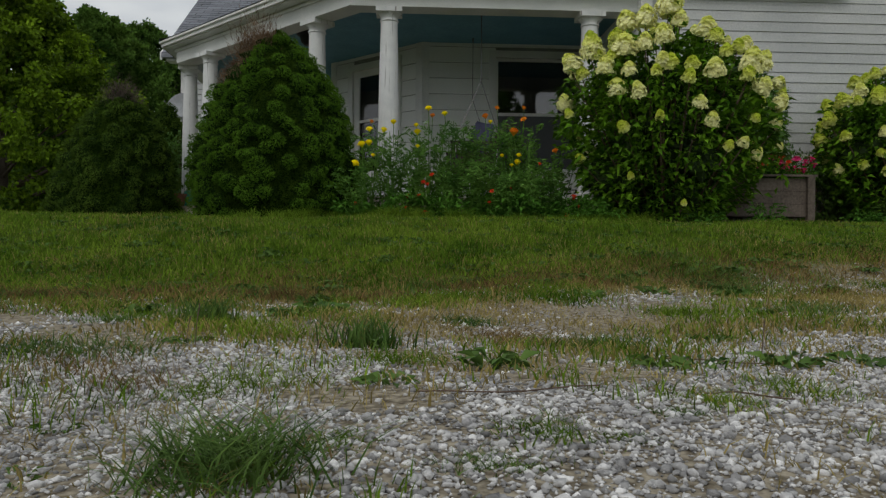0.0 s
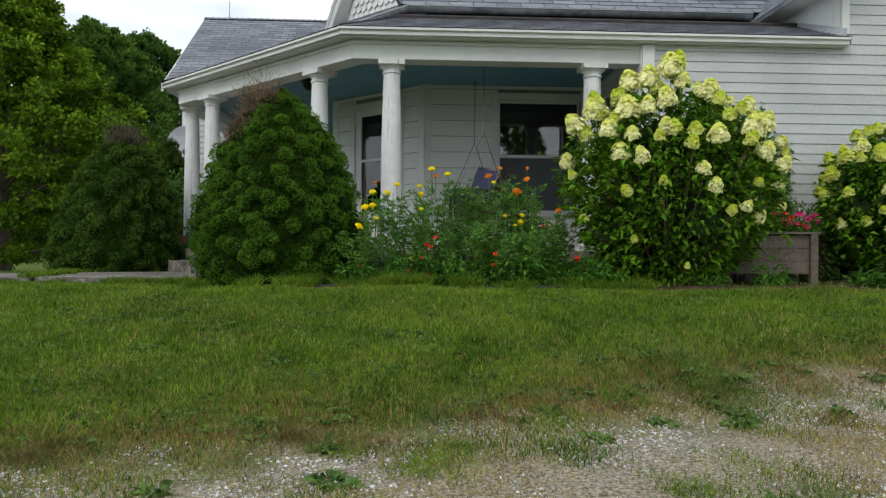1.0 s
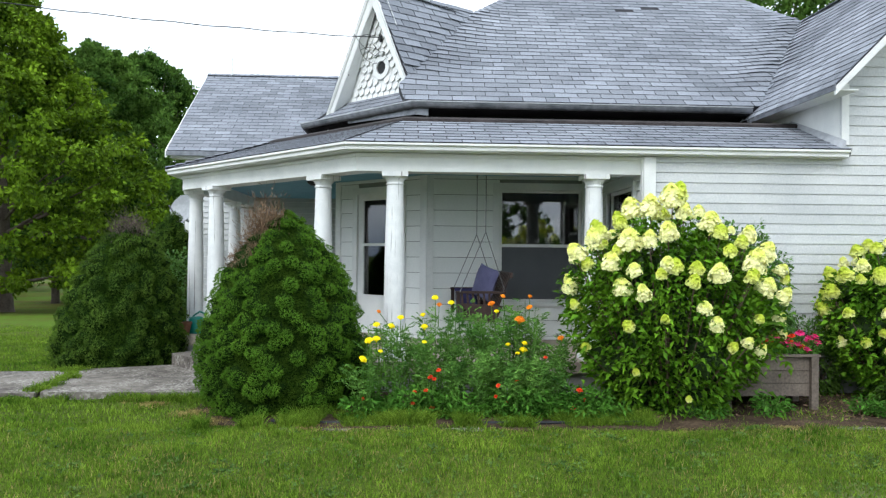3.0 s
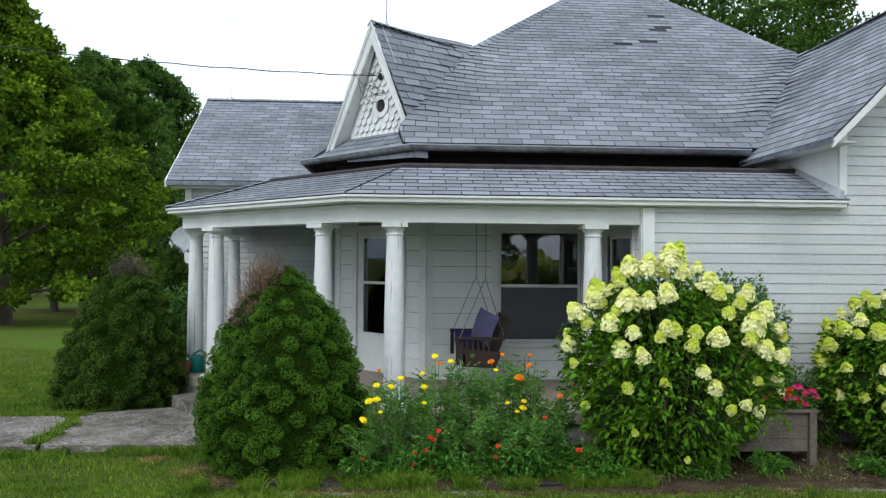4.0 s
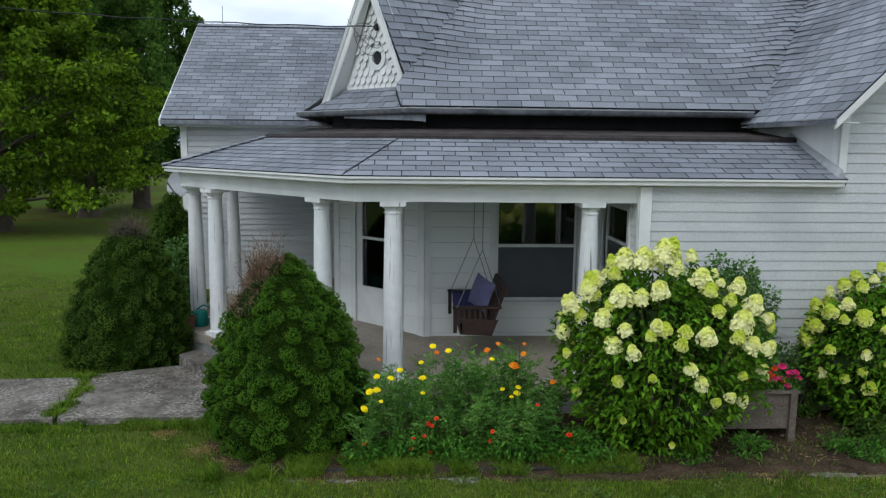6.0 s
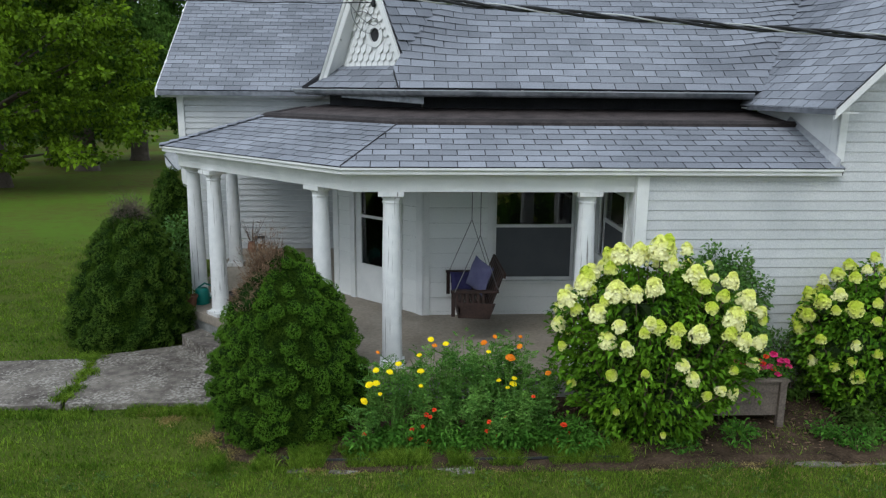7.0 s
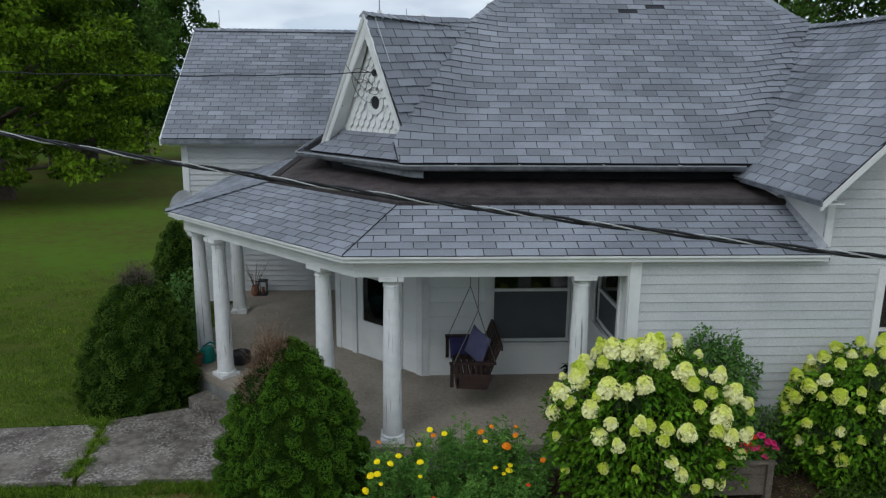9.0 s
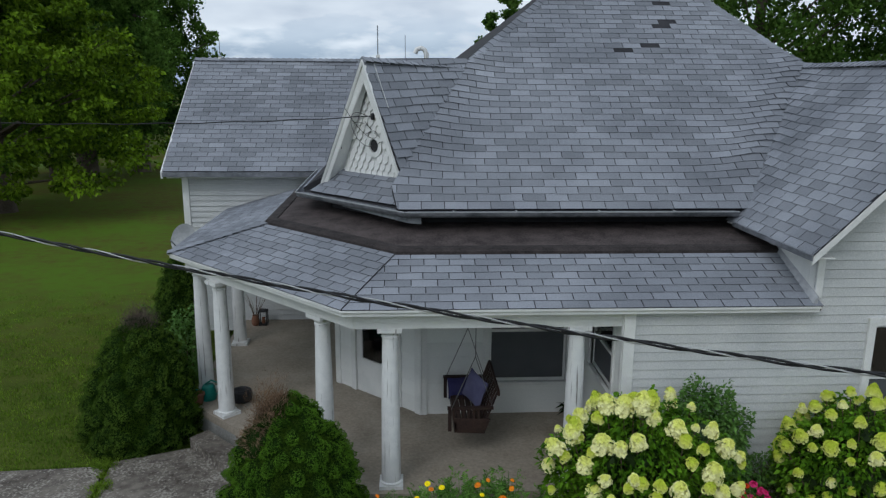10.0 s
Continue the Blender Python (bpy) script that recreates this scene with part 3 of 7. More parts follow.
def trim(name, p0, p1, s0, s1, z0, z1, o0, o1, parent=None, mat=None):
    """A flat board on the wall p0 to p1, between s0 and s1, z0 and z1, from o0 to o1 out of the wall."""
    d, out, _ = along(p0, p1)
    at = lambda s, o, z: Vector((p0[0], p0[1], 0)) + d * s + out * o + Vector((0, 0, z))
    g = Geo().hexa([at(s0, o1, z0), at(s1, o1, z0), at(s1, o0, z0), at(s0, o0, z0), at(s0, o1, z1), at(s1, o1, z1), at(s1, o0, z1), at(s0, o0, z1)])
    return part(name, g, mat or M_TRIM, parent or house)


def window(p0, p1, s0, s1, z0, z1, bar, label, screen=True, casing=0.1):
    """A double-hung window in a hole of the wall: casing, sashes, panes, sill and a dark screen below."""
    w = trim("window", p0, p1, s0, s1, z1, z1 + casing, -0.02, 0.042)
    w["label"] = label
    trim("casing", p0, p1, s0 - casing, s0, z0, z1 + casing, -0.02, 0.042, w)
    trim("casing", p0, p1, s1, s1 + casing, z0, z1 + casing, -0.02, 0.042, w)
    trim("sill", p0, p1, s0 - casing - 0.02, s1 + casing + 0.02, z0 - 0.05, z0, -0.03, 0.06, w)
    for a, b, c, e in ((s0, s0 + 0.04, z0, z1), (s1 - 0.04, s1, z0, z1), (s0 + 0.04, s1 - 0.04, bar - 0.022, bar + 0.022), (s0 + 0.04, s1 - 0.04, z0, z0 + 0.05), (s0 + 0.04, s1 - 0.04, z1 - 0.04, z1)):
        trim("sash", p0, p1, a, b, c, e, -0.06, -0.015, w)
    pane = trim("pane", p0, p1, s0 + 0.04, s1 - 0.04, bar + 0.022, z1 - 0.04, -0.046, -0.042, w, M_GLASS)
    pane2 = trim("pane", p0, p1, s0 + 0.04, s1 - 0.04, z0 + 0.05, bar - 0.022, -0.052, -0.048, w, M_GLASS)
    if screen:
        trim("insect_screen", p0, p1, s0 + 0.04, s1 - 0.04, z0 + 0.05, bar - 0.022, -0.034, -0.031, w, M_SCREEN)["label"] = "dark grey insect screen"
    # a near-black sheet behind the glass stands for the unlit room
    trim("curtain", p0, p1, s0, s1, z0, z1, -0.139, -0.13, w, M_DARK)["label"] = "near-black sheet standing for the unlit room"
    return w


def run_along(name, path, profile, mat, label=""):
    """Boards, beams or gutters that follow path, one part a stretch, mitred where it turns. profile: (inward, z) corners."""
    pts = [Vector((*p, 0)) for p in path]
    ins = [along(a, b)[1] for a, b in zip(path, path[1:])]
    made = []
    for i in range(len(ins)):
        ends = []
        for k, j in ((i, i - 1), (i + 1, i + 1)):
            m = ins[i]
            if 0 <= j < len(ins):
                m = (ins[i] + ins[j]).normalized()
                m = m / m.dot(ins[i])
            ends.append([pts[k] + m * o + Vector((0, 0, z)) for o, z in profile])
        n = len(profile)
        made.append(part(name, Geo().add(ends[0] + ends[1], [(q, (q + 1) % n, n + (q + 1) % n, n + q) for q in range(n)] + [tuple(range(n - 1, -1, -1)), tuple(range(n, 2 * n))]), mat, house, label))
    return made


# porch walls
WIN = (0.715, 1.94, 1.16, 2.82)
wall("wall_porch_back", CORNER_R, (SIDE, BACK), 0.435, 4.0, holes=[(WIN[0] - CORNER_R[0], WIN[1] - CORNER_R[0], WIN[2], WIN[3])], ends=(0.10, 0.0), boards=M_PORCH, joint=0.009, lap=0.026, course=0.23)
window(CORNER_R, (SIDE, BACK), WIN[0] - CORNER_R[0], WIN[1] - CORNER_R[0], WIN[2], WIN[3], 2.0, "large double-hung porch window with a dark screen")
D0, D1, DZ = 0.50, 1.46, 2.80
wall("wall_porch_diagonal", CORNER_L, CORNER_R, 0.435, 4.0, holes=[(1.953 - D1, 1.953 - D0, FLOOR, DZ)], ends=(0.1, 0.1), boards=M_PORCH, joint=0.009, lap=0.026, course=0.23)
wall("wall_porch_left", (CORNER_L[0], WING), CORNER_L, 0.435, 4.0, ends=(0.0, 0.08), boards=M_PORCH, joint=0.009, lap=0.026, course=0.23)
for p, q, a, b in ((CORNER_R, (SIDE, BACK), -0.02, 0.10), (CORNER_L, CORNER_R, 1.853, 1.985), (CORNER_L, CORNER_R, -0.02, 0.10), ((CORNER_L[0], WING), CORNER_L, WING - CORNER_L[1] - 0.08, WING - CORNER_L[1] + 0.02)):
    trim("corner_board", p, q, a, b, FLOOR, CEILING, 0.0, 0.038)
# enclosed room beside the porch, and the gabled right wing in the same plane
SW = (8.95, 10.06, 1.75, 2.72)
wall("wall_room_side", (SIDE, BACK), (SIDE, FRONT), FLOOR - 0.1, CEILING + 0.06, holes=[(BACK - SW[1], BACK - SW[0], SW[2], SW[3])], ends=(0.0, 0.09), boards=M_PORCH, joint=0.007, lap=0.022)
window((SIDE, BACK), (SIDE, FRONT), BACK - SW[1], BACK - SW[0], SW[2], SW[3], 2.24, "dark side window of the enclosed porch room", casing=0.07)
RW = 5.36
GAB_L, GAB_R, GAB_X, GAB_Z, GAB_E = 4.50, 8.38, 6.44, 6.10, 3.82
wall("wall_front", (SIDE, FRONT), (GAB_R, FRONT), 0.484, 3.08, holes=[(RW - SIDE, RW + 0.95 - SIDE, 1.28, 2.82)], ends=(0.11, 0.0))
window((SIDE, FRONT), (GAB_R, FRONT), RW - SIDE, RW + 0.95 - SIDE, 1.28, 2.82, 2.10, "white-cased double-hung window in the siding")
wall("wall_gable", (GAB_L, FRONT), (GAB_R, FRONT), 3.08, 3.95, top=lambda: [(0.0, 3.95), (GAB_R - GAB_L, 3.95), (GAB_X - GAB_L, 5.88)])
wall("wall_main_upper", (SIDE + 0.01, BACK), (GAB_L, BACK), 3.3, 4.0)
wall("wall_wing_side", (GAB_L, 10.6), (GAB_L, FRONT + 0.145), 3.06, 4.0, siding=False)
trim("corner_board", (SIDE, FRONT), (GAB_R, FRONT), -0.03, 0.11, 0.42, 3.02, 0.0, 0.040)
trim("corner_board", (SIDE, BACK), (SIDE, FRONT), BACK - FRONT - 0.09, BACK - FRONT, 0.42, 3.02, 0.0, 0.038)
trim("corner_board", (GAB_L, FRONT), (GAB_R, FRONT), 0.0, 0.09, 3.20, 3.93, 0.0, 0.040)
trim("wall_right_end", (GAB_R, FRONT), (GAB_R, 16.0), 0, 7.45, 0.42, 4.0, -0.14, 0.0)
# rear left wing
wall("wall_wing_front", (-5.24, WING), (CORNER_L[0], WING), 0.383, 3.98, ends=(0.10, 0.0), joint=0.012, lap=0.028, course=0.1158)
trim("corner_board", (-5.24, WING), (CORNER_L[0], WING), -0.03, 0.10, 0.3, 3.95, 0.0, 0.040)
g = Geo().sheet([(-5.24, 15.62, 0.3), (-5.24, 21.2, 0.3), (-5.24, 21.2, 3.95), (-5.24, 18.4, 6.15), (-5.24, 15.62, 3.95)], 0.14, (1, 0, 0))
part("wall_wing_end", g, M_TRIM, house)

# foundation and porch floor
FLOOR_EDGE = [(SIDE, 8.50), (-1.24, 8.50), (-4.20, 11.42), (-4.18, WING), (CORNER_L[0], WING), CORNER_L, CORNER_R, (SIDE, BACK)]
part("porch_floor", Geo().prism(FLOOR_EDGE, FLOOR - 0.13, FLOOR), M_CONCRETE, house, "worn grey-brown concrete porch floor")
part("porch_foundation", Geo().prism([(x + (0.06 if x < -4 else 0), y + (0.06 if y < 9 else 0)) for x, y in FLOOR_EDGE], -0.1, FLOOR - 0.13), M_FOUND, house)
part("foundation", Geo().box(SIDE, GAB_R, FRONT + 0.03, FRONT + 0.2, -0.1, 0.484), M_FOUND, house)
part("porch_ceiling", Geo().prism([(SIDE, 8.62), (-1.17, 8.62), (-4.02, 11.6), (-4.02, WING), (CORNER_L[0], WING), CORNER_L, CORNER_R, (SIDE, BACK)], CEILING, CEILING + 0.04), M_CEIL, house, "porch ceiling painted pale blue")

# columns: base, shaft, capital
COLS = [(1.585, 8.74), (-0.79, 8.74), (-1.69, 9.27), (-3.43, 10.93), (-3.96, 11.78), (-3.90, 14.12)]
for i, (cx, cy) in enumerate(COLS):
    turned = 1 <= 0 or i in (2, 3)
    c = part("column", Geo().lathe(cx, cy, [(0.128, FLOOR + 0.075), (0.122, FLOOR + 0.5), (0.118, FLOOR + 1.1), (0.106, FLOOR + 1.7), (0.098, BEAM0 - 0.15)], 28), M_COLUMN, house, "round tapered porch column with cracked white paint", smooth=True)
    ang = radians(-46) if turned else 0.0
    ca, sa = math.cos(ang), math.sin(ang)

    def square(half, z0, z1, chip=0.0):
        pts = [(cx + ca * a - sa * b, cy + sa * a + ca * b) for a, b in ((-half, -half), (half, -half), (half, half), (-half, half))]
        return Geo().prism(pts, z0, z1)

    part("plinth", square(0.155, FLOOR + 0.001, FLOOR + 0.05), M_COLUMN, c)
    part("torus", Geo().lathe(cx, cy, [(0.135, FLOOR + 0.05), (0.150, FLOOR + 0.058), (0.152, FLOOR + 0.07), (0.140, FLOOR + 0.082), (0.128, FLOOR + 0.086)], 28), M_COLUMN, c, smooth=True)
    part("necking", Geo().lathe(cx, cy, [(0.098, BEAM0 - 0.15), (0.110, BEAM0 - 0.145), (0.110, BEAM0 - 0.13), (0.099, BEAM0 - 0.125), (0.101, BEAM0 - 0.10), (0.125, BEAM0 - 0.07), (0.140, BEAM0 - 0.055)], 28), M_COLUMN, c, smooth=True)
    part("abacus", square(0.152, BEAM0 - 0.055, BEAM0 - 0.001), M_COLUMN, c)

# beam under the porch roof, fascia and drip edge
box_of = lambda o0, o1, z0, z1: [(o0, z0), (o1, z0), (o1, z1), (o0, z1)]
BEAM = [(SIDE + 0.02, 8.60), (-1.24, 8.60), (-4.10, 11.53), (-4.10, WING)]
run_along("porch_beam", BEAM, box_of(0.0, 0.26, BEAM0, BEAM1), M_TRIM, "long white painted beam over the columns")
run_along("beam_moulding", BEAM, box_of(-0.022, -0.002, BEAM1 - 0.045, BEAM1 - 0.004), M_TRIM)
EDGE = [(4.53, EAVE_A[1]), EAVE_A, EAVE_B, (EAVE_B[0], 15.45)]
run_along("fascia", EDGE, box_of(0.012, 0.05, 3.045, 3.115), M_TRIM)
run_along("drip_edge", EDGE, [(-0.018, 3.098), (0.008, 3.085), (0.008, 3.122), (-0.018, 3.122)], M_TRIM)
run_along("soffit", EDGE, box_of(0.052, 0.25, 3.033, 3.05), M_TRIM)


# ---- roofs ----
def clip(poly, a, b, c):
    """The part of poly where a*x + b*y <= c."""
    res = []
    for p, q in zip(poly, poly[1:] + poly[:1]):
        dp, dq = a * p[0] + b * p[1] - c, a * q[0] + b * q[1] - c
        if dp <= 0:
            res.append(p)
        if dp * dq < 0:
            t = dp / (dp - dq)
            res.append((p[0] + (q[0] - p[0]) * t, p[1] + (q[1] - p[1]) * t))
    return res


TAB, EXPO = 0.333, 0.147
ROOFS = []


def roof(name, pts, label="", pieces=False, thick=0.09, wave=0.0, mat=None):
    """A roof slope: pts anticlockwise seen from outside, the first edge is the eave. Shingles are laid on at the end."""
    pts = [Vector(p) for p in pts]
    u = (pts[1] - pts[0]).normalized()
    nrm = u.cross(pts[2] - pts[0]).normalized()
    v = nrm.cross(u)
    ob = part(name, Geo().sheet(pts, thick, -nrm), mat or M_DECK, house, label)
    ROOFS.append((ob, pts, u, v, nrm, pieces, wave))
    return ob


ZT = EAVE + SLOPE * RUN
roof("porch_roof", [(*EAVE_A, EAVE), (4.55, EAVE_A[1], EAVE), (4.55, TOP_A[1], ZT), (*TOP_A, ZT)], "low porch roof of grey asphalt shingles", True)
roof("porch_roof_diagonal", [(*EAVE_B, EAVE), (*EAVE_A, EAVE), (*TOP_A, ZT), (*TOP_B, ZT)], "", True)
roof("porch_roof_left", [(EAVE_B[0], 15.5, EAVE), (*EAVE_B, EAVE), (*TOP_B, ZT), (TOP_B[0], 15.5, ZT)])
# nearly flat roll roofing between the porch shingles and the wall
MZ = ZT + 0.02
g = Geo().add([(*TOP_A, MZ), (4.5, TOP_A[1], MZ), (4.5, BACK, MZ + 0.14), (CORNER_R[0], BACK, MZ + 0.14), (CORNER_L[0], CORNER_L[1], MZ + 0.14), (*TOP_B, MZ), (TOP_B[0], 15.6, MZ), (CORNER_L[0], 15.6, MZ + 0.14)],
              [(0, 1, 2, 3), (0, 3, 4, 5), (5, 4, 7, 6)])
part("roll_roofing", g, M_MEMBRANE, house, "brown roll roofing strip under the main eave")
run_along("roofing_edge", [(4.5, TOP_A[1]), TOP_A, TOP_B, (TOP_B[0], 15.5)], [(-0.085, ZT - 0.030), (-0.07, ZT + 0.012), (0.0, ZT + 0.048), (0.12, ZT + 0.050), (0.12, ZT - 0.03)], M_ROOF_EDGE, "curled black edge of the roll roofing")

# Felt-black strip on the wall stands in for the shade under the eave.
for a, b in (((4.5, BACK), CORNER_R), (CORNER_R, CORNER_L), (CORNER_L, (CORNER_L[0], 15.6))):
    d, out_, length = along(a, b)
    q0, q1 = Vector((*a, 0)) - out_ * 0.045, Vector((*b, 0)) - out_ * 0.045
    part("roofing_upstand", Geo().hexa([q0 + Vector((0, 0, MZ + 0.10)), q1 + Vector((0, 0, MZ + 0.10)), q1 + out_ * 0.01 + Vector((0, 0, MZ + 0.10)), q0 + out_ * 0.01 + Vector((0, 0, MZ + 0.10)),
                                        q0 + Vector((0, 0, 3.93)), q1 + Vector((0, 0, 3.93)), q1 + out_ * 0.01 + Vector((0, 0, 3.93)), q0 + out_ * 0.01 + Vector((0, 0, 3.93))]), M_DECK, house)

ME, MZ0, MSL = 10.30, 4.02, 0.79
mz = lambda y: MZ0 + MSL * (y - ME)
RL, RR = (3.05, 15.53, mz(15.53)), (4.43, 15.53, mz(15.53))
VL, VR = (0.44, 12.90, mz(12.90)), (6.45, 12.92, mz(12.92))
roof("main_roof", [(-0.70, ME, MZ0), (4.45, ME, MZ0), (6.60, 12.73, mz(12.73)), RR, RL, (0.36, 12.70, mz(12.70)), (-0.78, 10.62, mz(10.62))], "steep main hip roof of grey asphalt shingles", wave=1.0)
APEX, GBR, GBL = (-1.235, 11.60, 6.12), (-0.545, 10.70, 4.12), (-1.998, 12.17, 4.12)
GN = Vector((0.714, 0.70, 0))
GU = (0.79, 0.613)
roof("gable_roof", [GBR, (GBR[0] + GU[0] * 0.42, GBR[1] + GU[1] * 0.42, GBR[2]), (APEX[0] + GU[0] * 2.2, APEX[1] + GU[1] * 2.2, APEX[2]), APEX], "steep corner gable roof", thick=0.012, wave=-1.0)
roof("gable_roof_left", [(GBL[0] + 0.5, GBL[1] + 0.5, GBL[2]), GBL, APEX, VL], thick=0.012)
roof("main_roof_left", [(-2.3, 22.0, MZ0), (-2.3, 12.4, MZ0), (-1.95, 12.4, MZ0 + 0.2), VL, RL, (3.05, 16.9, RL[2])])
roof("main_roof_rear", [(8.48, 22.3, MZ0), (-2.3, 22.3, MZ0), (3.05, 16.9, RL[2]), (4.43, 16.9, RL[2])])
roof("main_roof_right", [(8.48, 10.3, MZ0), (8.48, 22.3, MZ0), (4.43, 16.9, RL[2]), RR])
g = Geo().sheet([RL, RR, (4.43, 16.9, RL[2]), (3.05, 16.9, RL[2])], 0.05, (0, 0, -1))
part("roof_ridge", g, M_SHINGLE_FAR, house)
# cross gable of the right wing
GE = 4.20
roof("wing_roof_near", [(GE, 10.5, GAB_E), (GE, 8.15, GAB_E), (GAB_X, 8.15, GAB_Z), (GAB_X, 13.1, GAB_Z)], "steep cross gable roof slope", thick=0.035, wave=0.6)
roof("wing_roof_far", [(8.68, 8.15, GAB_E), (8.68, 13.5, GAB_E), (GAB_X, 12.9, GAB_Z), (GAB_X, 8.15, GAB_Z)])
# rear left wing
roof("rear_wing_roof", [(-5.58, 15.30, 3.95), (-1.6, 15.30, 3.95), (0.6, 18.42, 6.27), (-5.58, 18.42, 6.27)], "rear wing roof of grey shingles")
roof("rear_wing_roof_back", [(-1.6, 21.5, 3.95), (-5.58, 21.5, 3.95), (-5.58, 18.42, 6.27), (0.6, 18.42, 6.27)])

# eave boxes and gutters of the main roof
SOF = [(4.25, ME + 0.02), (-0.56, ME + 0.02), (-2.30, 12.22), (-2.30, 15.3)]
# Boxes take the felt black to put the eave's shade into their colour.
run_along("eave_box", SOF, box_of(0.03, 0.44, 3.90, 3.985), M_DECK)
ARC = [math.pi * k / 8 for k in range(9)]
GUT = [(-0.045 - 0.060 * math.cos(a), 3.985 - 0.085 * math.sin(a)) for a in ARC] + [(-0.045 + 0.052 * math.cos(a), 3.985 - 0.077 * math.sin(a)) for a in ARC]
run_along("gutter", SOF, GUT, M_GUTTER, "old grey half-round gutter")
run_along("gutter_lip", SOF, box_of(-0.116, -0.100, 3.978, 3.994), M_LIP)
for gx in (3.3, 2.2, 1.0, 0.1):
    part("gutter_strap", Geo().box(gx - 0.012, gx + 0.012, ME - 0.10, ME + 0.05, 3.992, 3.999), M_LIP, house)
d, out_, length = along(SOF[1], SOF[2])
c0 = Vector((*SOF[1], 0))
g = Geo().hexa([c0 + out_ * -0.002 + Vector((0, 0, 3.815)), c0 + out_ * 0.018 + Vector((0, 0, 3.815)), c0 + d * 1.5 + out_ * 0.018 + Vector((0, 0, 3.87)), c0 + d * 1.5 + out_ * -0.002 + Vector((0, 0, 3.87)), c0 + out_ * -0.002 + Vector((0, 0, 3.93)), c0 + out_ * 0.018 + Vector((0, 0, 3.93)), c0 + d * 1.5 + out_ * 0.018 + Vector((0, 0, 3.93)), c0 + d * 1.5 + out_ * -0.002 + Vector((0, 0, 3.93))])
# Both white boards take gutter grey, which puts their shade into the colour.
part("fascia", g, M_GUTTER, house, "loose white fascia board, coloured shade-grey, under the gutter")
part("fascia", Geo().hexa([(-0.56, ME, 3.815), (-0.36, ME, 3.80), (-0.36, ME + 0.02, 3.80), (-0.56, ME + 0.02, 3.815), (-0.56, ME, 3.93), (-0.36, ME, 3.93), (-0.36, ME + 0.02, 3.93), (-0.56, ME + 0.02, 3.93)]), M_GUTTER, house)
part("eave_box", Geo().box(-5.50, -1.7, 15.34, 15.62, 3.80, 3.86), M_TRIM, house)
part("gutter", Geo().box(-5.56, -2.2, 15.23, 15.33, 3.84, 3.93), M_GUTTER, house)
part("eave_soffit", Geo().box(GE + 0.01, GAB_L, 8.19, 10.5, 3.775, 3.79), M_TRIM, house)
part("drip_edge", Geo().box(GE - 0.012, GE + 0.004, 8.14, 10.28, 3.76, 3.835), M_GUTTER, house)
# rake boards of the right gable
for xa, xb in ((GE, GAB_X), (8.68, GAB_X)):
    g = Geo().hexa([(xa, 8.14, GAB_E - 0.11), (xb, 8.14, GAB_Z - 0.13), (xb, 8.18, GAB_Z - 0.13), (xa, 8.18, GAB_E - 0.11), (xa, 8.14, GAB_E - 0.015), (xb, 8.14, GAB_Z - 0.015), (xb, 8.18, GAB_Z - 0.015), (xa, 8.18, GAB_E - 0.015)])
    part("rake_board", g, M_TRIM, house)
    xs = xa + (0.33 if xa < xb else -0.33)
    zs_ = GAB_E + (GAB_Z - GAB_E) * (xs - xa) / (xb - xa) - 0.115
    g = Geo().sheet([(xs, 8.18, zs_), (xb, 8.18, GAB_Z - 0.13), (xb, FRONT - 0.002, GAB_Z - 0.13), (xs, FRONT - 0.002, zs_)], 0.015, (0, 0, -1))
    part("rake_soffit", g, M_TRIM, house)
# step flashing where the porch roof meets the wing
g = Geo().hexa([(4.44, 8.42, EAVE + 0.02), (4.5, 8.42, EAVE + 0.02), (4.5, 9.66, ZT + 0.03), (4.44, 9.66, ZT + 0.03), (4.47, 8.42, EAVE + 0.08), (4.5, 8.42, EAVE + 0.11), (4.5, 9.66, ZT + 0.11), (4.47, 9.66, ZT + 0.08)])
part("flashing", g, M_LIP, house)
# rear wing rake
g = Geo().hexa([(-5.60, 15.28, 3.80), (-5.56, 15.28, 3.80), (-5.56, 18.42, 6.13), (-5.60, 18.42, 6.13), (-5.60, 15.28, 3.94), (-5.56, 15.28, 3.94), (-5.56, 18.42, 6.26), (-5.60, 18.42, 6.26)])
part("rake_board", g, M_TRIM, house)

# corner gable: recessed face with fish-scale shingles, round vent, rake boards, skirt roof
GD = Vector((-0.70, 0.714, 0))
GC = Vector((-1.27, 11.44, 0))
gp = lambda s, o, z: GC + GD * s + GN * o + Vector((0, 0, z))
REC = 0.30
face = part("gable_face", Geo().sheet([gp(-1.0, REC, 4.0), gp(-0.96, REC, 4.12), gp(0.06, REC, 5.88), gp(1.0, REC, 4.16), gp(1.0, REC, 4.0)], 0.06, GN), M_TRIM, house, "white gable face with fish-scale shingles")
HALF = 1.02
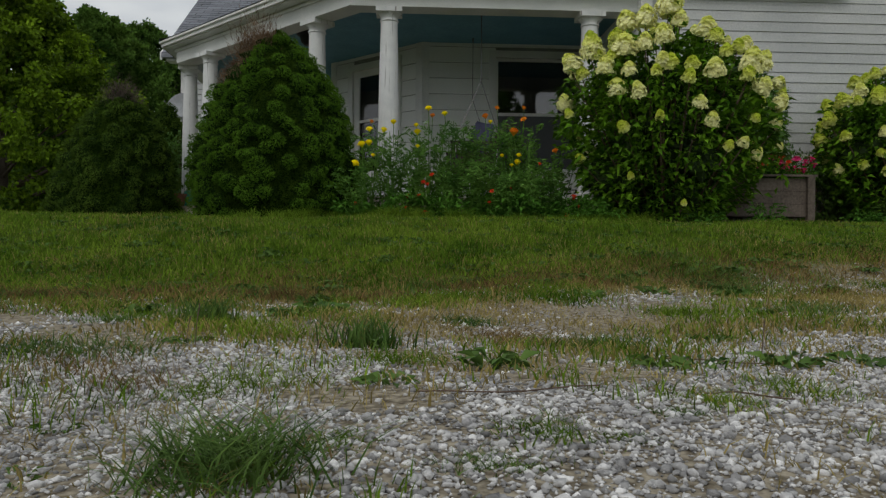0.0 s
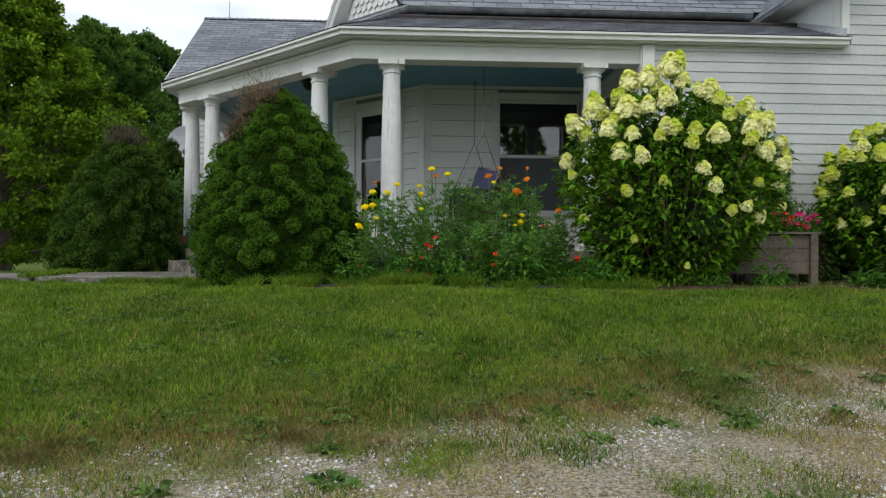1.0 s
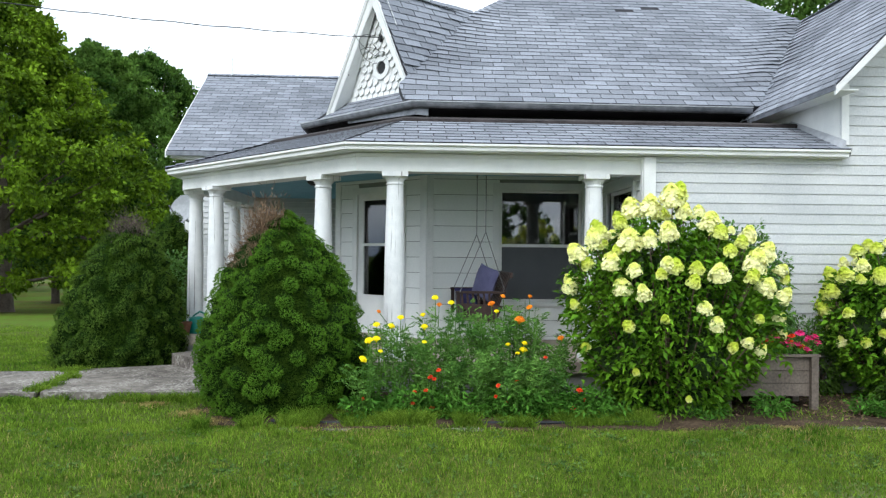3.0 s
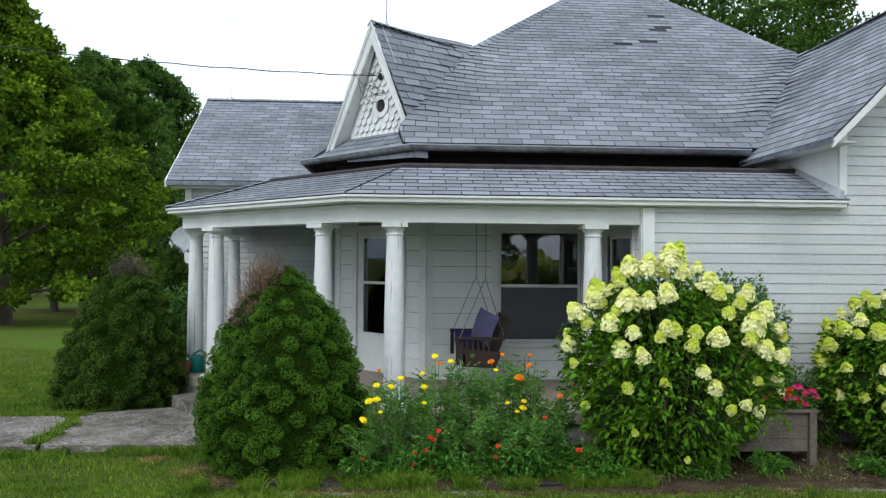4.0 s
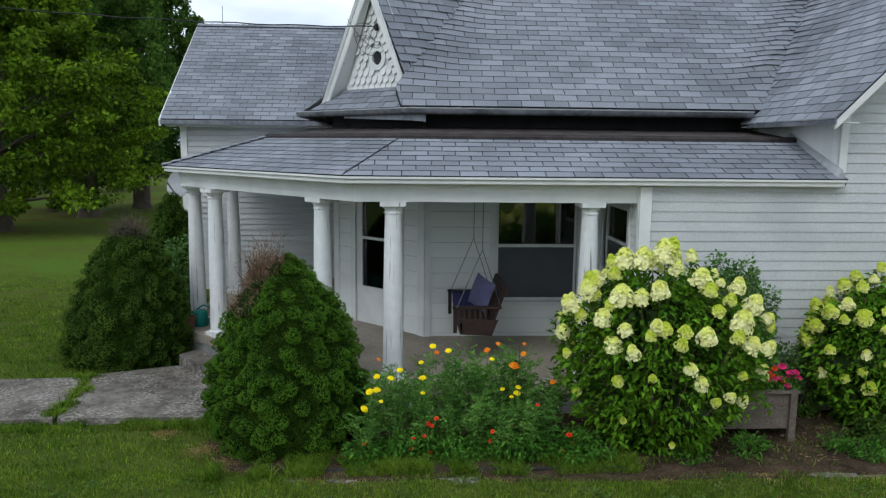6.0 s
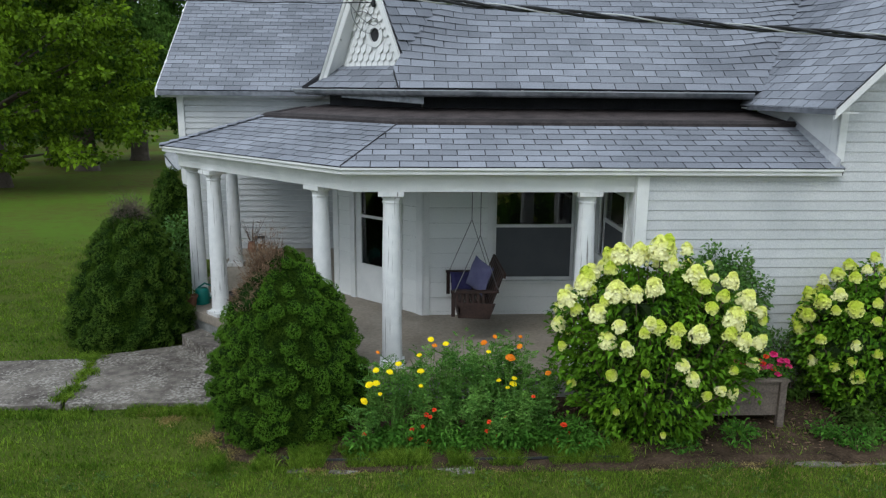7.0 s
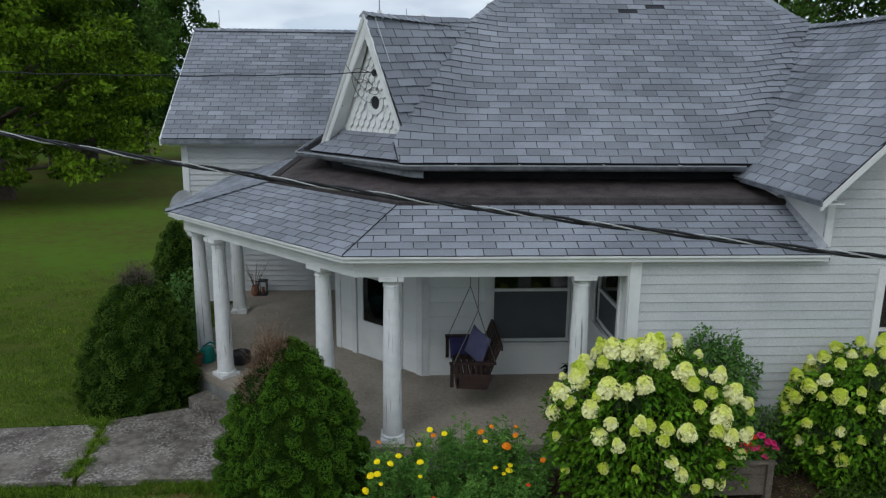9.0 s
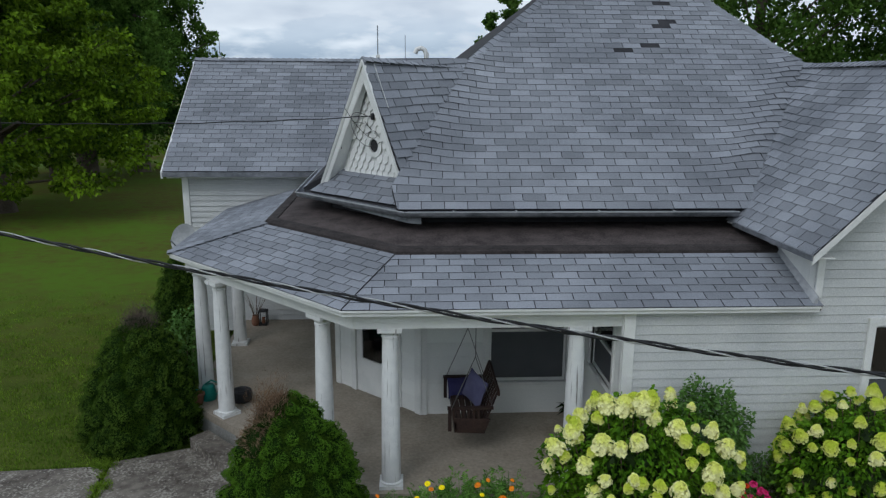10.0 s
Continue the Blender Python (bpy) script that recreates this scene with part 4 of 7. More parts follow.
for sgn in (-1, 1):
    b0, b1 = gp(sgn * HALF, 0.02, 4.10), gp(0.07, 0.14, 6.11)
    dn = Vector((0, 0, -0.30))
    fr = GN * -0.02
    part("rake_board", Geo().hexa([b0 + dn * 0.7, b1 + dn * 1.15, b1 + dn * 1.15 + GN * 0.03, b0 + dn * 0.7 + GN * 0.03, b0, b1, b1 + GN * 0.03, b0 + GN * 0.03]), M_TRIM, house)
    part("rake_moulding", Geo().hexa([b0 + dn * 0.2 + fr, b1 + dn * 0.25 + fr, b1 + dn * 0.25, b0 + dn * 0.2, b0 + fr * 2, b1 + fr * 2, b1, b0]), M_TRIM, house)
    deep = REC
    if sgn > 0:
        part("rake_soffit", Geo().hexa([b0 + dn * 0.62, b1 + dn * 1.0, b1 + dn * 1.3 + GN * min(deep, 0.08), b0 + dn * 0.62 + GN * deep, b0 + dn * 0.5, b1 + dn * 1.2, b1 + dn * 1.2 + GN * min(deep, 0.08), b0 + dn * 0.5 + GN * deep]), M_TRIM, house)
ring = Geo()
n = 40
for r0, r1, o0, o1 in ((0.105, 0.185, REC - 0.035, REC - 0.001),):
    vs = []
    for r in (r0, r1):
        for o in (o0, o1):
            vs += [gp(r * math.cos(2 * math.pi * i / n), o, 4.80 + r * math.sin(2 * math.pi * i / n)) for i in range(n)]
    fs = []
    for a, b in ((0, 2), (2, 3), (1, 0)):
        fs += [(a * n + i, a * n + (i + 1) % n, b * n + (i + 1) % n, b * n + i) for i in range(n)]
    ring.add(vs, fs)
vent = part("round_vent", ring, M_TRIM, face, "round louvre hole in a white ring")
# a flat near-black disc paints the shade inside the hole
part("vent_opening", Geo().add([gp(0.105 * math.cos(2 * math.pi * i / n), REC - 0.004, 4.80 + 0.105 * math.sin(2 * math.pi * i / n)) for i in range(n)], [tuple(range(n))]), M_DARK, vent, "near-black disc for the unlit opening")
# fish scales
row = 0
z = 4.34
while z < 5.75:
    hw = max(0.0, (6.02 - z) * 0.485 - 0.08)
    w = 0.13
    k = int(hw / w) + 1
    for i in range(-k, k + 1):
        s = (i + (0.5 if row % 2 else 0)) * w
        if abs(s) > hw or math.hypot(s, z - 4.80 + 0.03) < 0.23:
            continue
        pts = [gp(s - 0.06, REC - 0.012, z + 0.10), gp(s - 0.06, REC - 0.030, z + 0.02)]
        pts += [gp(s + 0.06 * math.cos(a), REC - 0.042, z + 0.02 + 0.062 * math.sin(a)) for a in (math.pi * 1.2, math.pi * 1.4, math.pi * 1.6, math.pi * 1.8)]
        pts += [gp(s + 0.06, REC - 0.030, z + 0.02), gp(s + 0.06, REC - 0.012, z + 0.10)]
        part("scale_shingle", Geo().sheet(pts[::-1], 0.008, GN), M_TRIM, face)
    z += 0.115
    row += 1
roof("skirt_roof", [gp(1.12, -0.14, 4.015), gp(-1.02, -0.14, 4.015), gp(-0.80, REC, 4.36), gp(0.80, REC, 4.36)], "small shingled skirt roof below the gable")

# door in the diagonal wall
DA, DB = CORNER_L, CORNER_R
s0, s1 = 1.953 - D1, 1.953 - D0
door = trim("door", DA, DB, s0, s1, FLOOR, 1.22, -0.04, 0.0)
door["label"] = "white storm door with tall dark glass"
for a, b, c, e in ((s0, s0 + 0.12, 1.22, DZ), (s1 - 0.12, s1, 1.22, DZ), (s0 + 0.12, s1 - 0.12, 2.70, DZ), (s0 + 0.12, s1 - 0.12, 1.985, 2.025)):
    trim("door_rail", DA, DB, a, b, c, e, -0.04, 0.0, door)
trim("pane", DA, DB, s0 + 0.12, s1 - 0.12, 1.22, 2.70, -0.024, -0.02, door, M_GLASS)
# near-black sheet in place of the unlit hall
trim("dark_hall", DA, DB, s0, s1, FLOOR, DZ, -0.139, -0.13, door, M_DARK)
part("door_handle", Geo().bar(tuple(Vector((DA[0], DA[1], 0)) + along(DA, DB)[0] * (s1 - 0.06) + along(DA, DB)[1] * 0.04 + Vector((0, 0, 1.56))), tuple(Vector((DA[0], DA[1], 0)) + along(DA, DB)[0] * (s1 - 0.06) + along(DA, DB)[1] * 0.04 + Vector((0, 0, 1.68))), 0.02, 0.02, (1, 0, 0)), M_CHAIN, door)
for a, b, c, e in ((s0 - 0.10, s0, FLOOR, DZ + 0.1), (s1, s1 + 0.10, FLOOR, DZ + 0.1), (s0, s1, DZ, DZ + 0.1)):
    trim("door_casing", DA, DB, a, b, c, e, 0.0, 0.042, door)

VENT = (-0.21, 16.9, 6.2)
# lightning rods on the ridges
for x, y, z, h in ((-5.0, 18.42, 6.27, 0.45), (-1.0, 11.85, 6.13, 0.50), (-0.55, 20.5, 6.1, 0.9)):
    rod = thing("lightning_rod", "thin metal lightning rod on the roof ridge", "lightning rod", (x, y, z))
    part("rod", Geo().tube([(x, y, z), (x, y, z + h)], 0.008, 6), M_GUTTER, rod)
    part("foot", Geo().box(x - 0.03, x + 0.03, y - 0.05, y + 0.05, z - 0.05, z + 0.06), M_TRIM, rod)

g0 = Vector(APEX) + Vector((GU[0], GU[1], 0)) * 0.17
gd = (Vector(GBR) - Vector(APEX)).normalized()
gn = Vector((GU[0], GU[1], 0)).cross(gd).normalized()
gn = gn if gn.z > 0 else -gn
con = thing("lightning_conductor", "thin white conductor strip down the gable roof", "conductor", tuple(g0))
part("strip", Geo().bar(tuple(g0 + gn * 0.032), tuple(g0 + gd * 0.85 + gn * 0.026), 0.006, 0.006, tuple(gn)), M_TRIM, con)

# white gooseneck vent behind the gable ridge
vt = thing("roof_vent", "white curved vent pipe standing on the rear roof", "vent pipe", (VENT[0], VENT[1], 5.6))
vx, vy, vz = VENT
part("pipe", Geo().tube([(vx + 0.12, vy, vz - 0.75), (vx + 0.12, vy, vz + 0.18), (vx + 0.08, vy, vz + 0.27), (vx, vy, vz + 0.31), (vx - 0.09, vy, vz + 0.28), (vx - 0.13, vy, vz + 0.19)], 0.055, 12), M_TRIM, vt, smooth=True)

# concrete walk and step
walk_l = part("concrete_walk", Geo().prism([(-12.0, 8.30), (-4.745, 8.40), (-4.985, 9.95), (-12.0, 9.55)], 0.12, 0.285), M_SLAB)
tagged(walk_l, "weathered grey concrete walk slab in the lawn", "walk", kind="structure")
walk_r = part("concrete_walk", Geo().prism([(-4.68, 8.40), (-2.7, 8.40), (-2.7, 9.1), (-3.15, 9.57), (-3.88, 10.44), (-4.92, 10.05)], 0.12, 0.295), M_SLAB)
tagged(walk_r, "weathered grey concrete walk slab leading to the step", "walk", kind="structure")
step = part("porch_step", Geo().prism([(-3.90, 10.47), (-3.15, 9.58), (-2.75, 9.10), (-2.42, 9.40), (-3.69, 10.72)], 0.2, 0.45), M_SLAB)
tagged(step, "worn concrete step below the porch floor", "step", kind="structure")


# ---- evergreen shrubs ----
def scales(pos, out, face, length, width):
    """Needle tufts as small diamonds that lie along out and face outwards."""
    n = len(pos)
    side = unit(np.cross(out, face) + rng.normal(0, 0.45, (n, 3)))
    length, width = length[:, None], width[:, None]
    v = np.stack([pos, pos + out * length * 0.5 + side * width * 0.5, pos + out * length, pos + out * length * 0.5 - side * width * 0.5], 1).reshape(-1, 3)
    return v, np.arange(n)[:, None] * 4 + [0, 1, 2, 3]


def spruce(name, label, cx, cy, z0, profile, lobes, count, tip_lean=(0.0, 0.0), dead=None, seed=1, brown=None, green=None, fine=1.0, dry=None, bulge=0.13):
    """A dwarf spruce: short needles over a cone that swells in rounded lobes, each of smaller knobs. profile: (z, radius) rows; dead: test of a place."""
    r = np.random.default_rng(seed)
    zs, rs = np.array([p[0] for p in profile]), np.array([p[1] for p in profile])
    root = thing(name, label, "shrub", (cx, cy, z0))
    part("trunk", Geo().tube([(cx, cy, z0 - 0.1), (cx + tip_lean[0] * 0.5, cy + tip_lean[1] * 0.5, (z0 + zs[-1]) / 2), (cx + tip_lean[0] * 0.9, cy + tip_lean[1] * 0.9, zs[-1] - 0.15)], [0.06, 0.04, 0.015], 8), M_BARK, root)
    grid = np.linspace(zs[0], zs[-1], 200)
    wts = np.interp(grid, zs, rs) + 0.03
    level = np.cumsum(wts) / wts.sum()
    span = zs[-1] - zs[0]

    def shell(z, th, inset):
        """Points inset from the cone's envelope."""
        k, q = (z - zs[0]) / span, np.maximum(0.004, np.interp(z, zs, rs) - inset)
        return np.stack([cx + tip_lean[0] * k + q * np.cos(th), cy + tip_lean[1] * k + q * np.sin(th), z], 1)

    zl = np.interp((np.arange(lobes) + 0.5) / lobes, level, grid) + r.normal(0, 0.02, lobes)
    al = np.arange(lobes) * 2.39996 + r.normal(0, 0.2, lobes)
    flat = np.array([1, 1, 1.25])
    L = shell(zl, al, 0.0)
    size = 0.60 * math.sqrt(9.0 / lobes) * r.uniform(0.85, 1.2, lobes)
    knob = r.normal(0, 0.5, (lobes, 7, 3)) * size[:, None, None]

    def surface(z, th):
        """Place and outward direction of the lobed surface."""
        P = shell(z, th, 0.0)
        near, own = np.empty(len(P)), np.empty(len(P), dtype=int)
        for i in range(0, len(P), 8000):
            d = np.linalg.norm((P[i:i + 8000, None, :] - L[None]) * flat, axis=2) / size[None]
            own[i:i + 8000] = d.argmin(1)
            near[i:i + 8000] = d.min(1)
        small = np.linalg.norm(P[:, None, :] - L[own][:, None, :] - knob[own], axis=2)
        pick = small.argmin(1)
        k1, k2 = np.clip(near, 0, 1.25), np.clip(small.min(1) / (0.42 * size[own]), 0, 1.2)
        rise = bulge * np.clip(1.05 - k1 ** 2, 0, None) + 0.036 * np.clip(1 - k2 ** 2, 0, None)
        axis = np.stack([np.cos(th), np.sin(th), np.full(len(th), 0.25)], 1)
        out = unit(axis * 0.7 + (P - L[own]) / size[own][:, None] * 0.75 + (P - L[own] - knob[own, pick]) / size[own][:, None] * 0.9)
        small_top = np.clip(np.interp(z, zs, rs) / 0.3, 0.25, 1)
        return shell(z, th, (bulge + 0.036 - rise) * small_top), out, rise / (bulge + 0.036)

    # inside: a dark rough cone under the needles stands for the shade within
    nz, nt = 40, 64
    gz, gt = np.meshgrid(np.linspace(zs[0], zs[-1] - 0.05, nz), np.linspace(0, 2 * np.pi, nt, endpoint=False), indexing="ij")
    P, o, _ = surface(gz.ravel(), gt.ravel())
    P = P - np.stack([np.cos(gt.ravel()), np.sin(gt.ravel()), np.zeros(nz * nt)], 1) * np.minimum(0.03, np.interp(gz.ravel(), zs, rs) * 0.6)[:, None]
    core = [(i * nt + j, i * nt + (j + 1) % nt, (i + 1) * nt + (j + 1) % nt, (i + 1) * nt + j) for i in range(nz - 1) for j in range(nt)]
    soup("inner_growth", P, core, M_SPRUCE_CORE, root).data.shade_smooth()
    z = np.interp(r.uniform(0, 1, count), level, grid)
    th = r.uniform(0, 2 * np.pi, count)
    pos, out, rise = surface(z, th)
    # needles low in the clefts get a darker green in place of shade
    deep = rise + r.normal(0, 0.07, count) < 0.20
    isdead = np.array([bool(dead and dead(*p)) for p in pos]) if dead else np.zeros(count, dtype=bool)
    for k, nm, mt, lb in ((~isdead & ~deep, "foliage", green or M_SPRUCE, "dense green needles in rounded clumps"), (~isdead & deep, "inner_needles", M_SPRUCE_CLEFT, "needles between the clumps, coloured dark as shade")):
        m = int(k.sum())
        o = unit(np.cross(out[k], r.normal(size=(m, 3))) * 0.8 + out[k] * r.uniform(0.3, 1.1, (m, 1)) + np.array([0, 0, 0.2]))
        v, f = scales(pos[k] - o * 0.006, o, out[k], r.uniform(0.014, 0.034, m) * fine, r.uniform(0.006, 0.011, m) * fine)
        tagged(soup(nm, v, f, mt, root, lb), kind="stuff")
    if isdead.any():
        idx = np.where(isdead)[0][::6]
        o = unit(out[idx] + r.normal(0, 0.6, (len(idx), 3)) + np.array([0, 0, 0.3]))
        v, f = needles(pos[idx] - o * 0.05, o, r.uniform(0.04, 0.12, len(idx)), 0.006)
        tagged(soup("dead_foliage", v, f, dry or M_DEAD, root, "bare reddish-brown dead twigs"), kind="stuff")
    if brown:
        # a bare brown tuft: many fine upright twigs round the given place
        c, radii, n = brown
        d = r.normal(size=(n, 3)) * 0.45
        pos = np.array(c) + d * np.array(radii)
        o = unit(np.stack([d[:, 0] * 0.5, d[:, 1] * 0.5, np.full(n, 1.0)], 1) + r.normal(0, 0.45, (n, 3)))
        v, f = needles(pos, o, r.uniform(0.04, 0.10, n), r.uniform(0.004, 0.007, n))
        tagged(soup("dead_foliage", v, f, dry or M_DEAD, root, "bare brown dead twigs"), kind="stuff")
    return root


spruce("dwarf_spruce", "dense conical dwarf spruce with a brown dead patch near its tip", -1.93, 7.92, 0.2,
       [(0.20, 0.80), (0.5, 0.94), (0.9, 0.93), (1.25, 0.84), (1.6, 0.71), (1.85, 0.57), (2.06, 0.40), (2.22, 0.22), (2.31, 0.07)], 340, 175000, (-0.02, 0.0),
       dead=lambda x, y, z: (z > 1.70 and x < -2.08 - (2.1 - z) * 0.45 and y < 8.15) or (z > 2.2 and x < -1.95), seed=3, brown=((-2.13, 7.90, 1.97), (0.22, 0.22, 0.38), 7000))
spruce("dwarf_spruce", "rounded dark green dwarf spruce with a browned top", -4.82, 11.0, 0.2,
       [(0.18, 0.88), (0.5, 0.97), (0.95, 0.91), (1.4, 0.76), (1.8, 0.58), (2.05, 0.40), (2.2, 0.22), (2.28, 0.07)], 240, 82000, (0.12, 0.0),
       dead=lambda x, y, z: z > 2.12, seed=5, brown=((-4.70, 10.98, 2.12), (0.26, 0.24, 0.28), 3000), green=M_SPRUCE_DARK, fine=1.35, dry=M_DEAD_GREY)
spruce("dwarf_spruce", "tall narrow dwarf spruce behind the other", -4.95, 13.5, 0.15,
       [(0.15, 0.50), (0.6, 0.56), (1.2, 0.54), (1.8, 0.46), (2.2, 0.34), (2.45, 0.2), (2.58, 0.06)], 120, 34000, (0.1, 0.0), seed=8, green=M_SPRUCE_DARK, fine=1.6)


# ---- hydrangeas ----
def panicle_mesh(seed, mat, count=230):
    """A domed flower head of many four-petalled florets, 1 m across, to be scaled."""
    r = np.random.default_rng(seed)
    t = r.uniform(0, 1, count)
    th = r.uniform(0, 2 * np.pi, count)
    lump = 1 + 0.12 * np.sin(th * 3 + seed) + 0.10 * np.sin(t * 9 + th * 2)
    rad = 0.50 * np.clip(1 - t ** 2.0, 0, 1) ** 0.55 * np.minimum(1, 0.78 + t * 1.6) * lump * r.uniform(0.88, 1.05, count)
    c = np.stack([np.cos(th) * rad, np.sin(th) * rad, t * 0.92], 1)
    out_ = unit(np.stack([np.cos(th), np.sin(th), 0.1 + t * 1.4], 1) + r.normal(0, 0.22, (count, 3)))
    a = unit(np.cross(out_, r.normal(size=(count, 3))))
    b = np.cross(out_, a)
    s = r.uniform(0.078, 0.112, count)[:, None]
    cup = out_ * s * 0.3
    v = np.stack([c - cup * 0.5, c + a * s + cup, c + (a + b) * s * 0.55, c + b * s + cup, c + (b - a) * s * 0.55, c - a * s + cup, c - (a + b) * s * 0.55, c - b * s + cup, c + (a - b) * s * 0.55], 1).reshape(-1, 3)
    k = np.arange(count)[:, None] * 9
    f = np.concatenate([k + q for q in ([0, 8, 1, 2], [0, 2, 3, 4], [0, 4, 5, 6], [0, 6, 7, 8])], 0)
    core = Geo().lathe(0, 0, [(0.05, 0.0), (0.30, 0.03), (0.38, 0.2), (0.30, 0.5), (0.17, 0.76), (0.02, 0.92)], 12)
    n0 = len(v)
    me = bpy.data.meshes.new("panicle")
    me.from_pydata(v.tolist() + core.v, [], f.tolist() + [tuple(n0 + i for i in q) for q in core.f])
    me.materials.append(mat)
    return me


PAN_W = [panicle_mesh(11 + i, M_BLOOM) for i in range(3)]
PAN_L = [panicle_mesh(31 + i, M_BLOOM2) for i in range(3)]


SHAPE = ((0, 0.12, 0.3, 0.55, 0.74, 0.87, 1.0), (0.44, 0.60, 0.84, 1.0, 0.95, 0.70, 0.38))


def hydrangea(label, cx, cy, z0, rx, ry, top, heads, extra, nleaf, seed, lime=0.5):
    """A shrub of stems, large leaves and flower heads. heads: (x, z, white) on its front; extra: more heads at random round it."""
    r = np.random.default_rng(seed)
    root = thing("hydrangea_bush", label, "hydrangea", (cx, cy, z0), group="panicle hydrangeas by the wall")
    ht = top - z0
    shape = lambda t: np.interp(t, *SHAPE)
    rows = []
    for x, z, white in heads:
        t = min(1.0, (z - z0) / ht)
        e = float(shape(t))
        dx = max(-0.97, min(0.97, (x - cx) / (rx * e)))
        rows.append((Vector((x + 0.05, cy - ry * e * math.sqrt(1 - dx * dx) - 0.06, z)), white, (0.105 + 0.090 * max(0, t - 0.30) / 0.70) * r.uniform(0.74, 1.22) * (1.04 if white else 0.80)))
    tries = 0
    while extra and tries < 6000:
        tries += 1
        a, t = r.uniform(0, 2 * np.pi), r.uniform(0.12, 1.0) ** 0.5
        e = float(shape(t)) * (1.0 if t < 0.93 else r.uniform(0.2, 1.0))
        p = Vector((cx + rx * e * math.cos(a), cy + ry * e * math.sin(a), z0 + ht * t + r.uniform(0, 0.08)))
        if heads and math.sin(a) < -0.1 and t < 0.9:
            continue
        if any((p - q[0]).length < 0.19 for q in rows):
            continue
        rows.append((p, r.uniform() > lime, r.uniform(0.09, 0.18)))
        extra -= 1
    # stems run from the crown to the upper heads
    for i, (p, white, size) in enumerate(rows):
        if i % 2 == 0 or p.z > z0 + ht * 0.85:
            part("stem", Geo().tube([(cx + (p.x - cx) * 0.12, cy + (p.y - cy) * 0.12, z0 - 0.05), (cx + (p.x - cx) * 0.62, cy + (p.y - cy) * 0.62, z0 + (p.z - z0) * 0.5), tuple(p - Vector((0, 0, size * 0.3)))], [0.013, 0.009, 0.005], 6), M_TWIG, root)
    # dark lumps fill the bush to stand for shade between its leaves
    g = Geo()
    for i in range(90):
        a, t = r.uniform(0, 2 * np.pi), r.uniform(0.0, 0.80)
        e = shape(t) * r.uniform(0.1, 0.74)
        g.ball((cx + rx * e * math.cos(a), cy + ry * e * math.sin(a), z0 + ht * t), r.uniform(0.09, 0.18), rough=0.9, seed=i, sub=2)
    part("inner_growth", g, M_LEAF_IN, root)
    n = nleaf
    th, t = r.uniform(0, 2 * np.pi, n), r.uniform(0.0, 1.0, n) ** 0.85
    wob = 1 + 0.09 * np.sin(th * 5 + t * 9) + 0.07 * np.sin(th * 11 - t * 17)
    e = shape(t) * (0.96 - 0.52 * r.uniform(0, 1, n) ** 2.0) * wob
    pos = np.stack([cx + rx * e * np.cos(th), cy + ry * e * np.sin(th), z0 + ht * t * (0.90 + 0.06 * np.sin(th * 7) + 0.04 * np.sin(th * 13))], 1)
    o = unit(np.stack([np.cos(th), np.sin(th), r.uniform(-0.3, 0.9, n)], 1) + r.normal(0, 0.45, (n, 3)))
    # leafy shoots right under the heads
    q = np.array([p for p, _, _ in rows])
    k = np.repeat(np.arange(len(q)), 14)
    pos2 = q[k] - np.array([0, 0, 1]) * r.uniform(0.06, 0.38, (len(k), 1)) + r.normal(0, 0.035, (len(k), 3))
    o2 = unit(r.normal(size=(len(k), 3)) + np.array([0, -0.2, 0.5]))
    pos, o = np.concatenate([pos, pos2]), np.concatenate([o, o2])
    n = len(pos)
    v, f = leaves(pos, o, r.uniform(0.05, 0.115, n), r.uniform(0.028, 0.055, n), 0.3, 0.15)
    tagged(soup("leaves", v, f, M_LEAF, root, "toothed mid-green leaves"), kind="stuff")
    for i, (p, white, size) in enumerate(rows):
        ob = new("flower_head", (PAN_W if white else PAN_L)[i % 3])
        d = p - Vector((cx, cy, z0 + ht * 0.35))
        up = Vector((d.x * 0.45, d.y * 0.55, 0.75 + 0.35 * max(0.0, d.z))) + Vector(r.normal(0, 0.14, 3))
        ob.parent = root
        ob.matrix_local = Matrix.Translation(p - Vector((cx, cy, z0)) - up.normalized() * size * 0.35) @ up.to_track_quat("Z", "Y").to_matrix().to_4x4() @ Matrix.Rotation(r.uniform(0, 6), 4, "Z") @ Matrix.Diagonal((size, size * r.uniform(0.9, 1.1), size * r.uniform(0.9, 1.2), 1))
    return root


HEADS_CREAM = [(1.92, 2.42), (1.58, 2.32), (1.74, 2.33), (2.02, 2.28), (2.26, 2.19), (1.47, 2.0), (1.81, 2.08), (1.63, 2.0), (1.19, 2.03), (1.27, 1.79), (2.71, 2.06), (2.87, 1.89), (2.58, 1.79), (3.08, 1.72), (2.69, 1.57), (2.18, 1.7), (1.72, 1.77), (1.44, 1.72), (1.34, 1.56), (1.51, 1.5), (2.03, 1.39), (2.15, 1.23), (2.92, 1.26), (3.1, 1.08), (2.51, 1.05), (2.7, 0.95), (1.0, 1.87), (2.97, 1.46)]
HEADS_LIME = [(1.47, 2.18), (1.35, 1.9), (1.22, 2.11), (1.25, 1.97), (2.32, 2.09), (1.79, 1.75), (1.94, 1.62), (2.35, 1.91), (1.69, 1.27), (2.61, 1.28), (2.35, 1.01), (1.51, 0.74), (2.01, 0.49), (0.97, 1.37), (1.09, 0.94), (1.4, 1.19), (1.1, 1.77), (2.52, 1.99), (1.98, 2.47), (1.66, 1.69), (1.97, 1.75), (3.12, 1.62), (2.52, 1.66)]
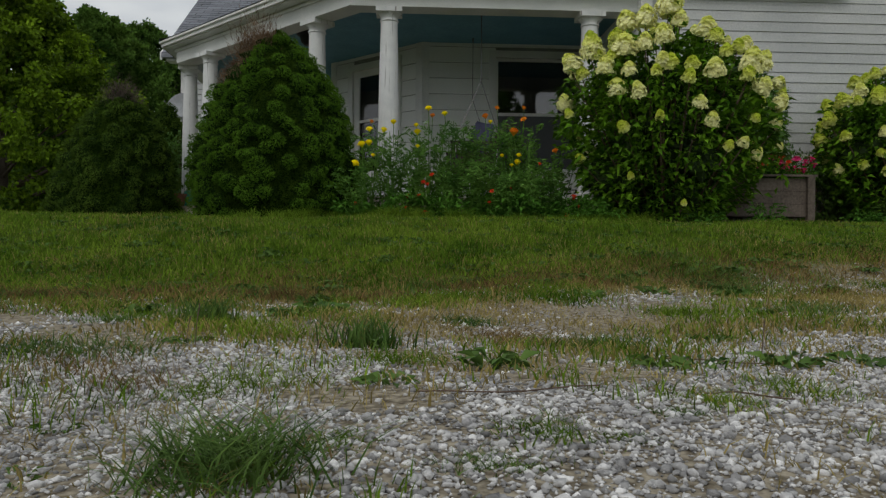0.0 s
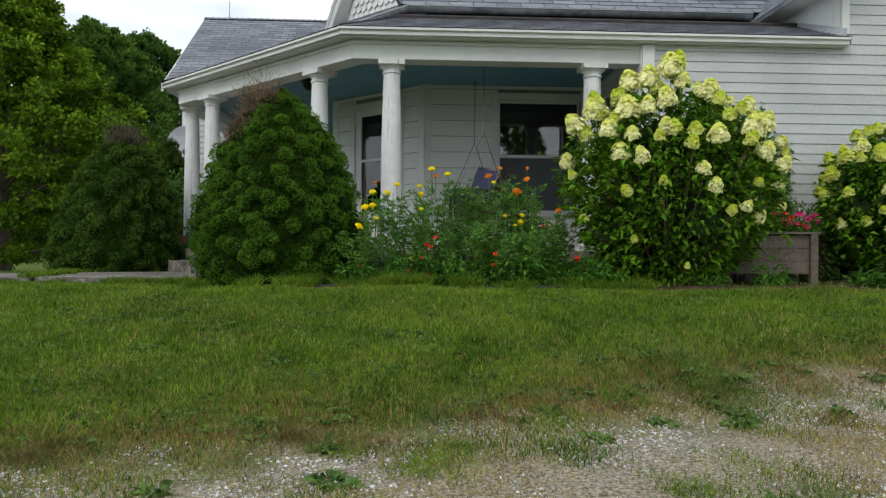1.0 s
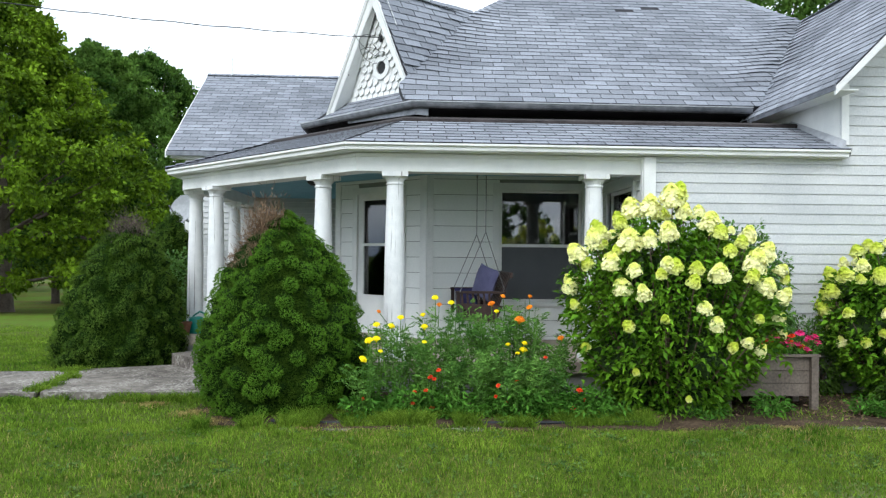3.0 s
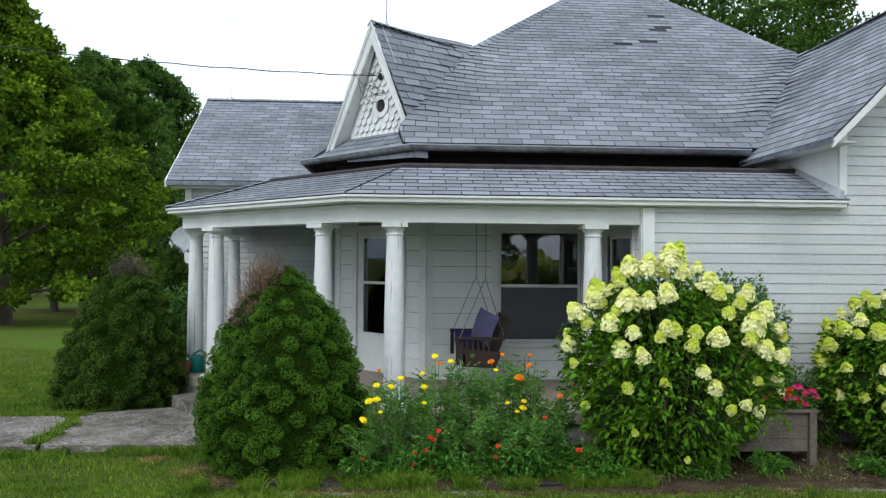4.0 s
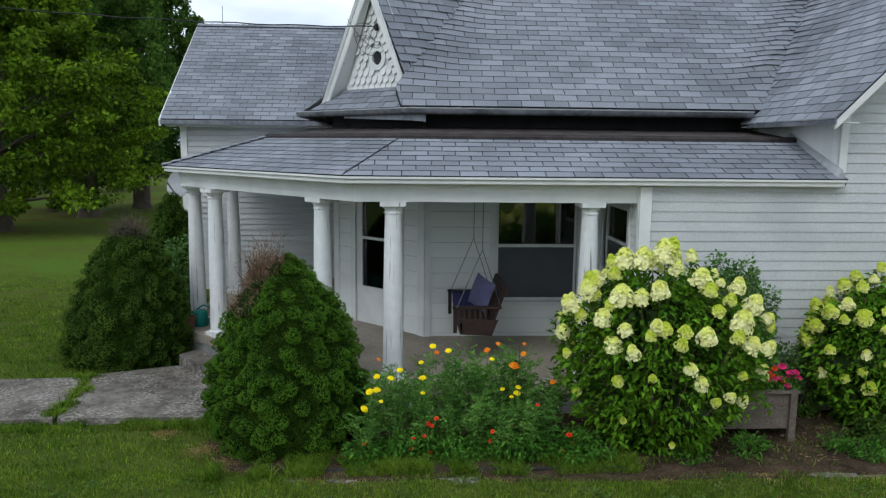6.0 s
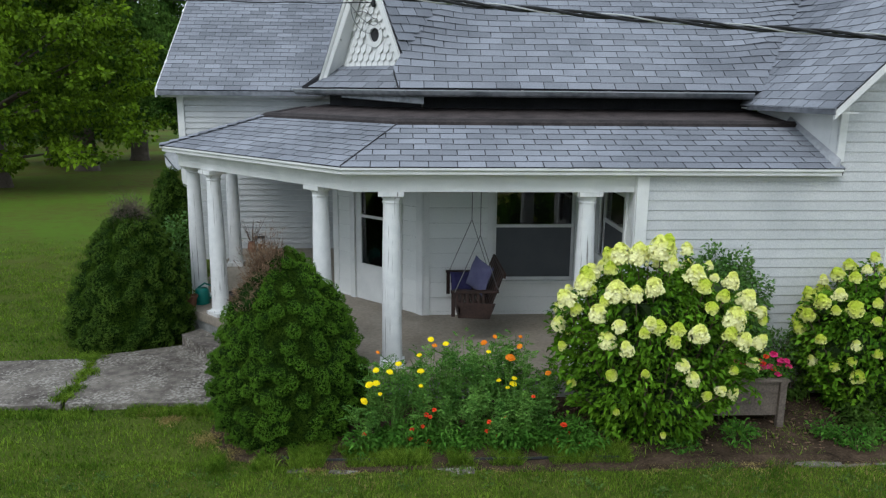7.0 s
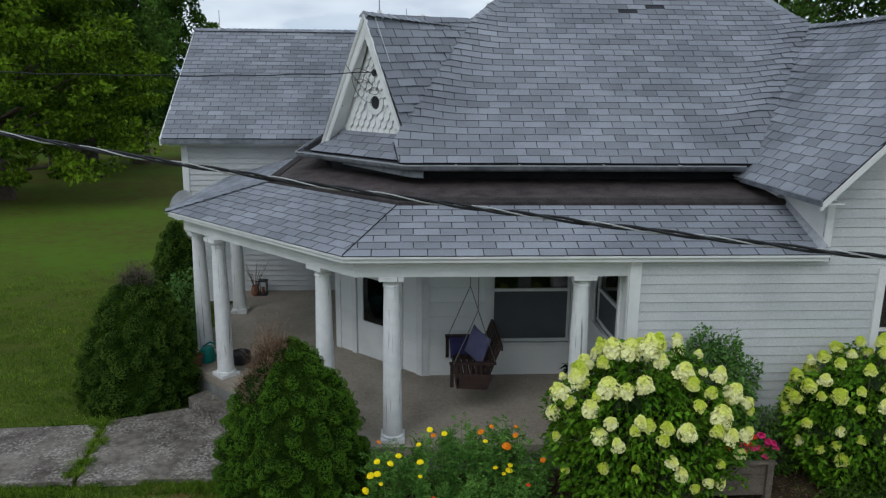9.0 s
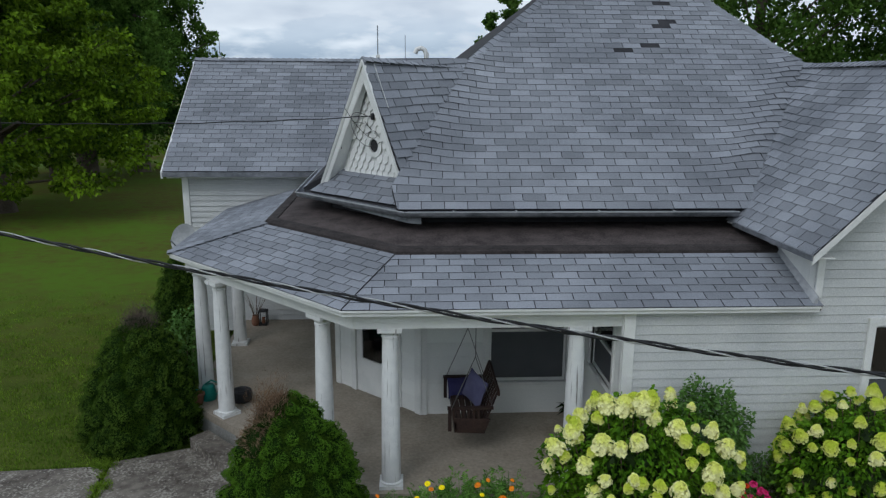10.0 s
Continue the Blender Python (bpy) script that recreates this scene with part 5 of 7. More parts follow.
hydrangea("large panicle hydrangea with cream and lime flower heads", 2.08, 7.55, 0.2, 1.06, 0.84, 2.30, [(*h, True) for h in HEADS_CREAM] + [(*h, False) for h in HEADS_LIME], 26, 13000, 21)
hydrangea("panicle hydrangea with lime flower heads near the window", 5.02, 7.95, 0.2, 1.0, 0.68, 2.08, [], 84, 9500, 22, lime=0.80)


# ---- climbing bush behind the large hydrangea ----
def leafy_bush(name, label, category, c, radii, n, mat, size, seed, stems=8, base=None):
    r = np.random.default_rng(seed)
    root = thing(name, label, category, (c[0], c[1], base if base is not None else c[2] - radii[2]))
    z0 = PLACE[root].z
    for i in range(stems):
        a = r.uniform(0, 2 * np.pi)
        q = (c[0] + radii[0] * 0.6 * math.cos(a), c[1] + radii[1] * 0.6 * math.sin(a), c[2] + radii[2] * r.uniform(0.0, 0.7))
        part("stem", Geo().tube([(c[0] + 0.03 * math.cos(a), c[1] + 0.03 * math.sin(a), z0 - 0.03), ((c[0] + q[0]) / 2, (c[1] + q[1]) / 2, (z0 + q[2]) / 2 + 0.05), q], [0.009, 0.007, 0.003], 5), M_TWIG, root)
    d = unit(r.normal(size=(n, 3)))
    rad = r.uniform(0.35, 1, n) ** 0.45 * (1 + 0.22 * np.sin(d[:, 0] * 6 + seed) * np.sin(d[:, 2] * 7 + d[:, 1] * 5))
    pos = np.array(c) + d * rad[:, None] * np.array(radii)
    pos[:, 2] = np.maximum(pos[:, 2], z0 + 0.03)
    v, f = leaves(pos, d + r.normal(0, 0.6, (n, 3)), r.uniform(0.6, 1.2, n) * size, r.uniform(0.3, 0.55, n) * size, 0.3, 0.15)
    tagged(soup("leaves", v, f, mat, root), kind="stuff")
    return root


leafy_bush("climbing_bush", "bright green bush climbing the white siding", "bush", (3.14, 8.22, 1.38), (0.56, 0.26, 0.80), 8500, M_VINE, 0.075, 41, base=0.2)
leafy_bush("vine", "loose green vine along the foot of the siding", "vine", (3.78, 8.32, 0.95), (0.66, 0.16, 0.24), 2000, M_VINE, 0.06, 42, base=0.2)
leafy_bush("vine", "dark green vine at the foot of the siding behind the planter", "vine", (4.05, 8.30, 0.55), (0.36, 0.16, 0.42), 1500, M_DARKLEAF, 0.07, 45, base=0.2)
leafy_bush("flowering_bush", "leafy green bush with orange flowers by the porch column", "bush", (-4.48, 12.45, 1.05), (0.36, 0.36, 0.85), 1500, M_VINE, 0.10, 43, base=0.2)
leafy_bush("low_bush", "low dark green growth under the hydrangea", "bush", (5.0, 7.45, 0.42), (0.75, 0.3, 0.22), 1600, M_DARKLEAF, 0.08, 46, base=0.2)
leafy_bush("flowering_bush", "low dark green bush behind the spruces", "bush", (-5.5, 14.2, 0.75), (0.55, 0.45, 0.75), 1500, M_DARKLEAF, 0.09, 44, base=0.1)


# ---- flower bed ----
BED = [(-2.85, 7.75), (-2.6, 7.2), (-2.1, 6.92), (-1.5, 6.78), (-0.9, 6.70), (-0.2, 6.76), (0.5, 6.70), (1.2, 6.66), (2.0, 6.69), (2.8, 6.62), (3.6, 6.66), (4.6, 6.64), (6.5, 6.72), (9.0, 6.8), (9.0, 8.62), (2.2, 8.62), (-1.3, 8.60), (-2.6, 9.8), (-2.9, 9.0)]


def build_bed():
    cx, cy = 1.0, 7.9
    g = Geo()
    n = len(BED)
    ring = []
    for k, (f, dz) in enumerate(((1.0, -0.02), (0.985, 0.008), (0.93, 0.016), (0.84, 0.045), (0.5, 0.05))):
        ring += [(cx + (x - cx) * f, cy + (y - cy) * f, float(height(cx + (x - cx) * f, cy + (y - cy) * f)) + dz + 0.006 * math.sin(x * 9 + k * 2)) for x, y in BED]
    fs = [(k * n + i, k * n + (i + 1) % n, (k + 1) * n + (i + 1) % n, (k + 1) * n + i) for k in range(4) for i in range(n)] + [tuple(4 * n + i for i in range(n))]
    g.add(ring, fs)
    ob = part("flower_bed", g, M_SOIL)
    tagged(ob, "dark mulched soil bed along the porch", "flower bed", kind="structure")


build_bed()


def flower_mesh(name, mat, petals, rows, seed):
    """A pompom of layered petals, 1 m across, to be scaled."""
    r = np.random.default_rng(seed)
    g = Geo()
    for k in range(rows):
        el = radians(8 + 74 * k / max(1, rows - 1))
        m = max(5, int(petals * math.cos(el)))
        for i in range(m):
            a = 2 * math.pi * (i + 0.5 * (k % 2)) / m + r.normal(0, 0.06)
            d = Vector((math.cos(a) * math.cos(el), math.sin(a) * math.cos(el), math.sin(el) * 0.8))
            s = Vector((-math.sin(a), math.cos(a), 0))
            w = 2.6 / petals
            g.add([d * 0.12, d * 0.38 + s * w, d * 0.5 + s * w * 0.5, d * 0.5 - s * w * 0.5, d * 0.38 - s * w], [(0, 1, 2, 3, 4)])
    g.lathe(0, 0, [(0.04, -0.34), (0.12, -0.22), (0.26, -0.10), (0.36, 0.04), (0.33, 0.2), (0.18, 0.32)] if rows > 3 else [(0.04, -0.34), (0.12, -0.22), (0.2, -0.05), (0.1, 0.06)], 10)
    me = bpy.data.meshes.new(name)
    me.from_pydata(g.v, [], g.f)
    me.materials.append(mat)
    return me


F_Y, F_O, F_R, F_M = (flower_mesh("blossom", m, p, k, 5) for m, p, k in ((M_YELLOW, 12, 5), (M_ORANGE, 11, 5), (M_RED, 9, 3), (M_MAGENTA, 6, 2)))


def put_flower(root, me, p, size, tilt, seed):
    r = np.random.default_rng(seed)
    ob = new("blossom", me)
    ob.parent = root
    d = Vector((r.normal(0, tilt), -abs(r.normal(0, tilt)), 1))
    ob.matrix_local = Matrix.Translation(Vector(p) - PLACE[root]) @ d.to_track_quat("Z", "Y").to_matrix().to_4x4() @ Matrix.Diagonal((size, size, size, 1))


def sprays(pos, out, length, width, pairs=5):
    """Feathered leaves: narrow leaflets in pairs along a rib, as thin diamonds."""
    n = len(pos)
    out = unit(out)
    side = unit(np.cross(out, rng.normal(0, 0.4, (n, 3)) + np.array([0, 0, 1.0])))
    P, D, S = [], [], []
    for j in range(pairs):
        f = 0.25 + 0.7 * j / pairs
        for sg in (-1, 1):
            P.append(pos + out * length[:, None] * f)
            D.append(out * 0.65 + side * sg * 0.8 - np.array([0, 0, 0.12]))
            S.append(length * (0.46 - 0.22 * abs(f - 0.5)))
    P.append(pos + out * length[:, None] * 0.8)
    D.append(out - np.array([0, 0, 0.25]))
    S.append(length * 0.42)
    S = np.concatenate(S)
    return needles(np.concatenate(P), np.concatenate(D), S, S * width)


def flower_plant(name, label, x, y, top, spread, nleaf, leaf, mat, heads, seed, base=0.27, feathery=False):
    """A bushy annual: stems, leaves and single blossoms. heads: (dx, dy, z, mesh, size)."""
    r = np.random.default_rng(seed)
    root = thing(name, label, "flower", (x, y, base), group="annuals in the flower bed")
    h = top - base
    tips = []
    for i in range(7 if feathery else 5):
        a, e = r.uniform(0, 2 * np.pi), r.uniform(0.25, 0.95) * spread
        q = (x + e * math.cos(a), y + e * math.sin(a), base + h * r.uniform(0.72, 0.98))
        tips.append(q)
        part("stem", Geo().tube([(x, y, base - 0.03), (x + e * 0.6 * math.cos(a), y + e * 0.6 * math.sin(a), base + h * 0.45), q], [0.007, 0.005, 0.003], 5), M_FERNY, root)
    if feathery:
        # leaf sprays stand off every stem, thickest towards its tip
        k = r.integers(0, len(tips), nleaf)
        t = r.uniform(0.12, 1.0, nleaf) ** 0.75
        tip, foot = np.array(tips)[k], np.array([x, y, base])
        pos = foot + (tip - foot) * np.stack([t ** 0.8, t ** 0.8, t], 1) + r.normal(0, 0.02, (nleaf, 3))
        a = r.uniform(0, 2 * np.pi, nleaf)
        o = np.stack([np.cos(a), np.sin(a), r.uniform(0.0, 0.9, nleaf)], 1)
        v, f = sprays(pos, o, r.uniform(0.6, 1.25, nleaf) * leaf, 0.30)
    else:
        t = r.uniform(0.03, 1, nleaf)
        th, e = r.uniform(0, 2 * np.pi, nleaf), spread * np.sqrt(r.uniform(0, 1, nleaf)) * (0.55 + 0.7 * np.sin(np.clip(t, 0, 1) * 2.6))
        pos = np.stack([x + e * np.cos(th), y + e * np.sin(th), base + h * t * r.uniform(0.85, 1.05, nleaf)], 1)
        o = np.stack([np.cos(th), np.sin(th), r.uniform(-0.1, 1.0, nleaf)], 1) + r.normal(0, 0.5, (nleaf, 3))
        v, f = leaves(pos, o, r.uniform(0.6, 1.3, nleaf) * leaf, r.uniform(0.24, 0.42, nleaf) * leaf, 0.25, 0.2)
    tagged(soup("leaves", v, f, mat, root), kind="stuff")
    for k, (dx, dy, z, me, size) in enumerate(heads):
        part("stem", Geo().tube([(x + dx * 0.6, y + dy * 0.6, z - 0.22), (x + dx, y + dy, z)], [0.004, 0.003], 5), M_FERNY, root)
        put_flower(root, me, (x + dx, y + dy, z), size, 0.35, seed * 31 + k)
    return root


# blossoms of the bed: (x, z, size), yellow and orange over red
YELLOW = [(-0.93, 1.17, 0.07), (-0.70, 1.24, 0.07), (-0.79, 1.16, 0.075), (-1.00, 1.02, 0.085), (-0.93, 1.035, 0.085), (-1.06, 0.84, 0.085), (-0.47, 1.15, 0.08), (-0.47, 1.01, 0.05), (-0.89, 0.92, 0.045)]
GOLD = [(-0.36, 1.42, 0.07), (-0.20, 1.37, 0.07), (-0.48, 1.25, 0.06), (0.25, 1.29, 0.055), (0.37, 0.96, 0.055), (0.54, 0.97, 0.06), (0.53, 0.90, 0.085), (0.47, 0.87, 0.05)]
ORANGE = [(-0.32, 1.35, 0.06), (0.21, 1.36, 0.075), (0.49, 1.20, 0.11), (0.59, 1.33, 0.065), (0.91, 1.02, 0.07), (0.32, 1.44, 0.05), (0.59, 1.44, 0.05), (-0.92, 1.28, 0.05)]
RED = [(-0.33, 0.74, 0.05), (-0.41, 0.67, 0.055), (-0.37, 0.65, 0.05), (-0.45, 0.54, 0.05), (-0.56, 0.53, 0.055), (-0.58, 0.42, 0.055), (-0.39, 0.38, 0.06), (0.43, 0.63, 0.05), (0.25, 0.59, 0.05), (0.23, 0.48, 0.055), (1.04, 0.54, 0.075), (1.09, 0.45, 0.055), (0.98, 0.37, 0.05), (1.24, 0.31, 0.065), (-1.06, 0.46, 0.05), (0.71, 0.86, 0.045), (0.33, 0.42, 0.05)]


def plant_bed():
    r = np.random.default_rng(77)

    def share(plants, rows, y, kind):
        """Gives each blossom of rows to the plant whose foot lies nearest below it."""
        for x, z, size in rows:
            k = min(range(len(plants)), key=lambda i: abs(plants[i][0] - x) + 0.6 * abs(plants[i][2] - z))
            plants[k][3].append((x - plants[k][0], y - plants[k][1] + r.uniform(-0.03, 0.03), z, kind, size))

    # feathery marigolds with yellow heads beside the spruce
    left = [(-1.03, 7.26, 0.80, []), (-0.94, 7.42, 1.18, []), (-0.76, 7.32, 1.20, []), (-0.70, 7.60, 1.18, []), (-0.48, 7.30, 1.14, [])]
    share(left, YELLOW, 7.14, F_Y)
    for i, (x, y, top, heads) in enumerate(left):
        flower_plant("marigold_plant", "tall feathery marigold with bright yellow pompom flowers", x, y, top, 0.22, 190, 0.085, M_FERNY, heads, 100 + i, feathery=True)
    # taller ones along the middle, gold and orange
    mid = [(-0.33, 7.55, 1.36, []), (-0.14, 7.50, 1.36, []), (0.08, 7.66, 1.32, []), (0.24, 7.50, 1.36, []), (0.42, 7.70, 1.40, []), (0.56, 7.46, 1.32, []), (0.64, 7.75, 1.42, []), (0.86, 7.55, 1.10, []), (1.02, 7.9, 1.02, []),
           (-0.22, 7.28, 0.86, []), (0.10, 7.26, 0.92, []), (0.36, 7.24, 0.84, []), (0.54, 7.20, 0.82, []), (0.76, 7.32, 0.80, []), (-0.55, 7.95, 0.95, []), (-0.1, 8.1, 1.05, []), (0.3, 8.1, 1.08, [])]
    share(mid, GOLD, 7.36, F_Y)
    share(mid, ORANGE, 7.40, F_O)
    for i, (x, y, top, heads) in enumerate(mid):
        flower_plant("marigold_plant", "tall feathery marigold with scattered orange flowers" if heads else "tall feathery marigold in leaf without open flowers", x, y, top, 0.23, 210, 0.092, M_FERNY, heads, 130 + i, feathery=True)
    # low zinnias with red and orange flowers in front
    low = [(-1.08 + i * 0.152 + r.normal(0, 0.03), 7.18 + r.uniform(-0.06, 0.12), r.uniform(0.40, 0.60), []) for i in range(16)]
    share(low, RED, 7.13, F_R)
    for i, (x, y, top, heads) in enumerate(low):
        flower_plant("zinnia_plant", "low bushy plant with small red flowers" if heads else "low bushy green plant at the front of the bed", x, y, top, 0.15, 330, 0.075, M_LOWLEAF, heads, 200 + i)
    for i in range(4):
        x, y = 1.15 + i * 0.09 + r.normal(0, 0.04), 7.05 + r.uniform(0, 0.2)
        flower_plant("zinnia_plant", "low bushy green plant at the front of the bed", x, y, 0.42, 0.13, 180, 0.075, M_LOWLEAF, [], 240 + i)


plant_bed()

r9 = np.random.default_rng(19)
px, py = r9.uniform(1.0, 8.5, 1500), r9.uniform(7.0, 8.5, 1500)
v, f = leaves(np.stack([px, py, np.full(1500, 0.29)], 1), np.stack([r9.normal(size=1500), r9.normal(size=1500), r9.uniform(0, 0.4, 1500)], 1), r9.uniform(0.03, 0.06, 1500), 0.025, 0.1, 0.1)
tagged(soup("leaf_litter", v, f, M_DEAD), "brown fallen leaves on the soil of the bed", "leaf litter", kind="stuff")
for i in range(16):
    x, y = r9.uniform(1.2, 7.5), r9.uniform(7.02, 7.5)
    flower_plant("bed_weed", "low green weed in the soil of the bed", x, y, r9.uniform(0.36, 0.5), 0.15, 160, 0.07, M_LOWLEAF, [], 600 + i)

# wooden planter box with petunias
pl = thing("planter_box", "grey weathered wooden planter box on legs", "planter", (3.2, 7.75, 0.2))
for k in range(3):
    part("board", Geo().box(2.72, 3.63, 7.600, 7.622, 0.40 + k * 0.135, 0.53 + k * 0.135), M_PLANK, pl)
    part("board", Geo().box(2.72, 3.63, 7.93, 7.952, 0.40 + k * 0.135, 0.53 + k * 0.135), M_PLANK, pl)
    part("board", Geo().box(3.632, 3.654, 7.625, 7.928, 0.40 + k * 0.135, 0.53 + k * 0.135), M_PLANK, pl)
for x, y in ((2.70, 7.58), (3.63, 7.58), (2.70, 7.96), (3.63, 7.96)):
    part("leg", Geo().box(x - 0.03, x + 0.045, y - 0.025, y + 0.03, 0.18, 0.815), M_PLANK, pl)
part("rim", Geo().box(2.66, 3.70, 7.55, 7.64, 0.816, 0.838), M_PLANK, pl)
part("rim", Geo().box(2.66, 3.70, 7.91, 8.0, 0.816, 0.838), M_PLANK, pl)
part("potting_soil", Geo().box(2.74, 3.62, 7.63, 7.92, 0.45, 0.79), M_SOIL, pl)
r5 = np.random.default_rng(5)
for i in range(4):
    x = 3.08 + 0.17 * i
    heads = [(r5.uniform(-0.14, 0.16), r5.uniform(-0.18, 0.1), 0.94 + r5.uniform(-0.06, 0.10), F_M if r5.uniform() < 0.75 else F_R, r5.uniform(0.07, 0.095)) for _ in range(9 if i > 1 else 4)]
    ob = flower_plant("petunia", "trailing petunia with magenta and red flowers", x, 7.78, 0.97, 0.17, 260, 0.06, M_LOWLEAF, heads, 300 + i, base=0.79)

# black edging strip, kerb stones and stepping slabs in front of the bed
pts = [(-1.9, 7.03), (-1.7, 6.98), (-1.0, 6.93), (-0.2, 6.94), (0.5, 6.91), (1.15, 6.93), (1.6, 6.89)]
ed = Geo()
for a, b in zip(pts, pts[1:]):
    ed.bar((*a, 0.250), (*b, 0.248), 0.022, 0.07)
ed.tube([(x, y, 0.282 + 0.010 * math.sin(x * 5)) for x, y in pts], 0.016, 8)
tagged(part("lawn_edging", ed, M_PLASTIC), "black plastic lawn edging strip round the bed", "edging")
r6 = np.random.default_rng(6)
for i, (x, y, w, d) in enumerate(((-1.72, 6.78, 0.2, 0.1), (-1.25, 6.76, 0.28, 0.12), (-0.15, 6.72, 0.45, 0.2), (2.95, 6.72, 0.72, 0.16), (3.75, 6.73, 0.8, 0.18), (4.65, 6.74, 0.9, 0.2), (5.7, 6.76, 1.0, 0.2))):
    g = Geo().prism([(x + w / 2 * math.cos(a) * r6.uniform(0.9, 1.1) * (1.25 if int(a * 2) % 2 else 1), y + d / 2 * math.sin(a) * r6.uniform(0.85, 1.1)) for a in np.arange(0, 6.2, 0.62)], 0.15, 0.272)
    tagged(part("stepping_stone", g, M_SLAB), "pale worn stone slab sunk in the lawn edge", "stone", group="sunken stones along the bed")


# ---- porch things ----
def porch_swing():
    x0, x1, y0, y1, zs = 0.09, 0.56, 9.36, 10.50, 1.02
    s = thing("porch_swing", "dark stained slatted wooden porch swing hanging on chains", "porch swing", (0.3, 9.9, zs))
    for k in range(5):
        x = x0 + 0.02 + k * 0.088
        part("seat_slat", Geo().box(x, x + 0.075, y0 + 0.03, y1 - 0.03, zs + 0.14 - 0.008 * k, zs + 0.16 - 0.008 * k), M_SWING, s)
    part("seat_rail", Geo().box(x0 - 0.01, x0 + 0.02, y0, y1, zs + 0.0, zs + 0.15), M_SWING, s)
    for y in (y0, y1 - 0.03):
        g = Geo().hexa([(x0 + 0.02, y, zs), (x1 - 0.06, y, zs - 0.02), (x1 - 0.06, y + 0.03, zs - 0.02), (x0 + 0.02, y + 0.03, zs), (x0 - 0.04, y, zs + 0.22), (x1 + 0.02, y, zs + 0.19), (x1 + 0.02, y + 0.03, zs + 0.19), (x0 - 0.04, y + 0.03, zs + 0.22)])
        part("end_panel", g, M_SWING, s)
        part("arm", Geo().box(x0 - 0.11, x1 + 0.06, y - 0.015, y + 0.055, zs + 0.345, zs + 0.375), M_SWING, s)
        part("arm_post", Geo().box(x0 - 0.10, x0 - 0.05, y, y + 0.035, zs + 0.02, zs + 0.345), M_SWING, s)
        for k in range(6):
            x = x0 - 0.02 + k * 0.07
            part("arm_slat", Geo().bar((x, y + 0.015, zs + 0.20), (x - 0.01, y + 0.015, zs + 0.345), 0.028, 0.014, (0, 1, 0)), M_SWING, s)
    for k in range(9):
        y = y0 + 0.02 + k * (y1 - y0 - 0.06) / 8
        part("back_slat", Geo().bar((x1 - 0.06, y + 0.02, zs + 0.1), (x1 + 0.12, y + 0.02, zs + 0.60), 0.07, 0.016, (1, 0, 0.3)), M_SWING, s)
    part("back_rail", Geo().bar((x1 + 0.13, y0 - 0.01, zs + 0.58), (x1 + 0.13, y1 + 0.01, zs + 0.58), 0.03, 0.07), M_SWING, s)
    part("back_rail", Geo().bar((x1 - 0.02, y0 - 0.01, zs + 0.15), (x1 - 0.02, y1 + 0.01, zs + 0.15), 0.03, 0.07), M_SWING, s)
    for y in (y0 - 0.02, y1 + 0.02):
        top, fork = (0.355, y, 3.0), (0.355, y, 2.15)
        for a, b in ((top, fork), (fork, (x0 - 0.06, y, zs + 0.36)), (fork, (x1 + 0.04, y, zs + 0.40))):
            part("chain", Geo().tube([a, b], 0.006, 6), M_CHAIN, s)
        part("ceiling_hook", Geo().tube([(0.355, y, 3.02), (0.355, y, 2.96)], 0.012, 8), M_CHAIN, s)
    return s


porch_swing()


def pillow(label, c, size, rot, mat, thick=0.13, roll=0):
    n = 12
    vs, fs = [], []
    for sgn in (1, -1):
        for i in range(n + 1):
            for j in range(n + 1):
                a, b = 2 * i / n - 1, 2 * j / n - 1
                w = (1 - a ** 4) * (1 - b ** 4)
                pinch = 1 - 0.07 * (1 - abs(a)) * b * b - 0.0
                vs.append((a * size / 2 * (1 - 0.06 * (1 - b * b)), b * size / 2 * (1 - 0.06 * (1 - a * a)), sgn * thick / 2 * max(0, w) ** 0.5 + 0.004 * math.sin(7 * a + 5 * b)))
    m = (n + 1) ** 2
    for k in range(2):
        for i in range(n):
            for j in range(n):
                q = (k * m + i * (n + 1) + j, k * m + (i + 1) * (n + 1) + j, k * m + (i + 1) * (n + 1) + j + 1, k * m + i * (n + 1) + j + 1)
                fs.append(q if k == 0 else q[::-1])
    me = bpy.data.meshes.new("pillow")
    me.from_pydata(vs, [], fs)
    me.shade_smooth()
    ob = link_mesh("pillow", me, mat, None, c)
    ob.matrix_basis = pose(*c, *rot) @ pose(0, 0, 0, 0, 0, roll)
    return tagged(ob, label, "pillow")


pillow("slate blue square pillow leaning in the porch swing", (0.40, 9.78, 1.49), 0.44, (78, 0, -58), M_PILLOW, roll=-14)
pillow("dark blue pillow lying on the swing seat", (0.20, 10.36, 1.25), 0.32, (62, 0, 6), M_PILLOW2)

# dark ceiling lamp of the porch
cl_ = thing("ceiling_lamp", "small dark metal lamp under the blue porch ceiling", "lamp", (-1.93, 10.28, 2.78))
part("canopy", Geo().lathe(-1.93, 10.28, [(0.09, 2.97), (0.11, 2.99), (0.11, CEILING)], 18), M_PLASTIC, cl_, smooth=True)
part("shade", Geo().lathe(-1.93, 10.28, [(0.055, 2.80), (0.10, 2.84), (0.125, 2.92), (0.17, 2.945), (0.17, 2.955), (0.06, 2.972)], 18), M_PLASTIC, cl_, smooth=True)

# watering can
CAN = (-3.86, 11.50)
wc = thing("watering_can", "teal plastic watering can on the porch edge", "watering can", (CAN[0], CAN[1], FLOOR))
cx, cy, cz = CAN[0], CAN[1], FLOOR
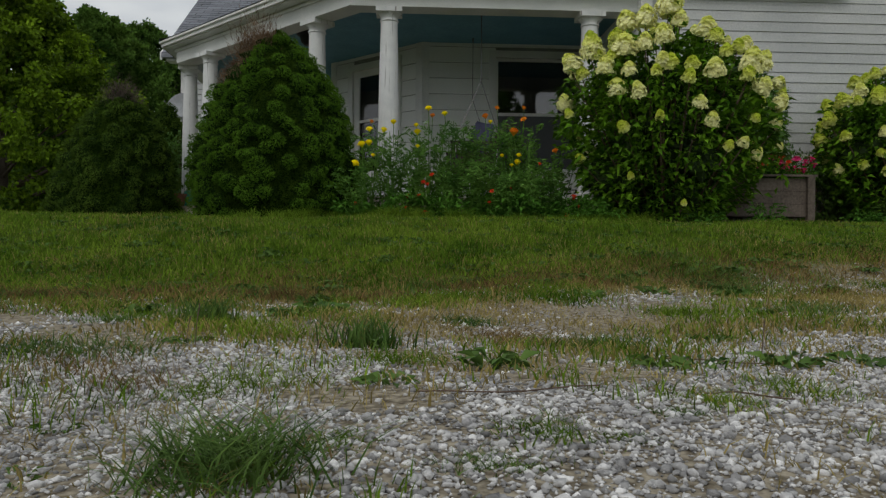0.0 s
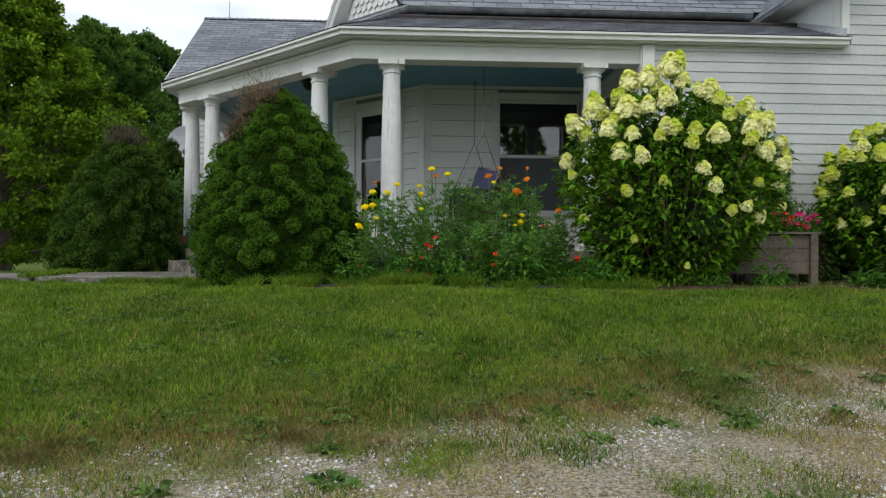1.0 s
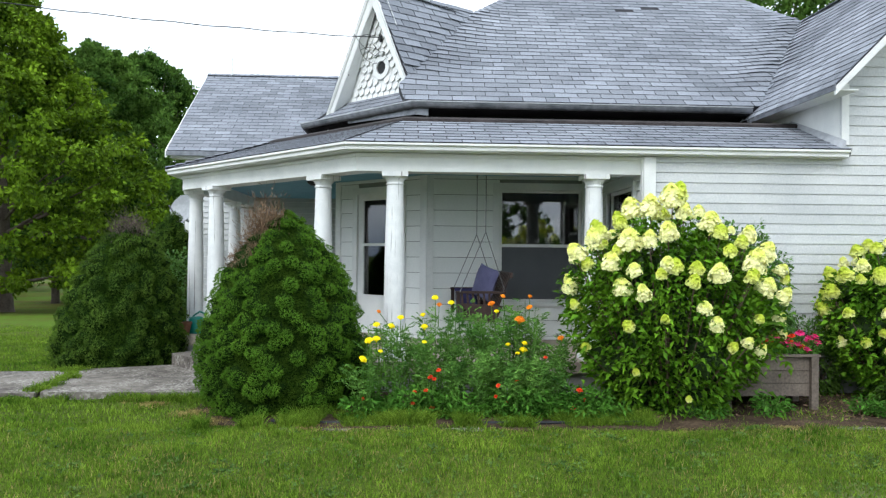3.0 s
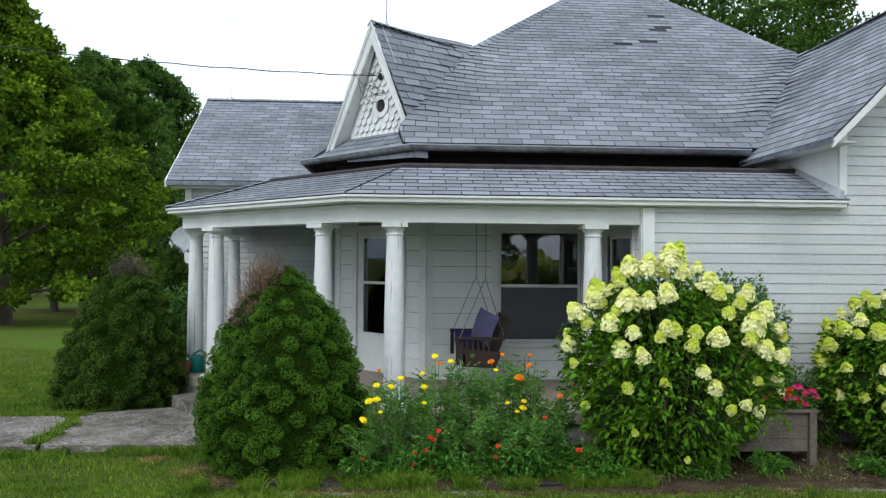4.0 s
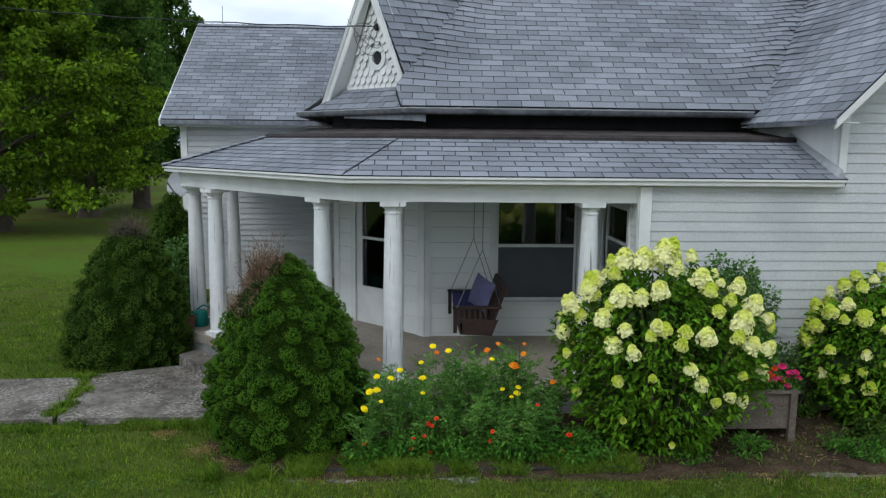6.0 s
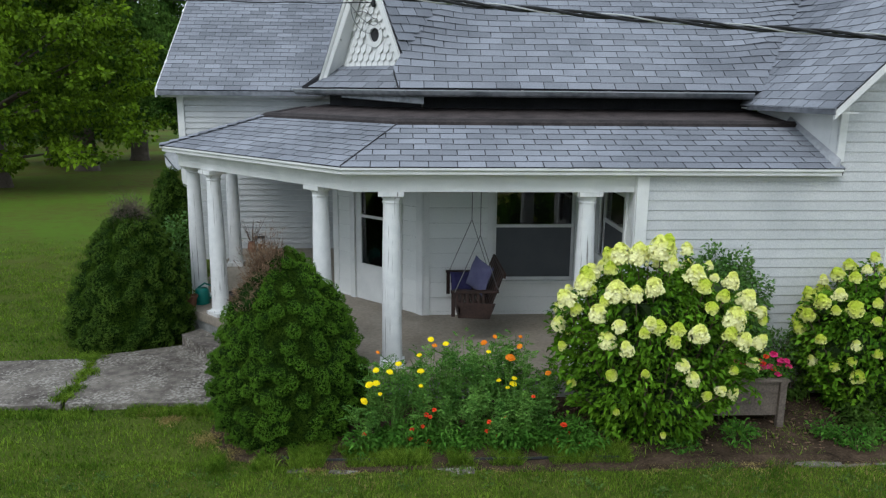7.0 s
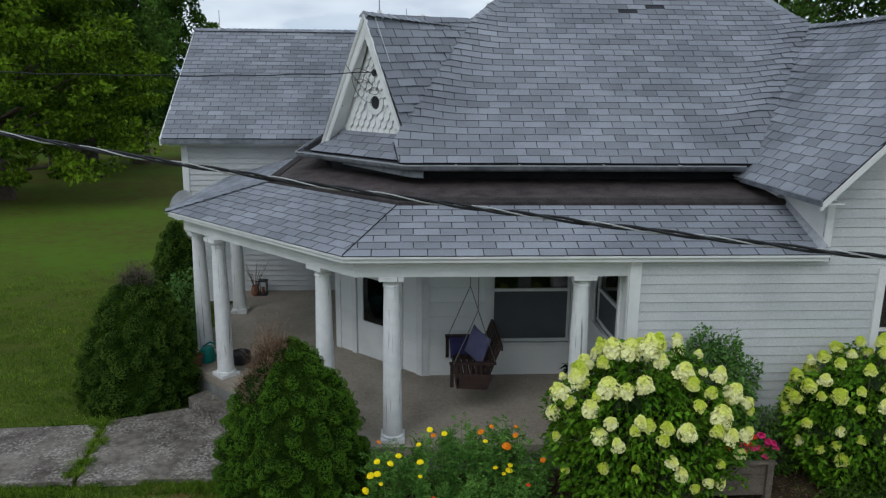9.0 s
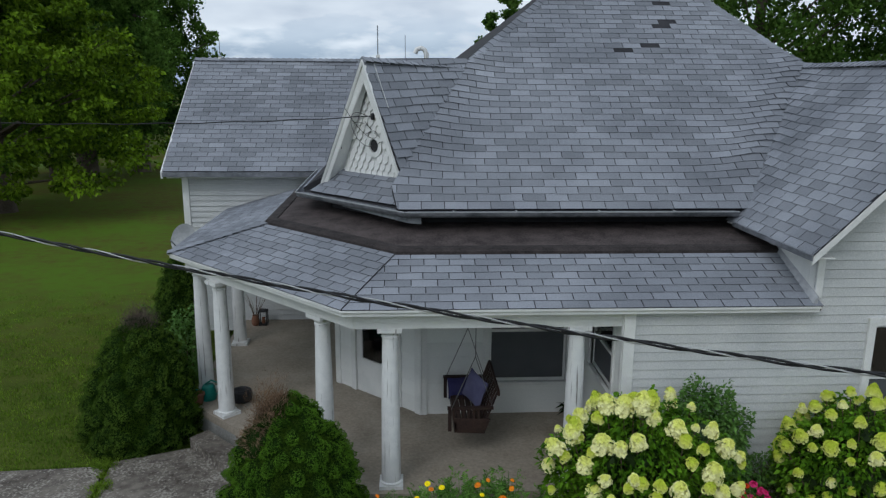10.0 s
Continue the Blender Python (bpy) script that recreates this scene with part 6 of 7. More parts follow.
part("body", Geo().lathe(cx, cy, [(0.115, cz), (0.122, cz + 0.02), (0.12, cz + 0.12), (0.108, cz + 0.22), (0.085, cz + 0.25), (0.07, cz + 0.255)], 20), M_TEAL, wc, smooth=True)
part("handle", Geo().tube([(cx + 0.10, cy, cz + 0.06), (cx + 0.2, cy, cz + 0.16), (cx + 0.17, cy, cz + 0.28), (cx + 0.05, cy, cz + 0.33), (cx - 0.05, cy, cz + 0.26)], 0.014, 8), M_TEAL, wc, smooth=True)
part("spout", Geo().tube([(cx - 0.09, cy, cz + 0.05), (cx - 0.17, cy - 0.02, cz + 0.15), (cx - 0.24, cy - 0.03, cz + 0.27)], [0.028, 0.02, 0.016], 10), M_TEAL, wc, smooth=True)
part("rose", Geo().tube([(cx - 0.235, cy - 0.03, cz + 0.262), (cx - 0.26, cy - 0.033, cz + 0.30)], [0.016, 0.04], 12), M_TEAL, wc, smooth=True)
pot = part("flower_pot", Geo().lathe(-3.98, 11.30, [(0.07, FLOOR), (0.10, FLOOR + 0.16), (0.112, FLOOR + 0.16), (0.112, FLOOR + 0.19), (0.095, FLOOR + 0.19), (0.09, FLOOR + 0.15)], 18), M_TERRA, smooth=True)
tagged(pot, "small terracotta pot on the porch floor", "pot")
bowl = part("dark_bowl", Geo().lathe(-3.30, 11.40, [(0.13, FLOOR), (0.165, FLOOR + 0.03), (0.175, FLOOR + 0.11), (0.16, FLOOR + 0.19), (0.12, FLOOR + 0.21), (0.10, FLOOR + 0.18), (0.02, FLOOR + 0.17)], 24), M_PLASTIC, smooth=True)
tagged(bowl, "black round bowl-shaped planter on the porch floor", "bowl")

# lantern and vase with twigs against the wing wall
ln = thing("lantern", "black metal candle lantern on the porch floor", "lantern", (-3.66, 15.3, FLOOR))
lx, ly = -3.66, 15.3
part("lantern_base", Geo().box(lx - 0.09, lx + 0.09, ly - 0.09, ly + 0.09, FLOOR, FLOOR + 0.03), M_PLASTIC, ln)
for a in (-1, 1):
    for b in (-1, 1):
        part("post", Geo().box(lx + a * 0.08 - 0.009, lx + a * 0.08 + 0.009, ly + b * 0.08 - 0.009, ly + b * 0.08 + 0.009, FLOOR + 0.03, FLOOR + 0.30), M_PLASTIC, ln)
part("lantern_top", Geo().box(lx - 0.095, lx + 0.095, ly - 0.095, ly + 0.095, FLOOR + 0.30, FLOOR + 0.325), M_PLASTIC, ln)
part("candle", Geo().lathe(lx, ly, [(0.035, FLOOR + 0.03), (0.035, FLOOR + 0.16), (0.03, FLOOR + 0.165)], 14), M_TERRA, ln, smooth=True)
part("lantern_handle", Geo().tube([(lx - 0.06, ly, FLOOR + 0.325), (lx - 0.04, ly, FLOOR + 0.37), (lx + 0.04, ly, FLOOR + 0.37), (lx + 0.06, ly, FLOOR + 0.325)], 0.006, 6), M_PLASTIC, ln)
vs_ = thing("twig_vase", "brown clay vase of bare twigs on the porch floor", "vase", (-3.82, 15.25, FLOOR))
part("vase", Geo().lathe(-3.82, 15.25, [(0.06, FLOOR), (0.09, FLOOR + 0.06), (0.085, FLOOR + 0.15), (0.06, FLOOR + 0.2), (0.07, FLOOR + 0.22)], 18), M_TERRA, vs_, smooth=True)
r7 = np.random.default_rng(17)
for i in range(13):
    a, e = r7.uniform(0, 6.28), r7.uniform(0.08, 0.34)
    p1 = (-3.82 + e * 0.4 * math.cos(a), 15.25 + e * 0.3 * math.sin(a), FLOOR + 0.38)
    p2 = (-3.82 + e * math.cos(a), 15.25 + e * 0.6 * math.sin(a), FLOOR + r7.uniform(0.5, 0.78))
    part("twig", Geo().tube([(-3.82, 15.25, FLOOR + 0.1), p1, p2], [0.006, 0.005, 0.002], 5), M_TWIG, vs_)
# dark planter by the far end of the porch window
pb = thing("potted_plant", "small dark potted plant beside the porch window", "potted plant", (1.98, 10.45, FLOOR))
part("pot", Geo().lathe(1.98, 10.45, [(0.09, FLOOR), (0.13, FLOOR + 0.2), (0.14, FLOOR + 0.22), (0.11, FLOOR + 0.22)], 18), M_PLASTIC, pb, smooth=True)
r8 = np.random.default_rng(18)
v, f = leaves(np.array([1.98, 10.45, FLOOR + 0.2]) + r8.normal(0, 0.04, (60, 3)), unit(r8.normal(size=(60, 3)) + np.array([0, 0, 1.0])), 0.2, 0.05)
tagged(soup("leaves", v, f, M_SPRUCE_CORE, pb), kind="stuff")

# satellite dish on an arm at the corner of the wing
ds = thing("satellite_dish", "grey satellite dish mounted at the corner of the rear wing", "satellite dish", (-4.98, 14.7, 2.3))
dc, dn = Vector((-4.98, 14.55, 2.68)), Vector((-0.35, -0.85, 0.38)).normalized()
da = dn.cross(Vector((0, 0, 1))).normalized()
db = da.cross(dn)
vs2, fs2 = [dc.copy()], []
for k in range(1, 7):
    rr = 0.28 * k / 6
    vs2 += [dc + da * rr * math.cos(a) + db * rr * 1.1 * math.sin(a) + dn * (0.07 * (k / 6) ** 2) for a in np.arange(24) * 2 * math.pi / 24]
fs2 += [(0, 1 + i, 1 + (i + 1) % 24) for i in range(24)]
for k in range(5):
    fs2 += [(1 + k * 24 + i, 1 + (k + 1) * 24 + i, 1 + (k + 1) * 24 + (i + 1) % 24, 1 + k * 24 + (i + 1) % 24) for i in range(24)]
nv = len(vs2)
vs2 += [p - dn * 0.012 for p in vs2]
fs2 += [tuple(nv + i for i in q[::-1]) for q in fs2]
part("reflector", Geo().add(vs2, fs2), M_DISH, ds, smooth=True)
part("mount_arm", Geo().tube([tuple(dc - dn * 0.02), (-5.05, 15.0, 2.5), (-5.1, 15.6, 2.45)], 0.025, 8), M_GUTTER, ds)
part("feed_arm", Geo().tube([tuple(dc - db * 0.28), tuple(dc + dn * 0.42 - db * 0.1)], 0.012, 8), M_GUTTER, ds)


# ---- cables ----
def sag(a, b, drop, n=40, before=0):
    a, b = Vector(a), Vector(b)
    return [a + (b - a) * (i / n) - Vector((0, 0, drop * 4 * (i / n) * (1 - i / n))) for i in range(-before, n + 1)]


CAB_A, CAB_B = (-11.3, 6.751, 6.442), (8.9, 2.015, 4.123)
line = sag(CAB_A, CAB_B, 0.734, 480, 72)
cab = thing("service_cable", "twisted black and bare metal power cable crossing before the house", "cable", CAB_A)
for k, (mt, rad) in enumerate(((M_WIRE, 0.0080), (M_WIRE, 0.0080), (M_WIREW, 0.0042))):
    ph = k * 2.1
    pts = [p + Vector((0, math.cos(i * 0.44 + ph), math.sin(i * 0.44 + ph))) * 0.011 for i, p in enumerate(line)]
    part("strand", Geo().tube(pts, rad, 6), mt, cab, smooth=True)
for p, q in ((line[0], line[1]), (line[-1], line[-2])):
    end = p + (p - q).normalized() * 0.12
    pole = thing("utility_pole", "tall weathered wooden pole carrying the power cable", "utility pole", (end.x, end.y, float(height(end.x, end.y))))
    part("mast", Geo().lathe(end.x, end.y, [(0.14, float(height(end.x, end.y)) - 0.3), (0.13, 2.0), (0.115, end.z + 0.7)], 14), M_BARK, pole, smooth=True)
wire = thing("house_wire", "thin dark wire running from the gable to a far pole", "cable", (-1.0, 11.6, 5.3))
WA = gp(-0.02, REC - 0.06, 5.26)
pts = sag(WA, (-16.0, 7.6, 6.3), 0.45, 60)
part("strand", Geo().tube([p + Vector((0, 0, 0.008 * math.sin(i * 1.7))) for i, p in enumerate(pts)], 0.008, 6), M_WIRE, wire)
for i in range(3):
    a = i * 1.9
    loop = [WA + GD * (0.16 * i + 0.30 * math.sin(t * 1.5 + a)) - GN * (0.10 + 0.10 * math.sin(t + a)) + Vector((0, 0, -0.42 * t / 3 + 0.14 * math.sin(t * 2.2 + a))) for t in np.linspace(0, 3, 18)]
    part("loose_loop", Geo().tube(loop, 0.0045, 5), M_WIRE, wire)
part("insulator", Geo().lathe(WA.x, WA.y, [(0.02, WA.z - 0.06), (0.035, WA.z - 0.03), (0.03, WA.z + 0.02), (0.015, WA.z + 0.05)], 10), M_DARK, wire)


# ---- trees ----
def tree(label, x, y, z0, ht, rad, crown0, nclump, per, leaf, mat, seed, spread=1.0, trunk=0.35, conic=0.0, fine=1.0, droop=0.25, flat=0.75):
    """A tapered trunk, limbs and a crown of leafy clumps with gaps."""
    r = np.random.default_rng(seed)
    root = thing("tree", label, "tree", (x, y, z0))
    g = Geo().tube([(x, y, z0 - 0.3), (x + 0.05, y, z0 + 0.4), (x + r.normal(0, 0.2), y, z0 + ht * 0.35), (x + r.normal(0, 0.3), y, z0 + ht * 0.7)], [trunk * 1.35, trunk, trunk * 0.7, trunk * 0.2], 12)
    part("trunk", g, M_BARK, root, smooth=True)
    C, R = [], []
    for i in range(nclump):
        t = r.uniform(0, 1) ** 0.85
        z = z0 + crown0 + (ht - crown0) * t
        env = rad * (math.sin(math.pi * min(1, 0.16 + 0.84 * t)) ** 0.6 if conic == 0 else float(np.interp(t, [0, 0.08, 0.38, 0.62, 0.78, 0.88, 1], [0.6, 1, 0.97, 0.58, 0.40, 0.27, 0.06])))
        a, e = r.uniform(0, 2 * math.pi), env * math.sqrt(r.uniform(0.12, 1.0))
        c = np.array([x + e * math.cos(a), y + e * math.sin(a), z + r.normal(0, 0.2)])
        C.append(c)
        R.append(rad * r.uniform(0.10, 0.21) * (1 - 0.35 * t) * fine)
        if i < 26:
            s = z0 + crown0 * 0.7 + (z - z0 - crown0 * 0.7) * 0.55
            part("limb", Geo().tube([(x, y, s), ((x + c[0]) / 2, (y + c[1]) / 2, (s + z) / 2 + 0.25), tuple(c)], [trunk * 0.2, trunk * 0.10, 0.02], 6), M_BARK, root)
    C, R = np.array(C), np.array(R)
    idx = np.repeat(np.arange(nclump), per)
    d = unit(r.normal(size=(len(idx), 3)))
    k = r.uniform(0.05, 1.0, len(idx)) ** 0.75
    stretch = r.uniform(0.65, 1.5, (nclump, 3))[idx]
    pos = C[idx] + d * (R[idx] * k)[:, None] * np.array([1.25, 1.25, flat]) * stretch
    o = d + r.normal(0, 0.6, (len(idx), 3)) + np.array([0, 0, -droop])
    v, f = needles(pos, o, r.uniform(0.7, 1.3, len(idx)) * leaf, r.uniform(0.5, 0.85, len(idx)) * leaf)
    tagged(soup("crown", v, f, mat, root), kind="stuff")
    return root


tree("broad maple with bright mid-green leaves on the lawn", -22.6, 41.0, -1.46, 17.6, 8.9, 1.3, 760, 130, 0.26, M_MAPLE, 61, trunk=0.55, conic=0.8, fine=0.46, droop=0.6, flat=0.6)
tree("tall dark green tree beyond the lawn", -24.4, 56.5, -2.25, 19.4, 7.0, 2.6, 520, 130, 0.29, M_DARKLEAF, 62, trunk=0.8, fine=0.58, droop=-0.5, flat=1.15)
far = tree("tall dark green tree beside the wing", -25.2, 70.0, -2.75, 22.8, 7.6, 3.0, 560, 130, 0.31, M_DARKLEAF, 63, trunk=0.8, fine=0.58, droop=-0.5, flat=1.2)
tree("slender dark tree at the edge of the lawn", -31.0, 65.0, -2.65, 19.5, 6.0, 2.2, 260, 140, 0.36, M_DARKLEAF, 64, trunk=0.34, fine=0.7)
tree("dark green tree behind the house", 21.5, 46.0, -1.8, 25.0, 8.6, 3.0, 400, 200, 0.28, M_DARKLEAF, 65, trunk=0.6, fine=0.85, droop=-0.2, flat=1.0)
tree("dark green tree behind the gabled wing", 33.0, 43.0, -1.6, 22.0, 8.5, 3.0, 300, 110, 0.28, M_DARKLEAF, 66, trunk=0.6, fine=0.72)
tree("tree top showing over the main roof", 8.1, 62.0, -2.5, 15.0, 3.2, 3.0, 90, 120, 0.28, M_DARKLEAF, 67, trunk=0.4, fine=0.8)
wood = tree("dark tree in the wood edge beyond the lawn", -60.0, 110.0, -3.4, 20.0, 7.0, 2.0, 100, 50, 0.85, M_DARKLEAF, 68, trunk=0.6)
for m in (pose(-52, 96, -3.3, 0, 0, 40), pose(-68, 88, -3.3, 0, 0, 110), pose(-40, 104, -3.4, 0, 0, 200), pose(-84, 100, -3.4, 0, 0, 300), pose(-46, 72, -2.8, 0, 0, 80)):
    tagged(copy_thing(wood, m), "dark tree in the wood edge beyond the lawn", group="trees of the far wood edge")
for m in (pose(-8, -62, -0.3, 0, 0, 40), pose(9, -66, -0.3, 0, 0, 150), pose(27, -60, -0.3, 0, 0, 250), pose(-26, -64, -0.3, 0, 0, 90)):
    tagged(copy_thing(wood, m), "tall tree across the drive from the house", group="trees across the drive")


# ---- drive: gravel, weeds and grass ----
def ico(sub):
    bm = bmesh.new()
    bmesh.ops.create_icosphere(bm, subdivisions=sub, radius=1)
    v = np.array([q.co[:] for q in bm.verts])
    f = np.array([[q.index for q in p.verts] for p in bm.faces])
    bm.free()
    return v, f


def patch(x, y):
    """How bare the drive is, 0 to 1, by slow waves over its plan."""
    a = np.sin(x * 1.9 + 1.0) * np.sin(y * 2.7 + x * 0.8) + 0.6 * np.sin(x * 4.3 - y * 3.1 + 2.0) + 0.4 * np.sin(x * 8.0 + y * 7.0)
    return np.clip(0.5 + 0.5 * a, 0, 1)


def edge(x):
    return np.interp(x, [-2.13, -1.57, -1.09, -0.65, -0.13, 0.64, 1.08, 1.69, 2.11], [3.03, 3.22, 3.34, 3.33, 3.53, 3.83, 3.89, 4.12, 4.2]) + 0.05 * np.sin(x * 4.6 + 0.5) + 0.05 * np.sin(x * 11.3)


def open_ground(x, y):
    """The stretch of drive and lawn that widens towards the house."""
    return np.abs(x + 0.57 - 0.052 * y) < 0.75 * y + 0.45


def pebbles(n, x0, x1, y0, y1, lo, hi, solid, seed):
    r = np.random.default_rng(seed)
    x, y = r.uniform(x0, x1, n), r.uniform(y0, y1, n)
    past = y - 1.08 - 0.62 * np.clip((x + 0.62) / 1.0, 0, 1.3) - 0.12 * np.sin(x * 5.1) - 0.06 * np.sin(x * 13)
    dense = np.where(past < 0, 0.62 + 0.38 * patch(x * 1.6, y * 1.8), np.clip((edge(x) - y) * 4 + 0.4, 0.02, 1) * np.clip(patch(x * 1.5, y * 1.6) * 1.9 - 0.75, 0.05, 1))
    keep = (r.uniform(0, 1, n) < dense) & open_ground(x, y)
    x, y = x[keep], y[keep]
    n = len(x)
    bv, bf = solid
    s = lo + (hi - lo) * r.uniform(0, 1, n) ** 2.4
    sq = np.stack([r.uniform(0.8, 1.35, n), r.uniform(0.7, 1.1, n), r.uniform(0.45, 0.85, n)], 1) * s[:, None]
    lump = 1 + r.normal(0, 0.28, (n, len(bv), 1)).clip(-0.55, 0.6)
    a = r.uniform(0, 2 * np.pi, n)
    v = bv[None] * lump * sq[:, None, :]
    ca, sa = np.cos(a)[:, None], np.sin(a)[:, None]
    vx, vy = v[:, :, 0] * ca - v[:, :, 1] * sa, v[:, :, 0] * sa + v[:, :, 1] * ca
    z = height(x, y) + sq[:, 2] * 0.25
    w = np.stack([vx + x[:, None], vy + y[:, None], v[:, :, 2] + z[:, None]], 2).reshape(-1, 3)
    f = (bf[None] + (np.arange(n) * len(bv))[:, None, None]).reshape(-1, 3)
    return w, f


OCTA = (np.array([(1, 0, 0), (0, 1, 0), (-1, 0, 0), (0, -1, 0), (0, 0, 1), (0, 0, -1)], dtype=float), np.array([(0, 1, 4), (1, 2, 4), (2, 3, 4), (3, 0, 4), (1, 0, 5), (2, 1, 5), (3, 2, 5), (0, 3, 5)]))
for args in ((70000, -1.9, 1.0, 0.5, 1.8, 0.0016, 0.0042, OCTA, 70), (46000, -2.0, 1.2, 0.5, 1.9, 0.0026, 0.0068, ico(1), 71), (52000, -3.2, 3.2, 1.78, 4.4, 0.0035, 0.0100, OCTA, 72)):
    v, f = pebbles(*args)
    tagged(soup("gravel", v, f, M_STONE), "pale crushed limestone gravel of the drive", "gravel", kind="stuff")


def wide_gravel():
    """Coarser stones over the rest of the drive."""
    r = np.random.default_rng(73)
    n = 16000
    x, y = r.uniform(-7, 7, n), r.uniform(-2.7, 3.2, n)
    keep = ~(open_ground(x, y) & (y > 0.5)) & (r.uniform(0, 1, n) < 0.3 + 0.7 * patch(x, y)) & (np.hypot(x + 0.5, y) > 0.45)
    x, y = x[keep], y[keep]
    n = len(x)
    bv, bf = OCTA
    s = r.uniform(0.008, 0.02, n)
    v = bv[None] * s[:, None, None] * (1 + r.normal(0, 0.25, (n, len(bv), 1))) * np.array([1.2, 1.0, 0.6])
    w = (v + np.stack([x, y, height(x, y) + s * 0.2], 1)[:, None, :]).reshape(-1, 3)
    f = (bf[None] + (np.arange(n) * len(bv))[:, None, None]).reshape(-1, 3)
    tagged(soup("gravel", w, f, M_STONE), "coarse limestone gravel on the drive", "gravel", kind="stuff")


wide_gravel()


def mottled(x, y):
    return np.clip(0.5 + 0.5 * (np.sin(x * 1.1 + y * 0.7) * np.sin(y * 1.9 - x * 0.4) + 0.5 * np.sin(x * 3.1 + y * 2.2)), 0, 1)


def lawn(n, x0, x1, y0, y1, h, w, seed, mat, keep, label, lean=0.6):
    r = np.random.default_rng(seed)
    x, y = r.uniform(x0, x1, n), r.uniform(y0, y1, n)
    k = keep(x, y, r) & (open_ground(x, y) | (y > 7.0))
    x, y = x[k], y[k]
    m = len(x)
    hh = h * r.uniform(0.35, 1.4, m) * (0.65 + 0.6 * mottled(x * 3.3 + 1, y * 3.7))
    v, f = blades(x, y, height(x, y) - 0.004, hh, w * r.uniform(0.6, 1.3, m), lean * r.uniform(0.2, 1.3, m))
    return tagged(soup("grass", v, f, mat), label, "grass", kind="stuff")


DRY_SPOTS = ((-3.64, 8.24, 0.13), (-3.34, 8.05, 0.16), (-2.80, 7.55, 0.22), (-2.45, 7.25, 0.20), (-2.07, 7.05, 0.2), (-1.53, 6.88, 0.2), (-1.15, 6.82, 0.16), (0.3, 6.80, 0.16), (1.9, 6.78, 0.25), (2.9, 6.76, 0.25), (4.0, 6.78, 0.25))


def clear(x, y):
    """Where no grass grows: slabs, bed, house."""
    bed = (y > 6.93 + 0.06 * np.sin(x * 3.1) + 0.05 * np.sin(x * 7.7) + 0.12 * np.clip(-1.2 - x, 0, 2)) & (x > -2.6)
    slab = (y > 8.33) & (y < 10.1) & (x < -2.6) & ~((np.abs(x + 4.75 + (y - 8.4) * 0.1) < 0.11))
    dry = np.zeros(len(x), dtype=bool)
    for a, b, s in DRY_SPOTS:
        dry |= np.hypot(x - a, (y - b) * 1.3) < s * (0.8 + 0.3 * np.sin(x * 31) * np.sin(y * 27))
    return ~(dry | bed | slab | ((y > 10.0) & (x > -4.3)))


lawn(340000, -5.6, 5.8, 2.3, 7.05, 0.042, 0.0066, 81, M_GRASS, lambda x, y, r: clear(x, y) & (r.uniform(0, 1, len(x)) < np.clip((y - edge(x)) * 2.6 + 0.12, 0, 1) * (0.62 + 0.38 * mottled(x * 2.2, y * 2.2))), "mown green lawn grass")
lawn(70000, -4.2, 4.4, 2.1, 4.9, 0.046, 0.005, 80, M_STRAW, lambda x, y, r: r.uniform(0, 1, len(x)) < np.clip(1.3 - np.abs(y - edge(x) - 0.12) * 2.2, 0, 1) * (0.4 + 0.6 * mottled(x * 2.5, y * 3)), "flattened straw-coloured grass at the lawn's edge", 1.2)
lawn(80000, -5.6, 5.8, 2.3, 6.9, 0.046, 0.0045, 82, M_DRY, lambda x, y, r: clear(x, y) & (r.uniform(0, 1, len(x)) < np.where(y < edge(x) + 0.35, 0.8 * np.clip((y - edge(x)) * 3 + 0.5, 0.1, 1), 0.24 + 0.45 * np.clip(1.15 - mottled(x, y) * 2, 0, 1))), "dry straw-coloured grass along the drive")
lawn(230000, -14, -1.5, 7.0, 21.0, 0.05, 0.011, 83, M_GRASS, lambda x, y, r: clear(x, y) & (r.uniform(0, 1, len(x)) < np.clip((21.0 - y) / 9.0, 0, 1)), "mown green lawn grass round the walk")
lawn(150000, -3.2, 3.2, 1.05, 4.4, 0.020, 0.0042, 85, M_DRY, lambda x, y, r: r.uniform(0, 1, len(x)) < np.clip((y - 1.1) * 1.1, 0.02, 1) * np.clip(1.4 - 1.35 * patch(x, y), 0.05, 1), "thin dry grass on the gravel", 0.9)
lawn(95000, -3.2, 3.2, 1.1, 4.4, 0.026, 0.0042, 86, M_GRASS, lambda x, y, r: r.uniform(0, 1, len(x)) < np.clip((y - 1.1) * 0.9, 0.02, 1) * np.clip(1.3 - 1.8 * patch(x * 1.3 + 0.7, y * 1.2), 0, 1), "sparse green grass on the gravel", 0.8)
lawn(7000, -1.7, 0.9, 0.6, 1.5, 0.03, 0.0022, 87, M_GRASS, lambda x, y, r: patch(x * 2.2, y * 2.0) < 0.35, "small green shoots between the stones", 0.8)
lawn(7000, -1.7, 0.9, 0.6, 1.6, 0.022, 0.002, 88, M_DRY, lambda x, y, r: patch(x * 1.7 + 2, y * 2.0) < 0.45, "dry stalks between the stones", 1.2)
lawn(15000, 1.0, 8.5, 6.85, 8.3, 0.09, 0.008, 89, M_GRASS, lambda x, y, r: r.uniform(0, 1, len(x)) < 0.85 * mottled(x * 3, y * 4), "long weedy grass in the bed", 0.9)
lawn(24000, -2.6, 1.7, 6.80, 7.16, 0.12, 0.007, 90, M_GRASS, lambda x, y, r: mottled(x * 4, y) > 0.3, "long grass along the bed's edge", 0.9)


